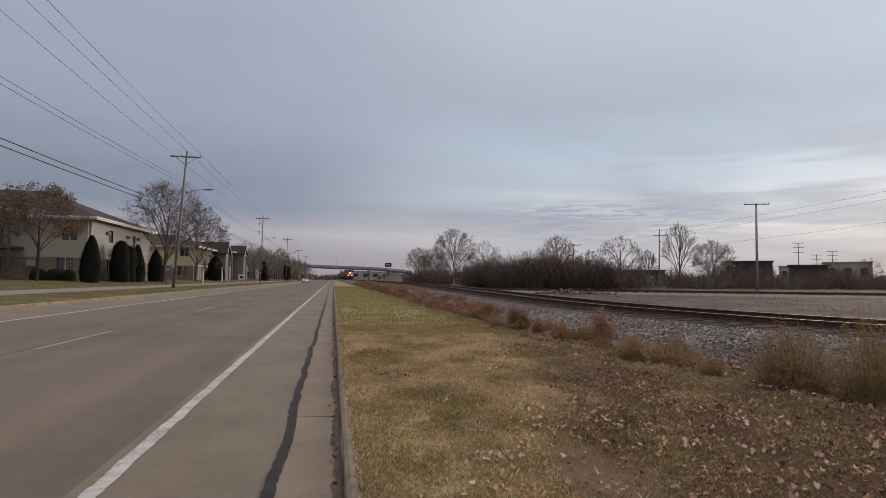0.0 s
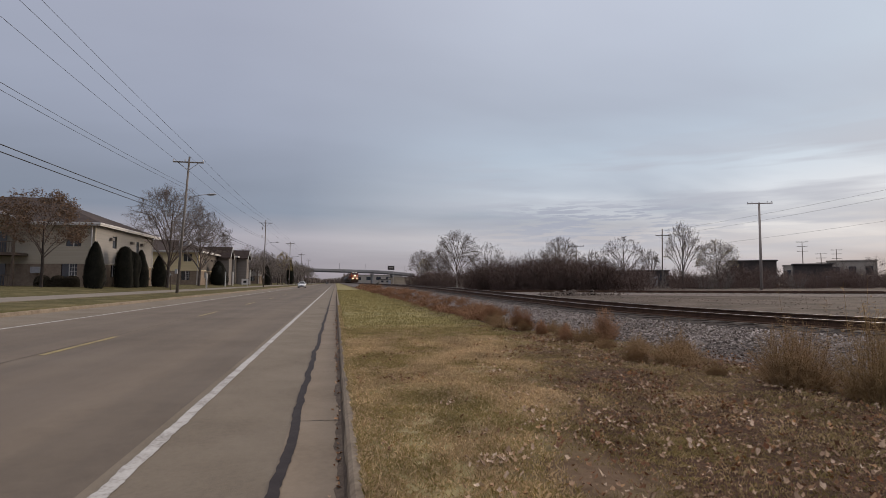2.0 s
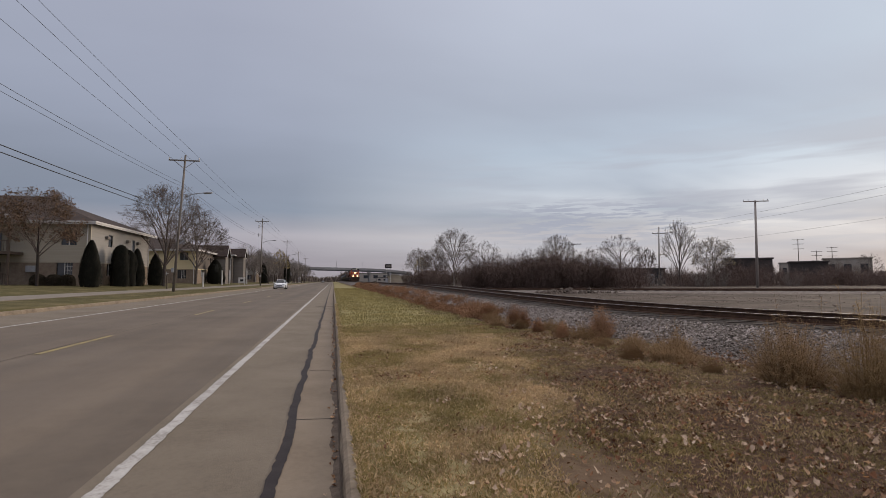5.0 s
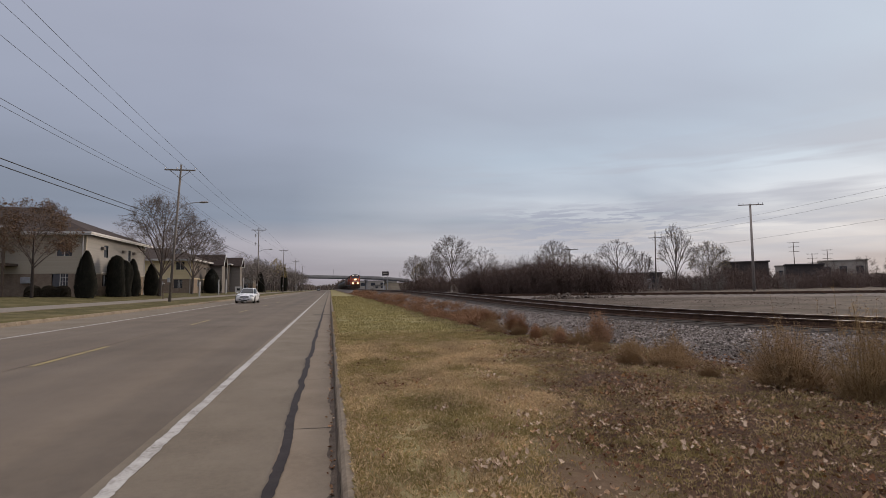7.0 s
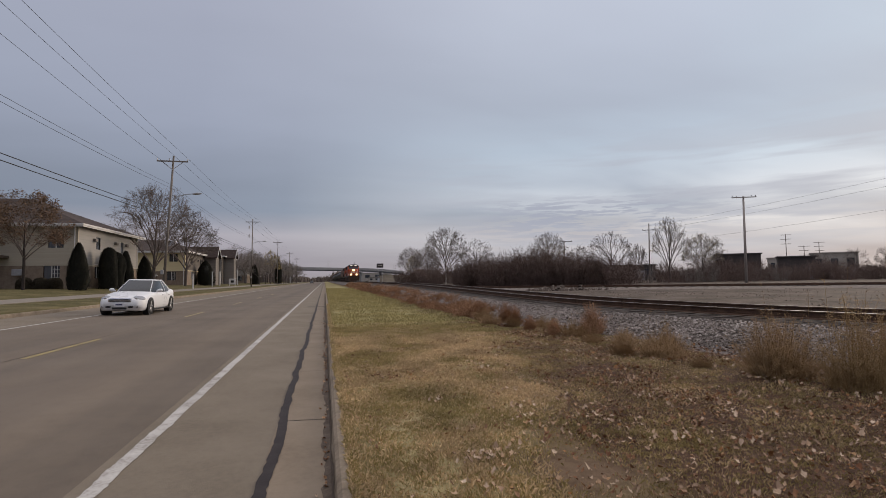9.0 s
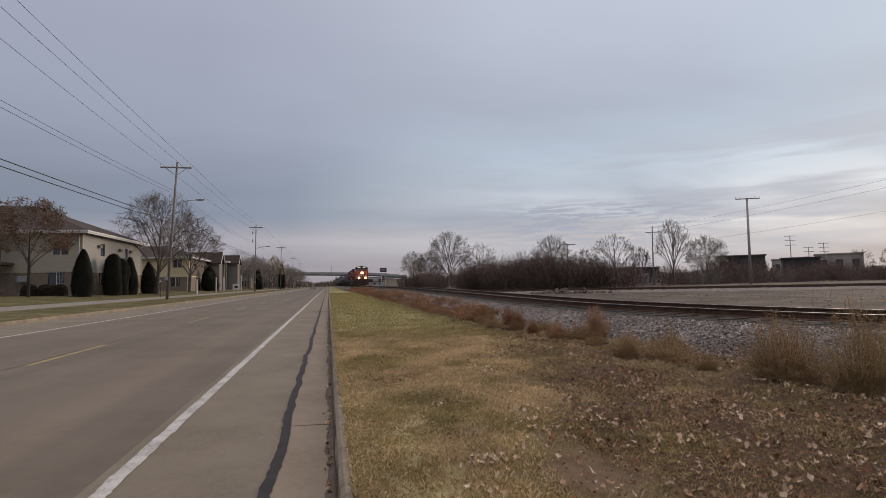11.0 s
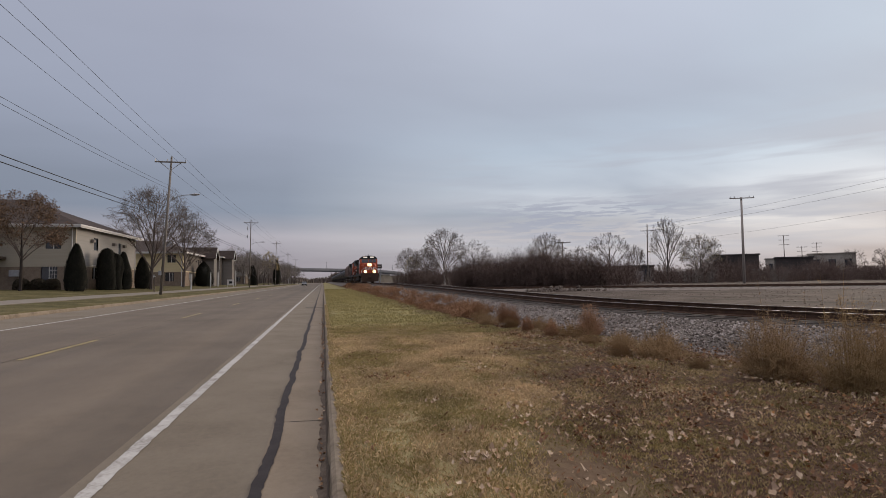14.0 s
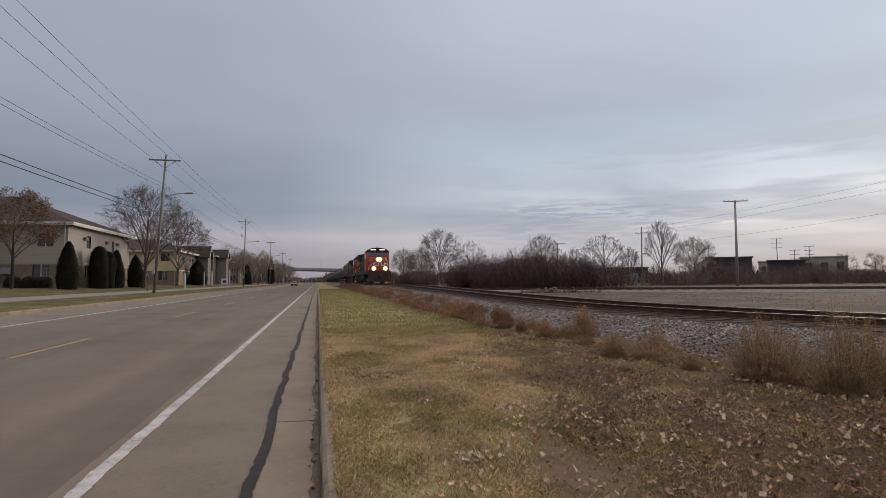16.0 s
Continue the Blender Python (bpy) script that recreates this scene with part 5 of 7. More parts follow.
def blades(name, label, mat, count, spot, height, seed, width=0.005):
    """Bent grass blades standing on the ground; spot gives a place or nothing."""
    rng = random.Random(seed)
    verts, faces, k = [], [], 0
    made = 0
    for i in range(count * 3):
        if made >= count:
            break
        place = spot(rng)
        if place is None:
            continue
        x, y, s = place
        made += 1
        z = turf_z(x, y) - 0.005
        a = rng.uniform(0, 6.283)
        h = height * s * rng.uniform(0.45, 1.15)
        w = width * s * rng.uniform(0.7, 1.4)
        c, d = math.cos(a), math.sin(a)
        l = h * rng.uniform(0.1, 0.9)
        b = rng.uniform(0, 6.283)
        lx, ly = l * math.cos(b), l * math.sin(b)
        verts += [(x - c * w, y - d * w, z), (x + c * w, y + d * w, z), (x + lx * 0.35 + c * w * 0.8, y + ly * 0.35 + d * w * 0.8, z + h * 0.6), (x + lx, y + ly, z + h * (0.95 if l < h * 0.6 else 0.7))]
        faces += [(k, k + 1, k + 2), (k, k + 2, k + 3)]
        k += 4
    return tagged(new(name, mesh_of(name, verts, faces, mat)), label, "grass", kind="stuff")


def patch(x, y, px, py, rx, ry):
    return math.exp(-((x - px) / rx) ** 2 - ((y - py) / ry) ** 2)


def dry_share(x, y):
    """How straw-like the verge is there, 0 to 1."""
    v = 0.66 + 0.6 * noise.noise((x * 0.9, y * 0.6, 2.0)) + 0.5 * noise.noise((x * 2.6, y * 1.7, 9.0))
    v += 0.25 * patch(x, y, 2.6, 8.6, 1.6, 1.6)
    v -= 0.4 * patch(x, y, 1.1, 4.9, 1.0, 0.8) + 0.9 * patch(x, y, 0.8, 9.0, 0.6, 0.9) + 0.6 * patch(x, y, 2.0, 8.3, 0.4, 0.4)
    if y < 4.6:
        v -= 0.12
    if y > 12.0:
        v -= min(0.8, (y - 12.0) * 0.3)
    return min(1.0, max(0.0, v))


def earthy(x, y):
    return x - 0.33 * min(max(y, 0), 11) + 1.3 * noise.noise((x * 0.6, y * 0.6, 4.0)) > 0.5


def bare(x, y):
    """The trodden patch of earth and the thin soil round it, 0 to 1."""
    return min(1.0, 1.1 * patch(x, y, 1.79, 3.35, 0.38, 0.5) + 0.6 * patch(x, y, 3.7, 6.9, 0.5, 0.5) + 0.5 * patch(x, y, 4.9, 9.2, 0.6, 0.7))


def verge_spot(dry, y0, y1, power, bare_keep=0.36):
    def spot(rng):
        y = y0 + (y1 - y0) * rng.random() ** power
        x = rng.uniform(0.19, min(6.3, track_x(y) - 2.9))
        if x > 4.6 and y > 13:
            return None
        d = dry_share(x, y)
        d = 0.06 + 0.88 * d * d * (3 - 2 * d)
        earth = earthy(x, y)
        if earth:
            d *= 0.45 + 0.35 * noise.noise((x * 1.1, y * 1.1, 14.0))
            d *= 1 - patch(x, y, 2.86, 3.81, 0.35, 0.3)
        if rng.random() > (d if dry else 1 - d):
            return None
        if rng.random() < bare(x, y):
            return None
        clump = 0.5 + 0.9 * noise.noise((x * 5.0, y * 5.0, 3.0))
        if rng.random() > 0.45 + clump:
            return None
        if earth and rng.random() > bare_keep + patch(x, y, 2.86, 3.81, 0.4, 0.35) + 0.6 * max(0, noise.noise((x * 1.6, y * 1.6, 6.0))):
            return None
        return x, y, (0.75 + 0.5 * clump + 0.02 * y) * (0.75 if earth else 1.0)
    return spot


blades("grass", "short olive-green grass on the verge", M_GRASS, 215000, verge_spot(False, 1.2, 15, 1.25), 0.043, 1, 0.0016)
blades("dry_grass", "dry straw-coloured grass on the verge", M_STRAW, 215000, verge_spot(True, 1.2, 16, 1.25), 0.047, 2, 0.0015)


def kerb_spot(rng):
    y = 3.0 + 27 * rng.random() ** 1.5
    reach = 0.05 + 0.05 * noise.noise((0.0, y * 1.3, 3.0)) + 0.03 * noise.noise((0.0, y * 5.0, 1.0)) + (0.03 if y > 6.5 else 0.0)
    return 0.235 - max(0.0, reach) * rng.random(), y, 1.0 + 0.02 * y


blades("kerb_grass", "straw and olive grass leaning over the kerb", M_STRAW, 5000, kerb_spot, 0.05, 7, 0.003)
blades("kerb_grass", "straw and olive grass leaning over the kerb", M_GRASS, 6000, kerb_spot, 0.05, 8, 0.003)


def lawn_spot(rng):
    y = 12.5 + 77 * rng.random() ** 1.6
    n = noise.noise((rng.random() * 0.3, y * 0.25, 8.0))
    return rng.uniform(0.25, 4.7), y, (1.5 + 0.02 * y) * (1 + 0.3 * n)


M_LAWN = chips("mown_lawn", [(0.285, 0.238, 0.098), (0.335, 0.28, 0.118), (0.365, 0.305, 0.134), (0.40, 0.33, 0.155)])
blades("lawn_grass", "mown olive lawn between kerb and weeds", M_LAWN, 75000, lawn_spot, 0.035, 3, 0.0055)


def make_leaves():
    rng = random.Random(9)
    verts, faces = [], []
    pale = []
    lobes = 9

    def put(x, y, z, size, light=False):
        """One leaf: uneven lobes, folded along its rib and curled."""
        b = len(verts)
        a, tx, ty = rng.uniform(0, 6.283), rng.gauss(0, 0.45), rng.gauss(0, 0.45)
        curl, fold, slim = rng.uniform(0.2, 1.2) * size, rng.uniform(0.0, 1.0), rng.uniform(0.5, 0.9)
        c, s = math.cos(a), math.sin(a)
        verts.append((x, y, z + 0.01))
        for j in range(lobes):
            t = 2 * math.pi * j / lobes
            r = size * (rng.uniform(0.85, 1.15) if j % 2 else rng.uniform(0.6, 0.9))
            u, v = r * math.cos(t), r * math.sin(t) * slim
            dx, dy = u * c - v * s, u * s + v * c
            verts.append((x + dx, y + dy, z + 0.01 + tx * dx + ty * dy + curl * (u / size) ** 2 * 0.8 + fold * abs(v) + rng.gauss(0, 0.2) * size))
        for j in range(lobes):
            faces.append((b, b + 1 + j, b + 1 + (j + 1) % lobes))
            pale.append(1 if light else 0)

    for i in range(40000):
        y = 0.4 + 14.6 * rng.random() ** 1.25
        x = rng.uniform(0.3, 7.0)
        if x > track_x(y) - 2.6:
            continue
        litter = 0.5 + 0.9 * noise.noise((x * 0.9, y * 0.9, 11.0)) + 0.5 * noise.noise((x * 2.6, y * 2.6, 5.0))
        if not earthy(x, y) and rng.random() > 0.18 * litter + 0.9 * patch(x, y, 0.8, 7.2, 0.9, 0.4) + 0.6 * patch(x, y, 1.3, 4.2, 0.5, 0.3) + 0.5 * patch(x, y, 0.35, 4.0, 0.2, 1.2) + 0.5 * patch(x, y, 2.0, 9.6, 1.5, 0.4):
            continue
        if rng.random() > 1.5 * litter - 0.25 or rng.random() < 0.8 * bare(x, y):
            continue
        put(x, y, ground_z(x, y) + 0.02 + 0.035 * noise.noise((x * 1.1, y * 1.1, 0)), 0.008 + 0.021 * rng.random() ** 1.8)
    # drifts of larger pale leaves
    for i in range(250):
        y = 2.9 + 8.5 * rng.random() ** 1.3
        x = rng.uniform(0.3, 6.4)
        if x > track_x(y) - 2.9 or (x < 0.33 * y - 0.3 and rng.random() > 0.12) or rng.random() < 0.8 * bare(x, y):
            continue
        for j in range(rng.randint(2, 13)):
            u, v = x + rng.gauss(0, 0.12), y + rng.gauss(0, 0.10)
            put(u, v, ground_z(u, v) + 0.035 + 0.035 * noise.noise((u * 1.1, v * 1.1, 0)), rng.uniform(0.013, 0.028), True)
    for i in range(170):
        y = 3.0 + 22 * rng.random() ** 1.4
        x = 0.06 - abs(rng.gauss(0, 0.05))
        put(x, y, road_z(x) + 0.004, rng.uniform(0.012, 0.03))
    tagged(new("fallen_leaf", mesh_of("fallen_leaf", verts, faces, [M_FALLEN, M_FALLEN_PALE], pale)), "curled brown and tan fallen leaves on the verge", "leaves", kind="stuff")


make_leaves()

# ---- vehicles ----
M_CARWHITE = material("white_car_paint", [(0.61, 0.61, 0.62), (0.64, 0.64, 0.65)], 0.5, 0.3, 0.0, fine=2)
M_CARDARK = material("dark_car_paint", [(0.03, 0.028, 0.03), (0.05, 0.045, 0.048)], 1, 0.3, 0.0)
M_TYRE = material("tyre_rubber", [(0.012, 0.012, 0.012), (0.025, 0.025, 0.025)], 6, 0.85, 0.1)
M_RIM = material("alloy_rim", [(0.35, 0.35, 0.36), (0.45, 0.45, 0.46)], 4, 0.35, 0.0, metal=0.8)
M_CARGLASS = glass("car_glass", (0.014, 0.018, 0.022))
M_CARGLASS.node_tree.nodes["Principled BSDF"].inputs["Specular IOR Level"].default_value = 0.45
M_CHROME = material("chrome", [(0.5, 0.5, 0.52), (0.6, 0.6, 0.62)], 4, 0.2, 0.0, metal=1.0)
M_LENS = material("clear_lamp_lens", [(0.20, 0.205, 0.22), (0.34, 0.35, 0.37)], 6, 0.15, 0.0)
M_PLATE = material("pale_number_plate", [(0.55, 0.55, 0.58), (0.62, 0.62, 0.65)], 6, 0.5, 0.0)
M_PLATEBAR = material("plate_bars", [(0.05, 0.05, 0.09), (0.07, 0.07, 0.12)], 6, 0.5, 0.0)


def loft(rings, caps=True, closed=True):
    bm = bmesh.new()
    made = [[bm.verts.new(p) for p in r] for r in rings]
    n = len(rings[0])
    for a, b in zip(made, made[1:]):
        for j in range(n if closed else n - 1):
            k = (j + 1) % n
            bm.faces.new((a[j], a[k], b[k], b[j]))
    if caps:
        bm.faces.new(made[0][::-1])
        bm.faces.new(made[-1])
    return bm


def wheel(parent, x, y, radius, width):
    """A wheel whose axle lies along its own x."""
    tyre_ring = []
    for dx, r in ((-0.5, 0.72), (-0.5, 0.93), (-0.36, 1.0), (0.36, 1.0), (0.5, 0.93), (0.5, 0.72)):
        tyre_ring.append([(dx * width, r * radius * math.cos(t), r * radius * math.sin(t)) for t in (2 * math.pi * i / 24 for i in range(24))])
    hub = empty("wheel", pose(x, y, radius))
    hub.parent = parent
    part("tyre", loft(tyre_ring, caps=False), M_TYRE, hub, smooth=True)
    bm = bmesh.new()
    s = 1 if x > 0 else -1
    tube(bm, (-0.3 * width * s, 0, 0), (0.1 * width * s, 0, 0), radius * 0.72, sides=20)
    for i in range(5):
        t = 2 * math.pi * i / 5
        c, d = math.cos(t), math.sin(t)
        tube(bm, (0.32 * width * s, c * radius * 0.1, d * radius * 0.1), (0.36 * width * s, c * radius * 0.7, d * radius * 0.7), radius * 0.11, radius * 0.09, sides=6)
    part("rim", bm, M_RIM, hub, "five-spoke alloy rim")
    return hub


def eased(table, v):
    """A table read with smooth bends at its stations."""
    return sum(lerp_table(table, v + d) for d in (-0.12, -0.06, 0, 0.06, 0.12)) / 5


HOOD = [(-2.31, 0.60), (-2.25, 0.69), (-2.0, 0.77), (-1.5, 0.86), (-0.95, 0.935), (-0.6, 0.95), (1.5, 0.99), (1.75, 1.03), (2.2, 1.04), (2.31, 0.97)]
FLANK = [(-2.31, 0.54), (-2.22, 0.70), (-2.0, 0.81), (-1.5, 0.86), (-0.5, 0.868), (1.2, 0.868), (1.9, 0.83), (2.2, 0.74), (2.31, 0.58)]
SILL = [(-2.31, 0.24), (-2.1, 0.17), (1.8, 0.18), (2.31, 0.34)]


def cabin_point(a, level):
    """A point on the glasshouse: bearing a, level 0 at the belt line to 1 at the roof's crown."""
    z = 0.90 + 0.55 * math.sin(level * math.pi / 2)
    u = max(0.0, (z - 0.90) / 0.55)
    front, back = -1.02 + 1.02 * u ** 1.08, 1.92 - 0.98 * u ** 1.15
    if level > 0.82:
        k = (level - 0.82) / 0.18
        front, back = front + 0.42 * k ** 1.6, back - 0.30 * k ** 1.6
    half = (0.80 - 0.225 * u ** 1.25) * (1 - (0.75 * ((level - 0.82) / 0.18) ** 2.2 if level > 0.82 else 0))
    c, d = math.cos(a), math.sin(a)
    bend = lambda v, p: math.copysign(abs(v) ** p, v)
    return (half * bend(c, 0.42), (front + back) / 2 + (back - front) / 2 * bend(d, 0.62), z + (0.05 * (d > 0) * d * (1 - u)))


def sedan(name, m, paint, label):
    """A four-door saloon 4.62 m long; its front looks to -y."""
    car = tagged(empty(name, m), label, "car", "cars on the road")
    rings = []
    for i in range(45):
        y = -2.31 + 4.62 * i / 44
        top, w, lo = eased(HOOD, y), eased(FLANK, y), eased(SILL, y)
        sh = top - 0.075
        half = [(0.0, lo), (0.80 * w, lo), (0.93 * w, lo + 0.03), (0.975 * w, lo + 0.12), (w, lo + 0.3 * (sh - lo)), (w, lo + 0.6 * (sh - lo)), (0.985 * w, sh - 0.10), (0.955 * w, sh - 0.03), (0.88 * w, sh + 0.025), (0.72 * w, top - 0.018), (0.5 * w, top + 0.004), (0.25 * w, top + 0.008), (0.0, top + 0.004)]
        rings.append([(x, y, z) for x, z in half] + [(-x, y, z) for x, z in half[-2:0:-1]])
    part("body", loft(rings), paint, car, smooth=True)
    bearings = [2 * math.pi * k / 48 for k in range(48)]
    part("windows", loft([[cabin_point(a, lv) for a in bearings] for lv in (-0.04, 0.12, 0.25, 0.4, 0.55, 0.66, 0.74)], caps=False), M_CARGLASS, car, "dark car windows", smooth=True)
    part("roof", loft([[cabin_point(a, lv) for a in bearings] for lv in (0.73, 0.76, 0.82, 0.87, 0.92, 0.96, 0.985)]), paint, car, smooth=True)
    for s in (-1, 1):
        for a0, a1, r in ((-0.98, -0.98, 0.018), (0.02, 0.02, 0.028), (0.72, 0.66, 0.03), (0.92, 0.80, 0.05)):
            pts = []
            for k in range(6):
                a = a0 + (a1 - a0) * k / 5
                x, y, z = cabin_point(a, 0.74 * k / 5)
                pts.append((x * s, y, z))
            part("pillar", tubes(*[(p, q, r) for p, q in zip(pts, pts[1:])]), paint, car, smooth=True)
        bm = bmesh.new()
        bmesh.ops.create_uvsphere(bm, u_segments=12, v_segments=8, radius=1, matrix=Matrix.LocRotScale(Vector((0.93 * s, -0.55, 0.985)), None, Vector((0.115, 0.07, 0.072))))
        tube(bm, (0.78 * s, -0.55, 0.94), (0.92 * s, -0.55, 0.97), 0.03)
        part("wing_mirror", bm, paint, car, smooth=True)
        bm = bmesh.new()
        bmesh.ops.create_uvsphere(bm, u_segments=16, v_segments=10, radius=1, matrix=Matrix.LocRotScale(Vector((0.60 * s, -2.0, 0.685)), Euler((radians(24), 0, s * radians(42))), Vector((0.235, 0.17, 0.072))))
        lens = part("headlight", bm, M_LENS, car, "clear swept-back headlight", smooth=True)
        part("headlight_bulb", tubes(((0.55 * s, -2.16, 0.66), (0.55 * s, -2.21, 0.66), 0.042), sides=12), M_CHROME, lens)
        part("air_intake", boxes((min(0.30 * s, 0.49 * s), -2.325, 0.31, max(0.30 * s, 0.49 * s), -2.1, 0.39), (min(0.49 * s, 0.64 * s), -2.285, 0.315, max(0.49 * s, 0.64 * s), -2.06, 0.395), bevel=0.025), M_DARK, car, "black lower intake")
        part("tail_light", boxes((min(0.46 * s, 0.72 * s), 2.14, 0.76, max(0.46 * s, 0.72 * s), 2.29, 0.90), bevel=0.02), M_RED_LENS, car, "red tail light")
        # solid black discs stand for the shade inside the hollow arches
        for y in (-1.42, 1.38):
            part("wheel_arch", tubes(((0.66 * s, y, 0.335), (0.874 * s, y, 0.335), 0.375), sides=28), M_DARK, car)
        # black strip puts the shade under the doors into the sill's colour
        part("side_sill", boxes((min(0.80 * s, 0.875 * s), -1.0, 0.18, max(0.80 * s, 0.875 * s), 0.95, 0.24), bevel=0.02), M_DARK, car, "dark sill strip with the shade in its colour")
        for y0, y1 in ((-0.02, 0.16), (0.9, 1.08)):
            part("door_handle", boxes((min(0.86 * s, 0.885 * s), y0, 0.76, max(0.86 * s, 0.885 * s), y1, 0.785), bevel=0.008), M_CHROME, car)
    part("grille", boxes((-0.42, -2.33, 0.535, 0.42, -2.14, 0.69), bevel=0.05), M_CHROME, car, "chrome-edged grille")
    for k in range(4):
        part("grille_slot", boxes((-0.36, -2.342, 0.558 + 0.031 * k, 0.36, -2.322, 0.574 + 0.031 * k)), M_DARK, car)
    part("lower_grille", boxes((-0.26, -2.325, 0.25, 0.26, -2.2, 0.33), bevel=0.015), M_DARK, car, "black lower grille")
    plate = part("number_plate", boxes((-0.17, -2.365, 0.36, 0.17, -2.31, 0.525), bevel=0.006), M_PLATE, car, "pale number plate with plain bars")
    part("plate_bar", boxes((-0.12, -2.371, 0.415, 0.12, -2.3655, 0.47)), M_PLATEBAR, plate)
    wheels = [wheel(car, s * 0.78, y, 0.335, 0.21) for y in (-1.42, 1.38) for s in (-1, 1)]
    return car, wheels


M_RED_LENS = material("red_lamp_lens", [(0.25, 0.01, 0.01), (0.32, 0.015, 0.012)], 6, 0.2, 0.0)
white_car, white_wheels = sedan("white_car", pose(-7.88, 154, road_z(-7.88)), M_CARWHITE, "white four-door saloon car driving on the road")
dark_car, dark_wheels = sedan("dark_car", pose(-7.88, 443, road_z(-7.88)), M_CARDARK, "dark saloon car driving far along the road")

# the train
M_LOCO_RED = material("locomotive_red_orange", [(0.20, 0.035, 0.016), (0.36, 0.062, 0.02), (0.29, 0.05, 0.018)], 1.6, 0.5, 0.05)
M_LOCO_GRIMY = material("grimy_red_orange", [(0.12, 0.028, 0.014), (0.22, 0.045, 0.018), (0.17, 0.04, 0.018)], 0.8, 0.6, 0.05)
M_LOCO_BLACK = material("grimy_black_paint", [(0.012, 0.011, 0.011), (0.03, 0.027, 0.026)], 0.8, 0.6, 0.05)
M_PILOT = material("road_stained_red_paint", [(0.022, 0.015, 0.012), (0.07, 0.038, 0.024), (0.04, 0.027, 0.02)], 1.8, 0.75, 0.1)
M_LOCO_WHITE = material("white_stripe_paint", [(0.55, 0.53, 0.5), (0.65, 0.63, 0.6)], 2, 0.5, 0.0)
M_GRIME = material("underframe_grime", [(0.018, 0.015, 0.013), (0.04, 0.034, 0.03)], 2, 0.9, 0.2)
M_TANK = material("black_tank_paint", [(0.014, 0.014, 0.017), (0.032, 0.031, 0.036)], 0.5, 0.5, 0.05)
M_HOPPER = material("faded_grey_red_paint", [(0.12, 0.085, 0.075), (0.19, 0.14, 0.125), (0.15, 0.12, 0.11)], 0.4, 0.75, 0.1)
M_HEADLAMP = glow("headlamp_glow", (1.0, 0.80, 0.42), 2.4)
# glowing disc that stands for the orange halo round each lamp
M_LAMPHALO = glow("lit_reflector", (1.0, 0.52, 0.12), 1.2)
M_NUMBER = glow("number_board_glow", (1.0, 0.86, 0.7), 0.9)


def truck(parent, y, axles, spacing, radius):
    """A bogie with its wheelsets."""
    t = part("truck", boxes((-1.25, y - spacing * (axles - 1) / 2 - 0.7, radius * 0.7, -1.0, y + spacing * (axles - 1) / 2 + 0.7, radius * 1.45), (1.0, y - spacing * (axles - 1) / 2 - 0.7, radius * 0.7, 1.25, y + spacing * (axles - 1) / 2 + 0.7, radius * 1.45), (-1.0, y - 0.3, radius * 0.7, 1.0, y + 0.3, radius * 1.3), bevel=0.04), M_GRIME, parent, "grimy black bogie")
    wheels = []
    for i in range(axles):
        yy = y + (i - (axles - 1) / 2) * spacing
        w = empty("wheelset", pose(0, yy, radius))
        w.parent = parent
        part("wheel_pair", tubes(((-0.85, 0, 0), (-0.70, 0, 0), radius), ((0.70, 0, 0), (0.85, 0, 0), radius), ((-0.9, 0, 0), (0.9, 0, 0), 0.09), sides=20), M_RUST, w)
        wheels.append(w)
    return wheels


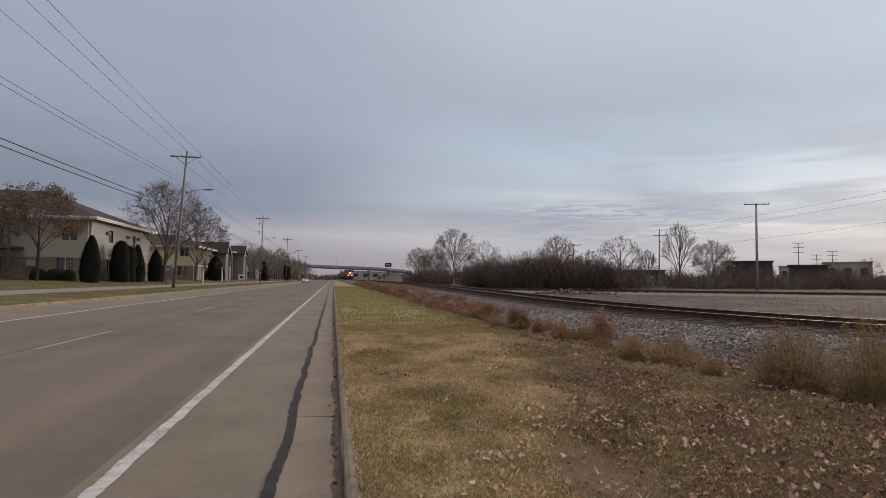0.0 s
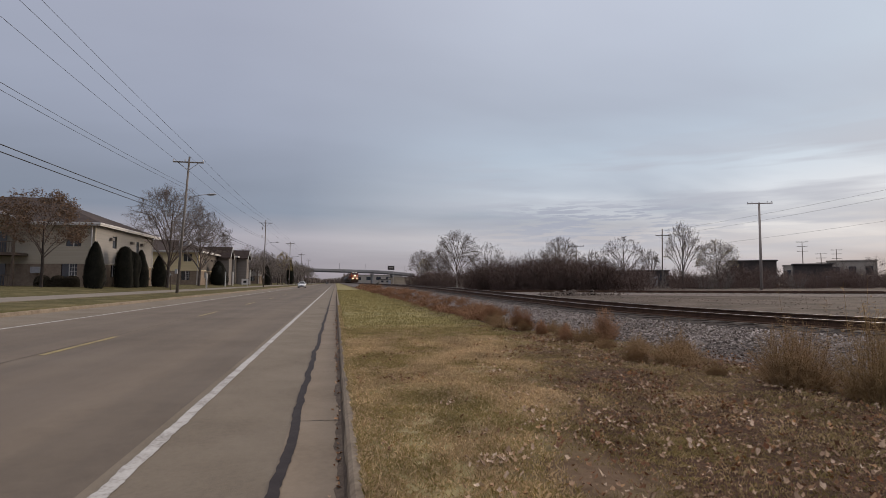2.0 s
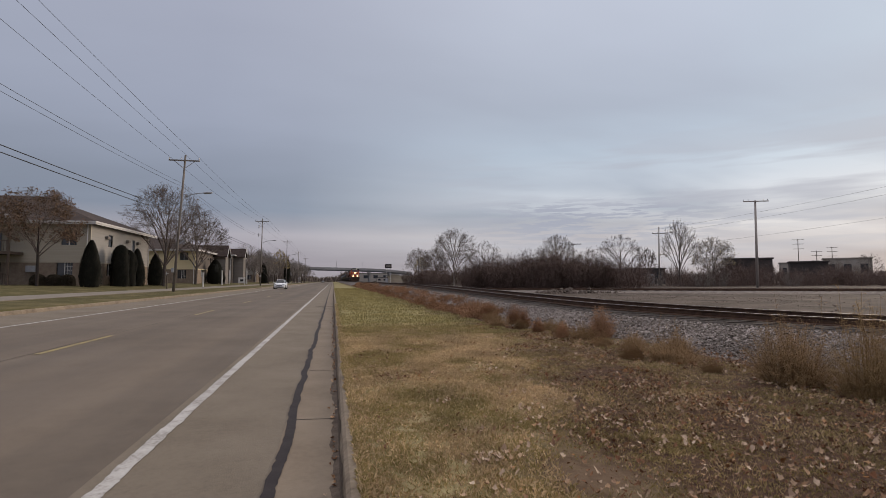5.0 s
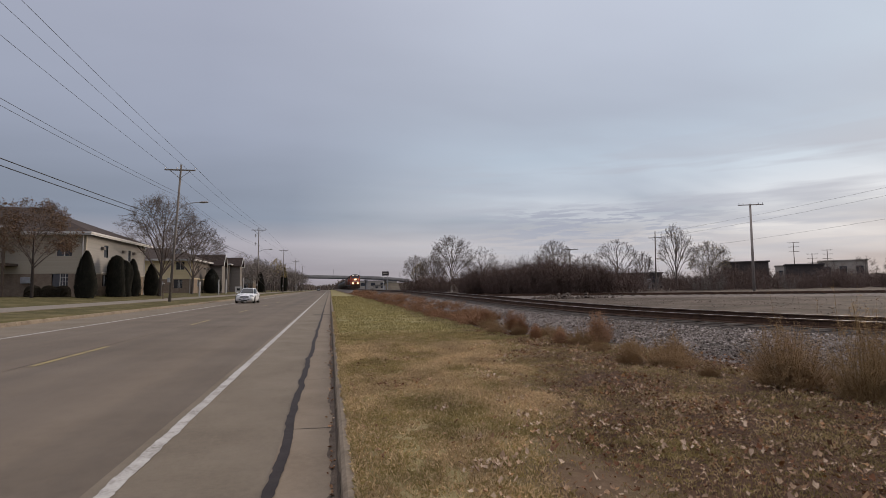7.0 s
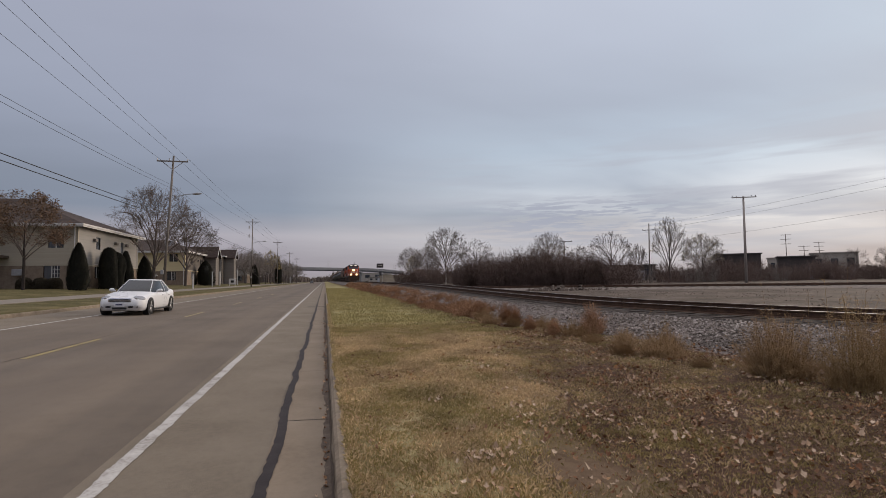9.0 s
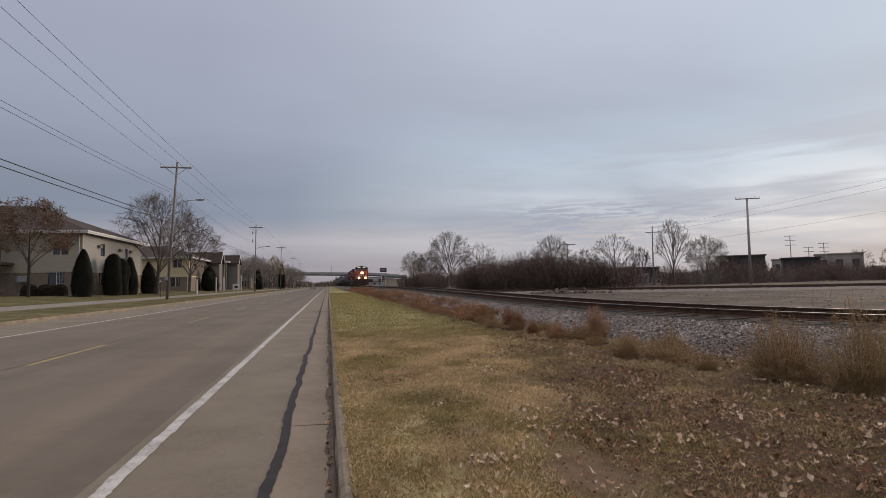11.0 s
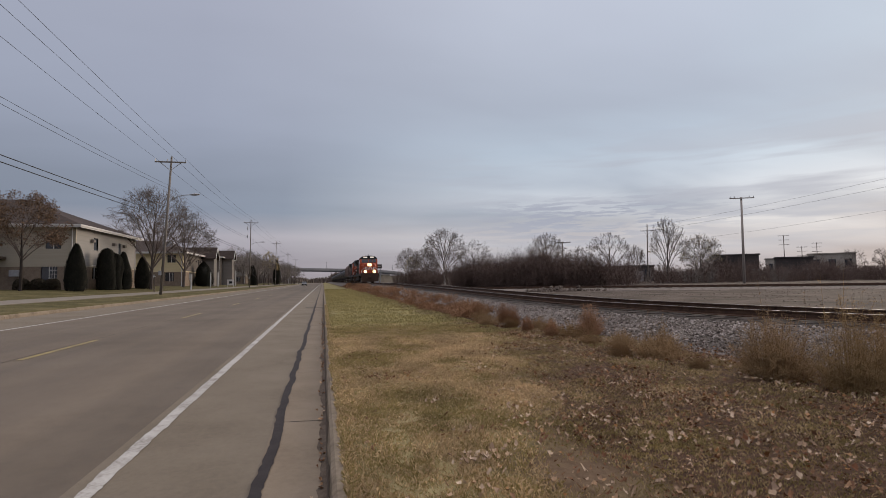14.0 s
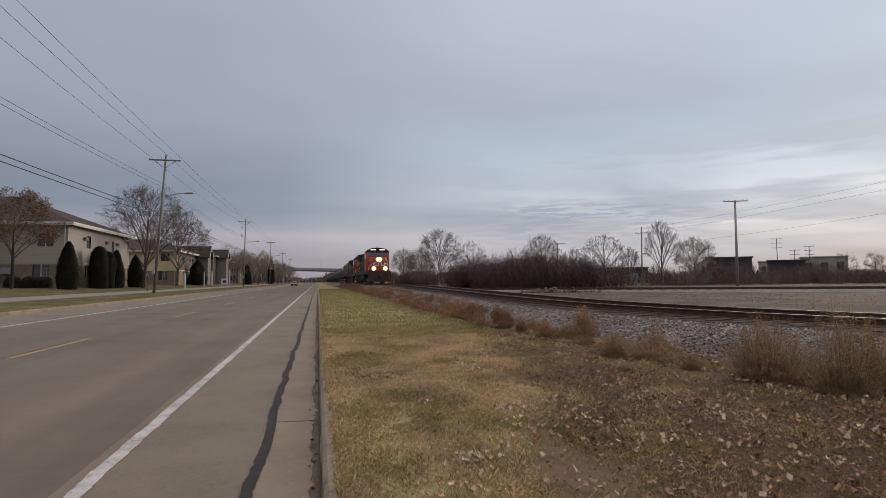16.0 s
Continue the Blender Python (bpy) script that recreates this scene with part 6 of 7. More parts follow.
def locomotive(m, label, lit=True, paint=None):
    """A wide-cab diesel, 22.3 m long; its front is at y = 0 and looks to -y; z = 0 is the rail head."""
    paint = paint or M_LOCO_RED
    loco = tagged(empty("locomotive", m), label, "locomotive", "train")
    part("frame", boxes((-1.5, 0.5, 1.25, 1.5, 21.8, 1.62), bevel=0.03), M_LOCO_BLACK, loco, "black underframe and walkway")
    part("fuel_tank", boxes((-1.4, 8.0, 0.4, 1.4, 14.4, 1.25), bevel=0.2), M_GRIME, loco, "grimy fuel tank")
    # pilot with plough
    plough = [(-1.5, 1.0), (-1.45, 0.25), (0, 0.15), (1.45, 0.25), (1.5, 1.0), (1.5, 1.65), (-1.5, 1.65)]
    part("pilot", prism(plough, 0.25, 0.7, "y"), M_PILOT, loco, "grimy rust-red pilot and plough")
    part("coupler", boxes((-0.17, -0.45, 0.75, 0.17, 0.3, 1.08), bevel=0.05), M_RUST, loco)
    # short nose: sloping front
    nose = [[(-0.95, 0.95, 1.62), (0.95, 0.95, 1.62), (1.02, 0.98, 2.9), (0.8, 1.1, 3.28), (-0.8, 1.1, 3.28), (-1.02, 0.98, 2.9)], [(-1.35, 2.6, 1.62), (1.35, 2.6, 1.62), (1.38, 2.6, 3.0), (1.15, 2.6, 3.5), (-1.15, 2.6, 3.5), (-1.38, 2.6, 3.0)]]
    part("nose", loft(nose), paint, loco, "red-orange nose")
    cab = [(2.45, 1.62), (2.45, 3.35), (2.72, 4.2), (2.9, 4.3), (5.3, 4.3), (5.3, 1.62)]
    bm = prism(cab, -1.53, 1.53, "x")
    cab_ob = part("cab", bm, paint, loco, "red-orange cab")
    roof = [(-1.56, 4.12), (-1.5, 4.32), (-1.3, 4.52), (-0.95, 4.68), (-0.5, 4.78), (0.5, 4.78), (0.95, 4.68), (1.3, 4.52), (1.5, 4.32), (1.56, 4.12)]
    part("cab_roof", prism(roof, 2.7, 5.35, "y"), M_LOCO_BLACK, cab_ob, "black cab roof")
    for x0, x1 in ((-1.25, -0.68), (-0.62, -0.05), (0.05, 0.62), (0.68, 1.25)):
        part("windscreen", loft([[(x0, 2.47, 3.55), (x1, 2.47, 3.55), (x1, 2.65, 4.12), (x0, 2.65, 4.12)], [(x0, 2.52, 3.55), (x1, 2.52, 3.55), (x1, 2.7, 4.12), (x0, 2.7, 4.12)]]), M_GLASS, cab_ob, "dark cab window")
    for s in (-1, 1):
        part("side_window", boxes((1.52 * s - 0.02, 3.3, 3.3, 1.52 * s + 0.02, 5.0, 4.05)), M_GLASS, cab_ob)
        part("number_board", boxes((0.6 * s - 0.34, 2.56, 4.44, 0.6 * s + 0.34, 2.72, 4.58), bevel=0.02), M_NUMBER, cab_ob, "lit blank number board")
        bm = bmesh.new()
        tube(bm, (0.75 * s, 0.3, 1.92), (0.75 * s, 0.5, 1.92), 0.2, sides=18)
        part("ditch_light", bm, M_HEADLAMP if lit else M_STEEL, loco, "glowing ditch light" if lit else "unlit ditch light")
        if lit:
            part("lamp_reflector", tubes(((0.75 * s, 0.42, 1.92), (0.75 * s, 0.52, 1.92), 0.3), sides=18), M_LAMPHALO, loco, "warm glowing disc for the lamp's halo")
        part("ditch_light_bracket", boxes((0.75 * s - 0.22, 0.5, 1.6, 0.75 * s + 0.22, 0.75, 2.15), bevel=0.03), M_LOCO_BLACK, loco)
        # corner steps and rails
        for k in range(4):
            part("step", boxes((min(1.1 * s, 1.5 * s), 0.3, 0.35 + 0.34 * k, max(1.1 * s, 1.5 * s), 0.95, 0.39 + 0.34 * k)), M_LOCO_WHITE, loco)
        part("handrail", tubes(((1.45 * s, 0.3, 0.6), (1.45 * s, 0.3, 2.1), 0.03), ((1.45 * s, 0.3, 2.1), (0.95 * s, 0.32, 2.55), 0.03), ((0.95 * s, 0.32, 2.55), (0.62 * s, 0.32, 2.55), 0.03), ((0.62 * s, 0.32, 2.55), (0.62 * s, 0.32, 1.6), 0.03), sides=6), M_LOCO_WHITE, loco, "white painted handrail")
        rail_rows = [((1.47 * s, 5.4 + 1.6 * k, 1.6), (1.47 * s, 5.4 + 1.6 * k, 2.65), 0.022) for k in range(11)] + [((1.47 * s, 5.4, 2.65), (1.47 * s, 21.5, 2.65), 0.022)]
        part("side_handrail", tubes(*rail_rows, sides=6), M_GRIME, loco, "grimy walkway handrail")
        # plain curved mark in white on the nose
    part("nose_mark", boxes((-0.78, 0.925, 2.36, -0.66, 0.955, 2.75), (-0.78, 0.925, 2.64, -0.3, 0.955, 2.76), (-0.78, 0.925, 2.30, -0.1, 0.955, 2.42), (-0.14, 0.925, 2.30, -0.02, 0.955, 2.76), (-0.02, 0.925, 2.62, 0.3, 0.955, 2.76), (0.24, 0.925, 2.30, 0.36, 0.955, 2.76), (0.36, 0.925, 2.30, 0.7, 0.955, 2.42), (0.66, 0.925, 2.30, 0.78, 0.955, 2.76), bevel=0.0), M_LOCO_WHITE, loco, "plain white band on the nose")
    bm = bmesh.new()
    tube(bm, (-0.15, 0.9, 3.12), (-0.15, 1.15, 3.12), 0.15, sides=16)
    tube(bm, (0.15, 0.9, 3.12), (0.15, 1.15, 3.12), 0.15, sides=16)
    part("headlight", bm, M_HEADLAMP if lit else M_STEEL, loco, "glowing twin headlight" if lit else "unlit headlight")
    if lit:
        part("lamp_reflector", tubes(((-0.12, 0.99, 3.12), (-0.12, 1.1, 3.12), 0.3), ((0.12, 0.985, 3.12), (0.12, 1.1, 3.12), 0.3), sides=18), M_LAMPHALO, loco, "warm glowing disc for the lamp's halo")
    part("headlight_housing", boxes((-0.42, 1.0, 2.9, 0.42, 1.4, 3.34), bevel=0.05), M_LOCO_RED, loco)
    # long hood
    hood = [(-0.95, 1.62), (-0.95, 3.9), (-0.75, 4.35), (0.75, 4.35), (0.95, 3.9), (0.95, 1.62)]
    part("long_hood", prism(hood, 5.3, 21.0, "y"), M_LOCO_BLACK, loco, "black engine hood")
    part("hood_panel", boxes((-0.99, 5.4, 1.9, -0.955, 12.0, 3.7), (0.955, 5.4, 1.9, 0.99, 12.0, 3.7)), M_LOCO_GRIMY, loco, "grimy red-orange hood panels")
    for k in range(8):
        part("hood_door", boxes((-1.02, 5.6 + 0.8 * k, 2.0, -0.992, 6.3 + 0.8 * k, 3.6), bevel=0.01), M_LOCO_BLACK, loco)
    radiator = [(-1.0, 3.5), (-1.5, 4.0), (-1.5, 4.5), (-0.8, 4.62), (0.8, 4.62), (1.5, 4.5), (1.5, 4.0), (1.0, 3.5)]
    part("radiator", prism(radiator, 16.2, 20.8, "y"), M_LOCO_BLACK, loco, "flared black radiator")
    part("exhaust", boxes((-0.4, 9.2, 4.35, 0.4, 10.6, 4.6), bevel=0.03), M_GRIME, loco)
    part("blower_housing", boxes((-1.25, 5.3, 1.62, 1.25, 7.2, 4.2), bevel=0.08), M_LOCO_BLACK, loco)
    part("horn", tubes(((0.0, 3.6, 4.8), (0.0, 3.1, 4.95), 0.03, 0.09)), M_STEEL, cab_ob)
    return loco, truck(loco, 4.2, 3, 1.95, 0.53) + truck(loco, 18.0, 3, 1.95, 0.53)


def tank_car(m):
    car = tagged(empty("tank_car", m), "black cylindrical railway tank car", "tank car", "train")
    rings = []
    for y, r in ((0.7, 0.5), (0.8, 1.0), (1.0, 1.32), (1.4, 1.5), (16.2, 1.5), (16.6, 1.32), (16.8, 1.0), (16.9, 0.5)):
        rings.append([(r * math.cos(t), y, 2.65 + r * math.sin(t)) for t in (2 * math.pi * i / 24 for i in range(24))])
    part("tank", loft(rings), M_TANK, car, smooth=True)
    part("manway", tubes(((0, 8.8, 4.1), (0, 8.8, 4.5), 0.5), sides=14), M_TANK, car, "manway with low railing")
    part("top_platform", tubes(((-0.8, 7.6, 4.05), (-0.8, 7.6, 4.75), 0.03), ((0.8, 7.6, 4.05), (0.8, 7.6, 4.75), 0.03), ((-0.8, 10.0, 4.05), (-0.8, 10.0, 4.75), 0.03), ((0.8, 10.0, 4.05), (0.8, 10.0, 4.75), 0.03), ((-0.8, 7.6, 4.75), (-0.8, 10.0, 4.75), 0.03), ((0.8, 7.6, 4.75), (0.8, 10.0, 4.75), 0.03), sides=6), M_TANK, car)
    for y0, y1, c0, c1 in ((0.3, 1.6, 0.0, 0.4), (16.0, 17.3, 17.2, 17.6)):
        part("end_sill", boxes((-1.4, y0, 0.95, 1.4, y1, 1.25), bevel=0.03), M_TANK, car)
        part("coupler", boxes((-0.15, c0, 0.8, 0.15, c1, 1.05)), M_RUST, car)
    part("ladder", tubes(((-1.53, 8.6, 1.2), (-1.53, 8.6, 3.9), 0.025), ((-1.53, 9.0, 1.2), (-1.53, 9.0, 3.9), 0.025), sides=6), M_TANK, car)
    truck(car, 2.2, 2, 1.75, 0.46)
    truck(car, 15.4, 2, 1.75, 0.46)
    return car


def hopper_car(m):
    car = tagged(empty("hopper_car", m), "faded grey-red covered railway hopper car", "hopper car", "train")
    body = [(-1.2, 1.5), (-1.6, 2.2), (-1.6, 3.9), (-1.1, 4.55), (1.1, 4.55), (1.6, 3.9), (1.6, 2.2), (1.2, 1.5)]
    part("body", prism(body, 1.6, 16.4, "y"), M_HOPPER, car)
    for k in range(9):
        part("rib", boxes((-1.66, 2.0 + 1.7 * k, 1.9, -1.6, 2.15 + 1.7 * k, 3.9), (1.6, 2.0 + 1.7 * k, 1.9, 1.66, 2.15 + 1.7 * k, 3.9)), M_HOPPER, car)
    part("end_frame", boxes((-1.5, 0.4, 1.0, 1.5, 1.7, 1.4), (-1.5, 16.3, 1.0, 1.5, 17.4, 1.4), (-1.4, 0.5, 1.4, -1.3, 0.6, 4.3), (1.3, 0.5, 1.4, 1.4, 0.6, 4.3), (-0.05, 0.5, 1.4, 0.05, 0.6, 4.3)), M_GRIME, car)
    part("roof_walk", boxes((-0.35, 1.5, 4.6, 0.35, 16.5, 4.68), (-0.3, 3.0, 4.55, 0.3, 15.0, 4.62)), M_GRIME, car)
    truck(car, 2.3, 2, 1.75, 0.46)
    truck(car, 15.7, 2, 1.75, 0.46)
    return car


TRAIN_X = 7.88
lead, lead_wheels = locomotive(pose(TRAIN_X, 240, 1.17), "red-orange and black diesel locomotive with lit headlights")
second, second_wheels = locomotive(pose(TRAIN_X, 263, 1.17), "grimy red-orange and black diesel locomotive behind the first", False, M_LOCO_GRIMY)
hopper = hopper_car(pose(TRAIN_X, 286, 1.17))
first_tank = tank_car(pose(TRAIN_X, 304, 1.17))
TRAIN = [(lead, 0.0), (second, 22.9), (hopper, 45.8), (first_tank, 63.8)]
for i in range(1, 15):
    TRAIN.append((copy_thing(first_tank, pose(TRAIN_X, 304 + 17.8 * i, 1.17)), 63.8 + 17.8 * i))

# ---- distance ----
M_CONCRETE = material("weathered_bridge_concrete", [(0.26, 0.25, 0.24), (0.37, 0.355, 0.34)], 0.4, 0.9, 0.1)
M_GIRDER = material("grey_painted_girder", [(0.15, 0.155, 0.165), (0.2, 0.205, 0.215)], 0.6, 0.7, 0.05)
M_SHED = material("dark_shed_cladding", [(0.046, 0.039, 0.037), (0.07, 0.061, 0.058)], 0.4, 0.85, 0.1)
M_BEIGE = material("beige_block_wall", [(0.30, 0.27, 0.235), (0.38, 0.345, 0.30)], 0.5, 0.9, 0.1)
M_RUBBLE = chips("earthy_rubble", [(0.05, 0.037, 0.03), (0.10, 0.077, 0.063), (0.075, 0.057, 0.046), (0.17, 0.14, 0.12)])
M_EARTH = material("embankment_earth", [(0.075, 0.06, 0.045), (0.12, 0.10, 0.072)], 0.3, 0.95, 0.3, where="Position")


def make_overpass():
    """A road bridge across the far end of the street, sloping down to the right."""
    thing = tagged(empty("overpass", pose(0, 300, 0)), "grey concrete road overpass on slender piers", "bridge")
    top = lambda x: 8.6 - 0.026 * (x + 12) - (0.0022 * (x - 20) ** 2 if x > 20 else 0)
    xs = steps(-160, 46, 6)
    for name, lo, hi, y0, y1, mat, label in (("deck", -0.5, 0.0, 0, 11, M_CONCRETE, ""), ("girder", -1.0, -0.5, 0.6, 1.0, M_GIRDER, "grey steel girder"), ("girder", -1.0, -0.5, 9.6, 10.0, M_GIRDER, "grey steel girder"), ("parapet", 0.0, 0.85, 0, 0.3, M_CONCRETE, "pale parapet"), ("parapet", 0.0, 0.85, 10.7, 11, M_CONCRETE, "pale parapet")):
        rings = [[(x, y0, top(x) + lo), (x, y1, top(x) + lo), (x, y1, top(x) + hi), (x, y0, top(x) + hi)] for x in xs]
        part(name, loft(rings), mat, thing, label)
    for x in (-60, -38, -19, 21, 33):
        part("pier", boxes((x - 0.5, 1.5, -0.5, x + 0.5, 9.5, top(x) - 1.9), (x - 0.8, 0.4, top(x) - 2.0, x + 0.8, 10.6, top(x) - 1.22)), M_CONCRETE, thing)
    for x in (-80, -30, 2.0, 17.0, 40.0):
        part("lamp_post", tubes(((x, 0.1, top(x) - 0.4), (x, 0.1, top(x) + 4.5), 0.09)), M_STEEL, thing)
    mound = [[(24, -8, 0), (24.5, -7, 0.6), (24.5, 18, 0.6), (24, 19, 0)], [(34, -14, 0), (34, 0.5, 4.4), (34, 10.5, 4.4), (34, 25, 0)], [(44, -16, 0), (44, 0.4, 3.9), (44, 10.6, 3.9), (44, 27, 0)], [(90, -10, 0), (90, 0, 2.2), (90, 11, 2.2), (90, 21, 0)]]
    m = tagged(new("embankment", mesh_of("embankment", [p for r in mound for p in r], [(4 * i + j, 4 * i + j + 1, 4 * i + 5 + j, 4 * i + 4 + j) for i in range(3) for j in range(3)] + [(0, 3, 2, 1), (12, 13, 14, 15)], M_EARTH)), "brown earth embankment at the end of the overpass", "embankment", kind="structure")
    m.location = (0, 300, 0.4)


make_overpass()


def make_hoarding():
    thing = tagged(empty("billboard", pose(28.6, 270, 0.4)), "dark roadside billboard on two posts", "billboard")
    for x in (-1.1, 1.1):
        part("post", tubes(((x, 0, -0.5), (x, 0, 7.4), 0.16)), M_STEEL, thing)
    part("panel", boxes((-1.75, -0.25, 7.6, 1.75, 0.25, 9.8), bevel=0.05), M_SHED, thing, "dark sign panel")
    part("lettering_bar", boxes((-1.2, -0.27, 8.5, 1.2, -0.255, 9.0)), M_BEIGE, thing)


make_hoarding()


def block(name, m, w, d, h, mat, label, windows=0, stripe=None):
    thing = tagged(empty(name, m), label, "building", "distant buildings")
    part("wall", boxes((0, 0, -0.6, w, d, h)), mat, thing)
    part("roof", boxes((-0.25, -0.25, h, w + 0.25, d + 0.25, h + 0.3), bevel=0.03), M_SHED if stripe is None else stripe, thing)
    for i in range(windows):
        x = (i + 0.3) * w / windows
        win = part("window", boxes((x, -0.06, h * 0.42, x + 0.45 * w / windows, 0.02, h * 0.78)), M_GLASS, thing)
    part("door", boxes((w * 0.82, -0.08, -0.3, w * 0.82 + 1.6, 0.02, 2.4)), M_STEEL, thing)
    return thing


def make_far_buildings():
    block("shed", pose(83.5, 95.0, 0.4, 0, 0, -38), 8.5, 5.0, 5.4, M_SHED, "dark flat-roofed industrial shed behind brush")
    block("shed", pose(94.8, 90.0, 0.4, 0, 0, -42), 6.5, 4.0, 4.6, M_SHED, "dark low industrial shed behind brush")
    block("shed", pose(58.0, 118.0, 0.4, 0, 0, -30), 22.0, 8.0, 3.6, M_SHED, "long dark low shed behind bare trees", 6)
    block("office_building", pose(139.0, 121.0, 0.4, 0, 0, -48), 11.0, 8.0, 6.9, M_BEIGE, "beige flat-roofed commercial building", 3, M_BEIGE)
    block("office_building", pose(125.0, 122.0, 0.4, 0, 0, -44), 9.0, 7.0, 5.6, M_BEIGE, "low beige commercial building", 4, M_BEIGE)
    block("warehouse", pose(14.0, 420.0, 0.4), 40.0, 20.0, 7.0, M_BEIGE, "pale warehouse beyond the overpass", 5)
    block("warehouse", pose(-60.0, 620.0, 0.4), 30.0, 20.0, 6.0, M_BEIGE, "pale building at the end of the street", 4)
    block("shop", pose(24.0, 288.0, 0.4), 6.0, 5.0, 2.6, M_BEIGE, "small pale building under the overpass", 2)


make_far_buildings()


def make_street_bits():
    for x, y, h in ((-17.8, 77.0, 2.0), (-19.0, 95.5, 2.5), (-16.9, 58.0, 1.6)):
        p = tagged(empty("marker_post", pose(x, y, ground_z(x, y))), "white wooden post on the lawn" if h > 1.8 else "thin pale post on the lawn", "post", "posts on the lawns")
        part("post", boxes((-0.09, -0.09, -0.3, 0.09, 0.09, h), bevel=0.02) if h > 1.8 else boxes((-0.04, -0.04, -0.3, 0.04, 0.04, h)), M_TRIM if h > 1.8 else M_TIMBER, p)
        part("cap", boxes((-0.11, -0.11, h, 0.11, 0.11, h + 0.05), bevel=0.02), M_TRIM, p)
    sign = tagged(empty("yard_sign", pose(-17.8, 108.0, ground_z(-17.8, 108.0))), "small white yard sign on two legs", "sign")
    part("panel", boxes((-0.65, -0.04, 0.35, 0.65, 0.04, 1.5), bevel=0.01), M_TRIM, sign)
    part("print_bar", boxes((-0.3, -0.048, 0.7, 0.3, -0.042, 1.15)), M_DARK, sign)
    for x in (-0.55, 0.5):
        part("leg", boxes((x, -0.03, -0.2, x + 0.06, 0.03, 0.35)), M_TRIM, sign)
    # second line of rails across the gravel, past the main track
    far = tagged(empty("siding_track"), "rusty siding track across the gravel", "railway track", kind="structure")
    def path(s):
        return 22.0 + 19.0 * s, 39.0 - 10.5 * s + 1.2 * s * s
    for off in (0.0, 1.5):
        rings = []
        for i in range(40):
            x, y = path(-0.6 + i * 0.12)
            rings.append([(x, y + off - 0.05, 0.62), (x, y + off + 0.05, 0.62), (x, y + off + 0.05, 0.78), (x, y + off - 0.05, 0.78)])
        part("rail", loft(rings), M_RUST, far)
    tie = part("tie", boxes((-1.3, -0.11, -0.12, 1.3, 0.11, 0.06)), M_TIE, far)
    tie.matrix_basis = pose(*path(-0.5), 0.56, 0, 0, 62)
    for i in range(1, 80):
        x, y = path(-0.5 + 0.04 * i)
        share(tie, pose(x, y + 0.75, 0.56, 0, 0, 62), far)
    rng = random.Random(5)
    rings = []
    for i in range(40):
        x, y = path(-0.6 + i * 0.12)
        rings.append([(x, y - 2.2, 0.3), (x, y - 0.9, 0.58 + 0.03 * rng.random()), (x, y + 2.4, 0.58), (x, y + 3.6, 0.3)])
    part("siding_ballast", loft(rings, caps=False, closed=False), M_BALLAST, far)
    # coarse gravel and clods strewn over the lot
    verts, faces = [], []
    for i in range(9000):
        y = 6 + 34 * rng.random() ** 0.8
        x = track_x(y) + 3.2 + 48 * rng.random() ** 1.3
        if noise.noise((x * 0.25, y * 0.5, 2.0)) < rng.uniform(-0.5, 0.3):
            continue
        r = rng.uniform(0.015, 0.06)
        z, k = ground_z(x, y) + 0.06 * noise.noise((x * 0.3, y * 0.3, 7)), len(verts)
        verts += [(x + r * rng.uniform(0.7, 1.4), y, z), (x - r, y + r * 0.3, z), (x, y + r, z), (x, y - r * rng.uniform(0.6, 1.2), z), (x + r * 0.2, y, z + r * rng.uniform(0.4, 0.9))]
        faces += [(k, k + 2, k + 4), (k + 2, k + 1, k + 4), (k + 1, k + 3, k + 4), (k + 3, k, k + 4)]
    tagged(new("gravel", mesh_of("gravel", verts, faces, M_RUBBLE)), "coarse gravel strewn over the bare lot", "gravel", kind="stuff")
    # broken concrete and brush heap
    pts, fcs = [], []
    for i in range(420):
        a, s = rng.uniform(0, 6.28), math.sqrt(rng.random())
        x, y = 20.5 + 4.2 * s * math.cos(a), 39.5 + 3.0 * s * math.sin(a)
        z = 0.40 + 0.5 * (1 - s * s) * rng.random() * (0.6 + 0.8 * noise.noise((x, y, 0)))
        k = len(pts)
        r = rng.uniform(0.08, 0.26)
        pts += [(x + r * rng.uniform(0.6, 1.3), y, z), (x - r, y + r * 0.3, z), (x, y + r, z - r * 0.2), (x, y - r * rng.uniform(0.6, 1.2), z), (x + r * 0.2, y, z + r * 0.8), (x, y, z - r)]
        fcs += [(a0 + k, b0 + k, c0 + k) for a0, b0, c0 in ((0, 2, 4), (2, 1, 4), (1, 3, 4), (3, 0, 4), (2, 0, 5), (1, 2, 5), (3, 1, 5), (0, 3, 5))]
    tagged(new("rubble_heap", mesh_of("rubble_heap", pts, fcs, M_RUBBLE)), "low heap of broken stone and earth beside the track", "rubble", kind="stuff")


make_street_bits()


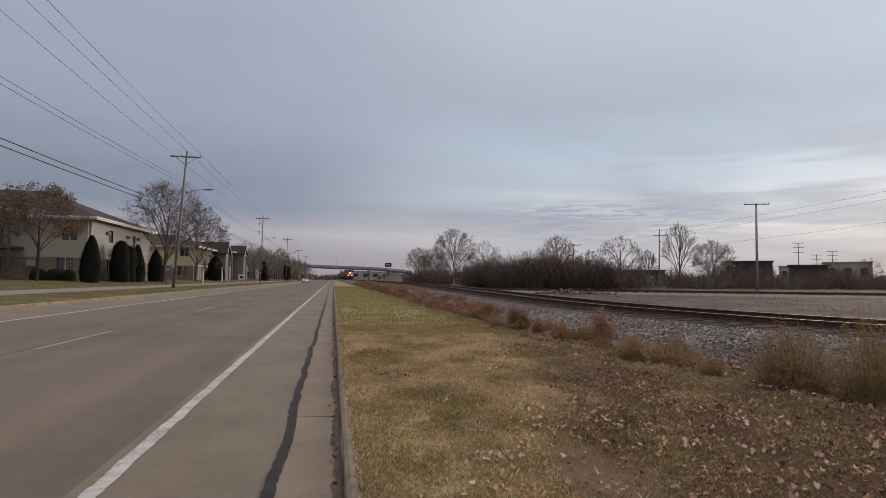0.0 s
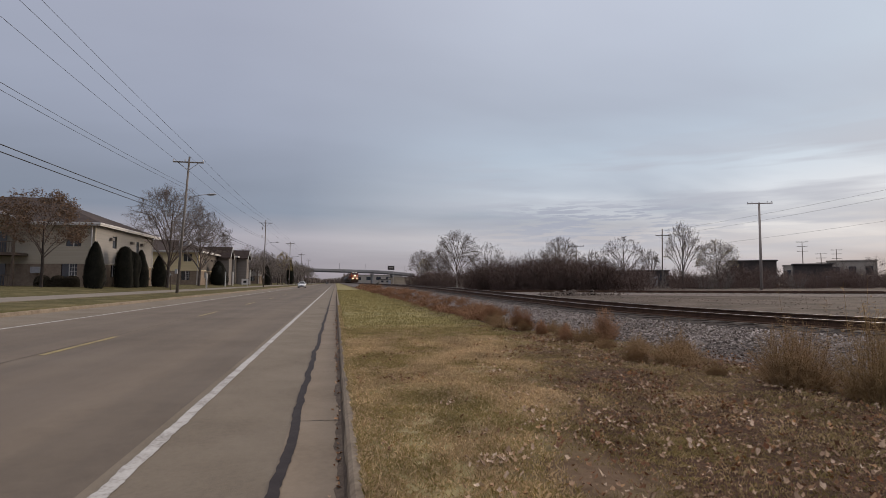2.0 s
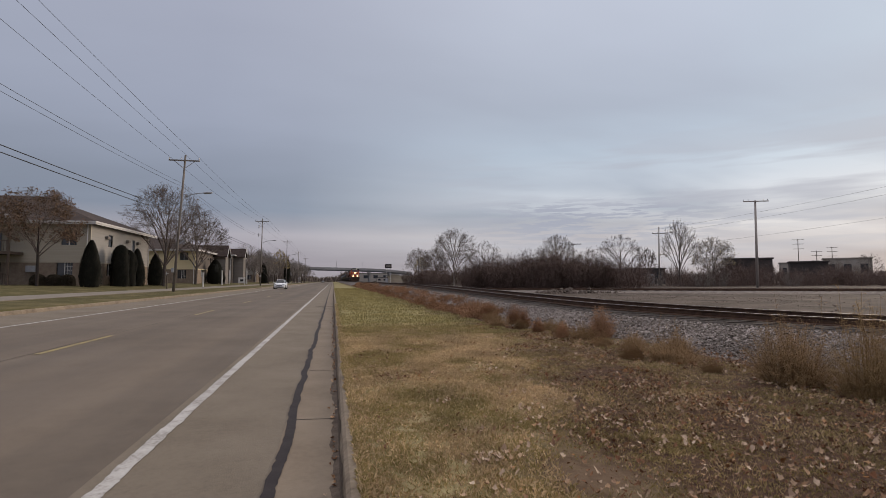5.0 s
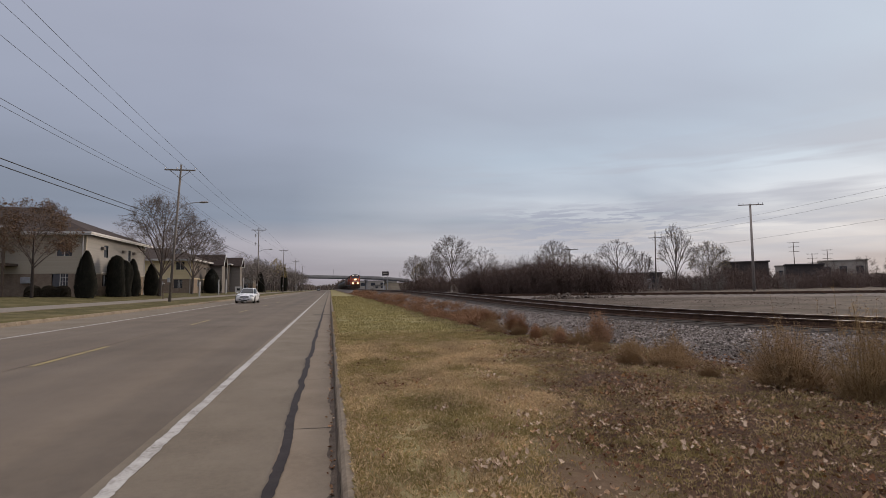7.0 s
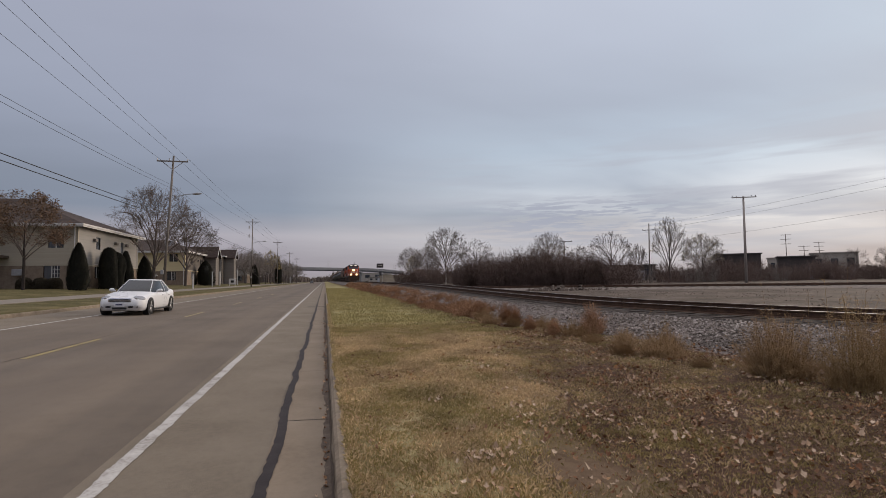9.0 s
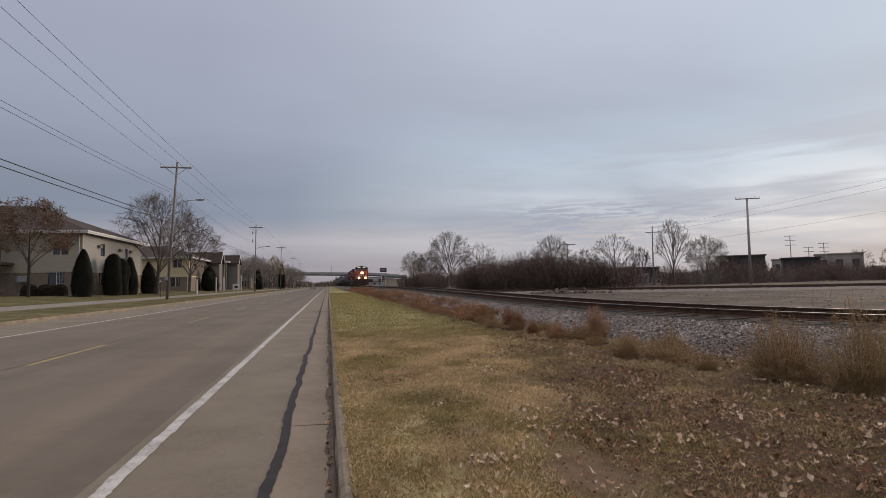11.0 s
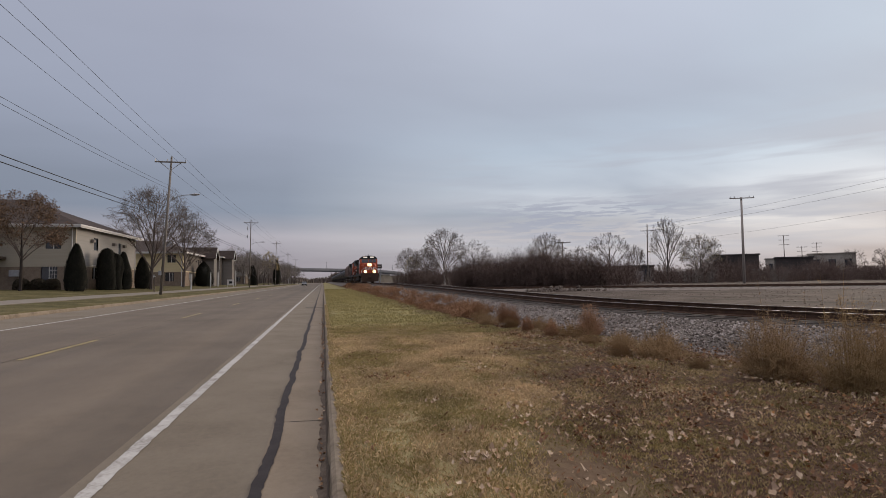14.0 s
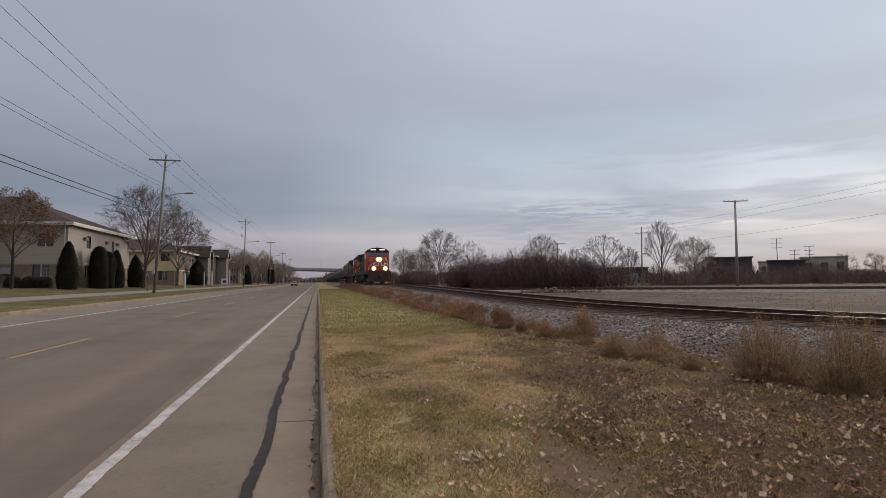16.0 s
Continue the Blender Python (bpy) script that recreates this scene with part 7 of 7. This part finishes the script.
def far_woods():
    """A ragged belt of distant bare woods on the skyline."""
    rng = random.Random(21)
    t = Twigs()
    for i in range(7200):
        a = rng.uniform(-1.25, 1.3) if i < 5600 else rng.uniform(-0.12, 0.12)
        d = rng.uniform(430, 620) if i % 4 else rng.uniform(760, 900)
        x, y = d * math.sin(a), d * math.cos(a)
        if -14 < x < 6 and y < 560:
            continue
        h = 5.5 + 3.5 * noise.noise((a * 14, 0, 0)) + 2 * noise.noise((a * 60, 0, 4)) + rng.uniform(-1.5, 2)
        p = Vector((x, y, 0.3))
        t.limb([p, p + Vector((rng.gauss(0, 0.5), 0, h * 0.6)), p + Vector((rng.gauss(0, 1.2), 0, max(2, h)))], [0.5, 0.75, 0.12], 3)
    o = new("far_woods", mesh_of("far_woods", t.verts, t.faces, M_TWIG))
    tagged(o, "distant bare woods along the skyline", "woods", kind="stuff")


far_woods()


# ---- what moves ----
def spin(wheels, radius, speed, step):
    """Wheels rolling towards -y at a steady speed."""
    n = round(16.0 / step)
    for w in wheels:
        at = w.matrix_basis.translation.copy()
        walk(w, [(i * step, Matrix.Translation(at) @ Matrix.Rotation(i * step * speed / radius, 4, "X")) for i in range(n + 1)])


def car_y(t):
    """The white car slows a little as it comes near."""
    return 31.45 + 14.5 * (8.5 - t) if t < 8.5 else 31.45 - 13.2 * (t - 8.5)


def motions():
    times = [0.5 * i for i in range(33)]
    # the train: 10.9 m/s down the straight
    for thing, behind in TRAIN:
        walk(thing, [(t, pose(TRAIN_X, 66.0 + 10.9 * (16 - t) + behind, track_z(66.0 + 10.9 * (16 - t) + behind + 10))) for t in times])
    spin(lead_wheels, 0.53, 10.9, 1 / 15)
    # the white car passes close by, the dark one follows far behind
    lift = road_z(-7.88)
    walk(white_car, [(t, pose(-7.88, car_y(t), lift, 0, math.degrees(math.atan(CROSS)), 0)) for t in times])
    spin(white_wheels, 0.335, 14.6, 1 / 30)
    lift = road_z(-6.6)
    walk(dark_car, [(t, pose(-6.6, 155.0 + 18.0 * (16 - t), lift, 0, math.degrees(math.atan(CROSS)), 0)) for t in times])
    spin(dark_wheels, 0.335, 14.0, 1 / 30)


motions()
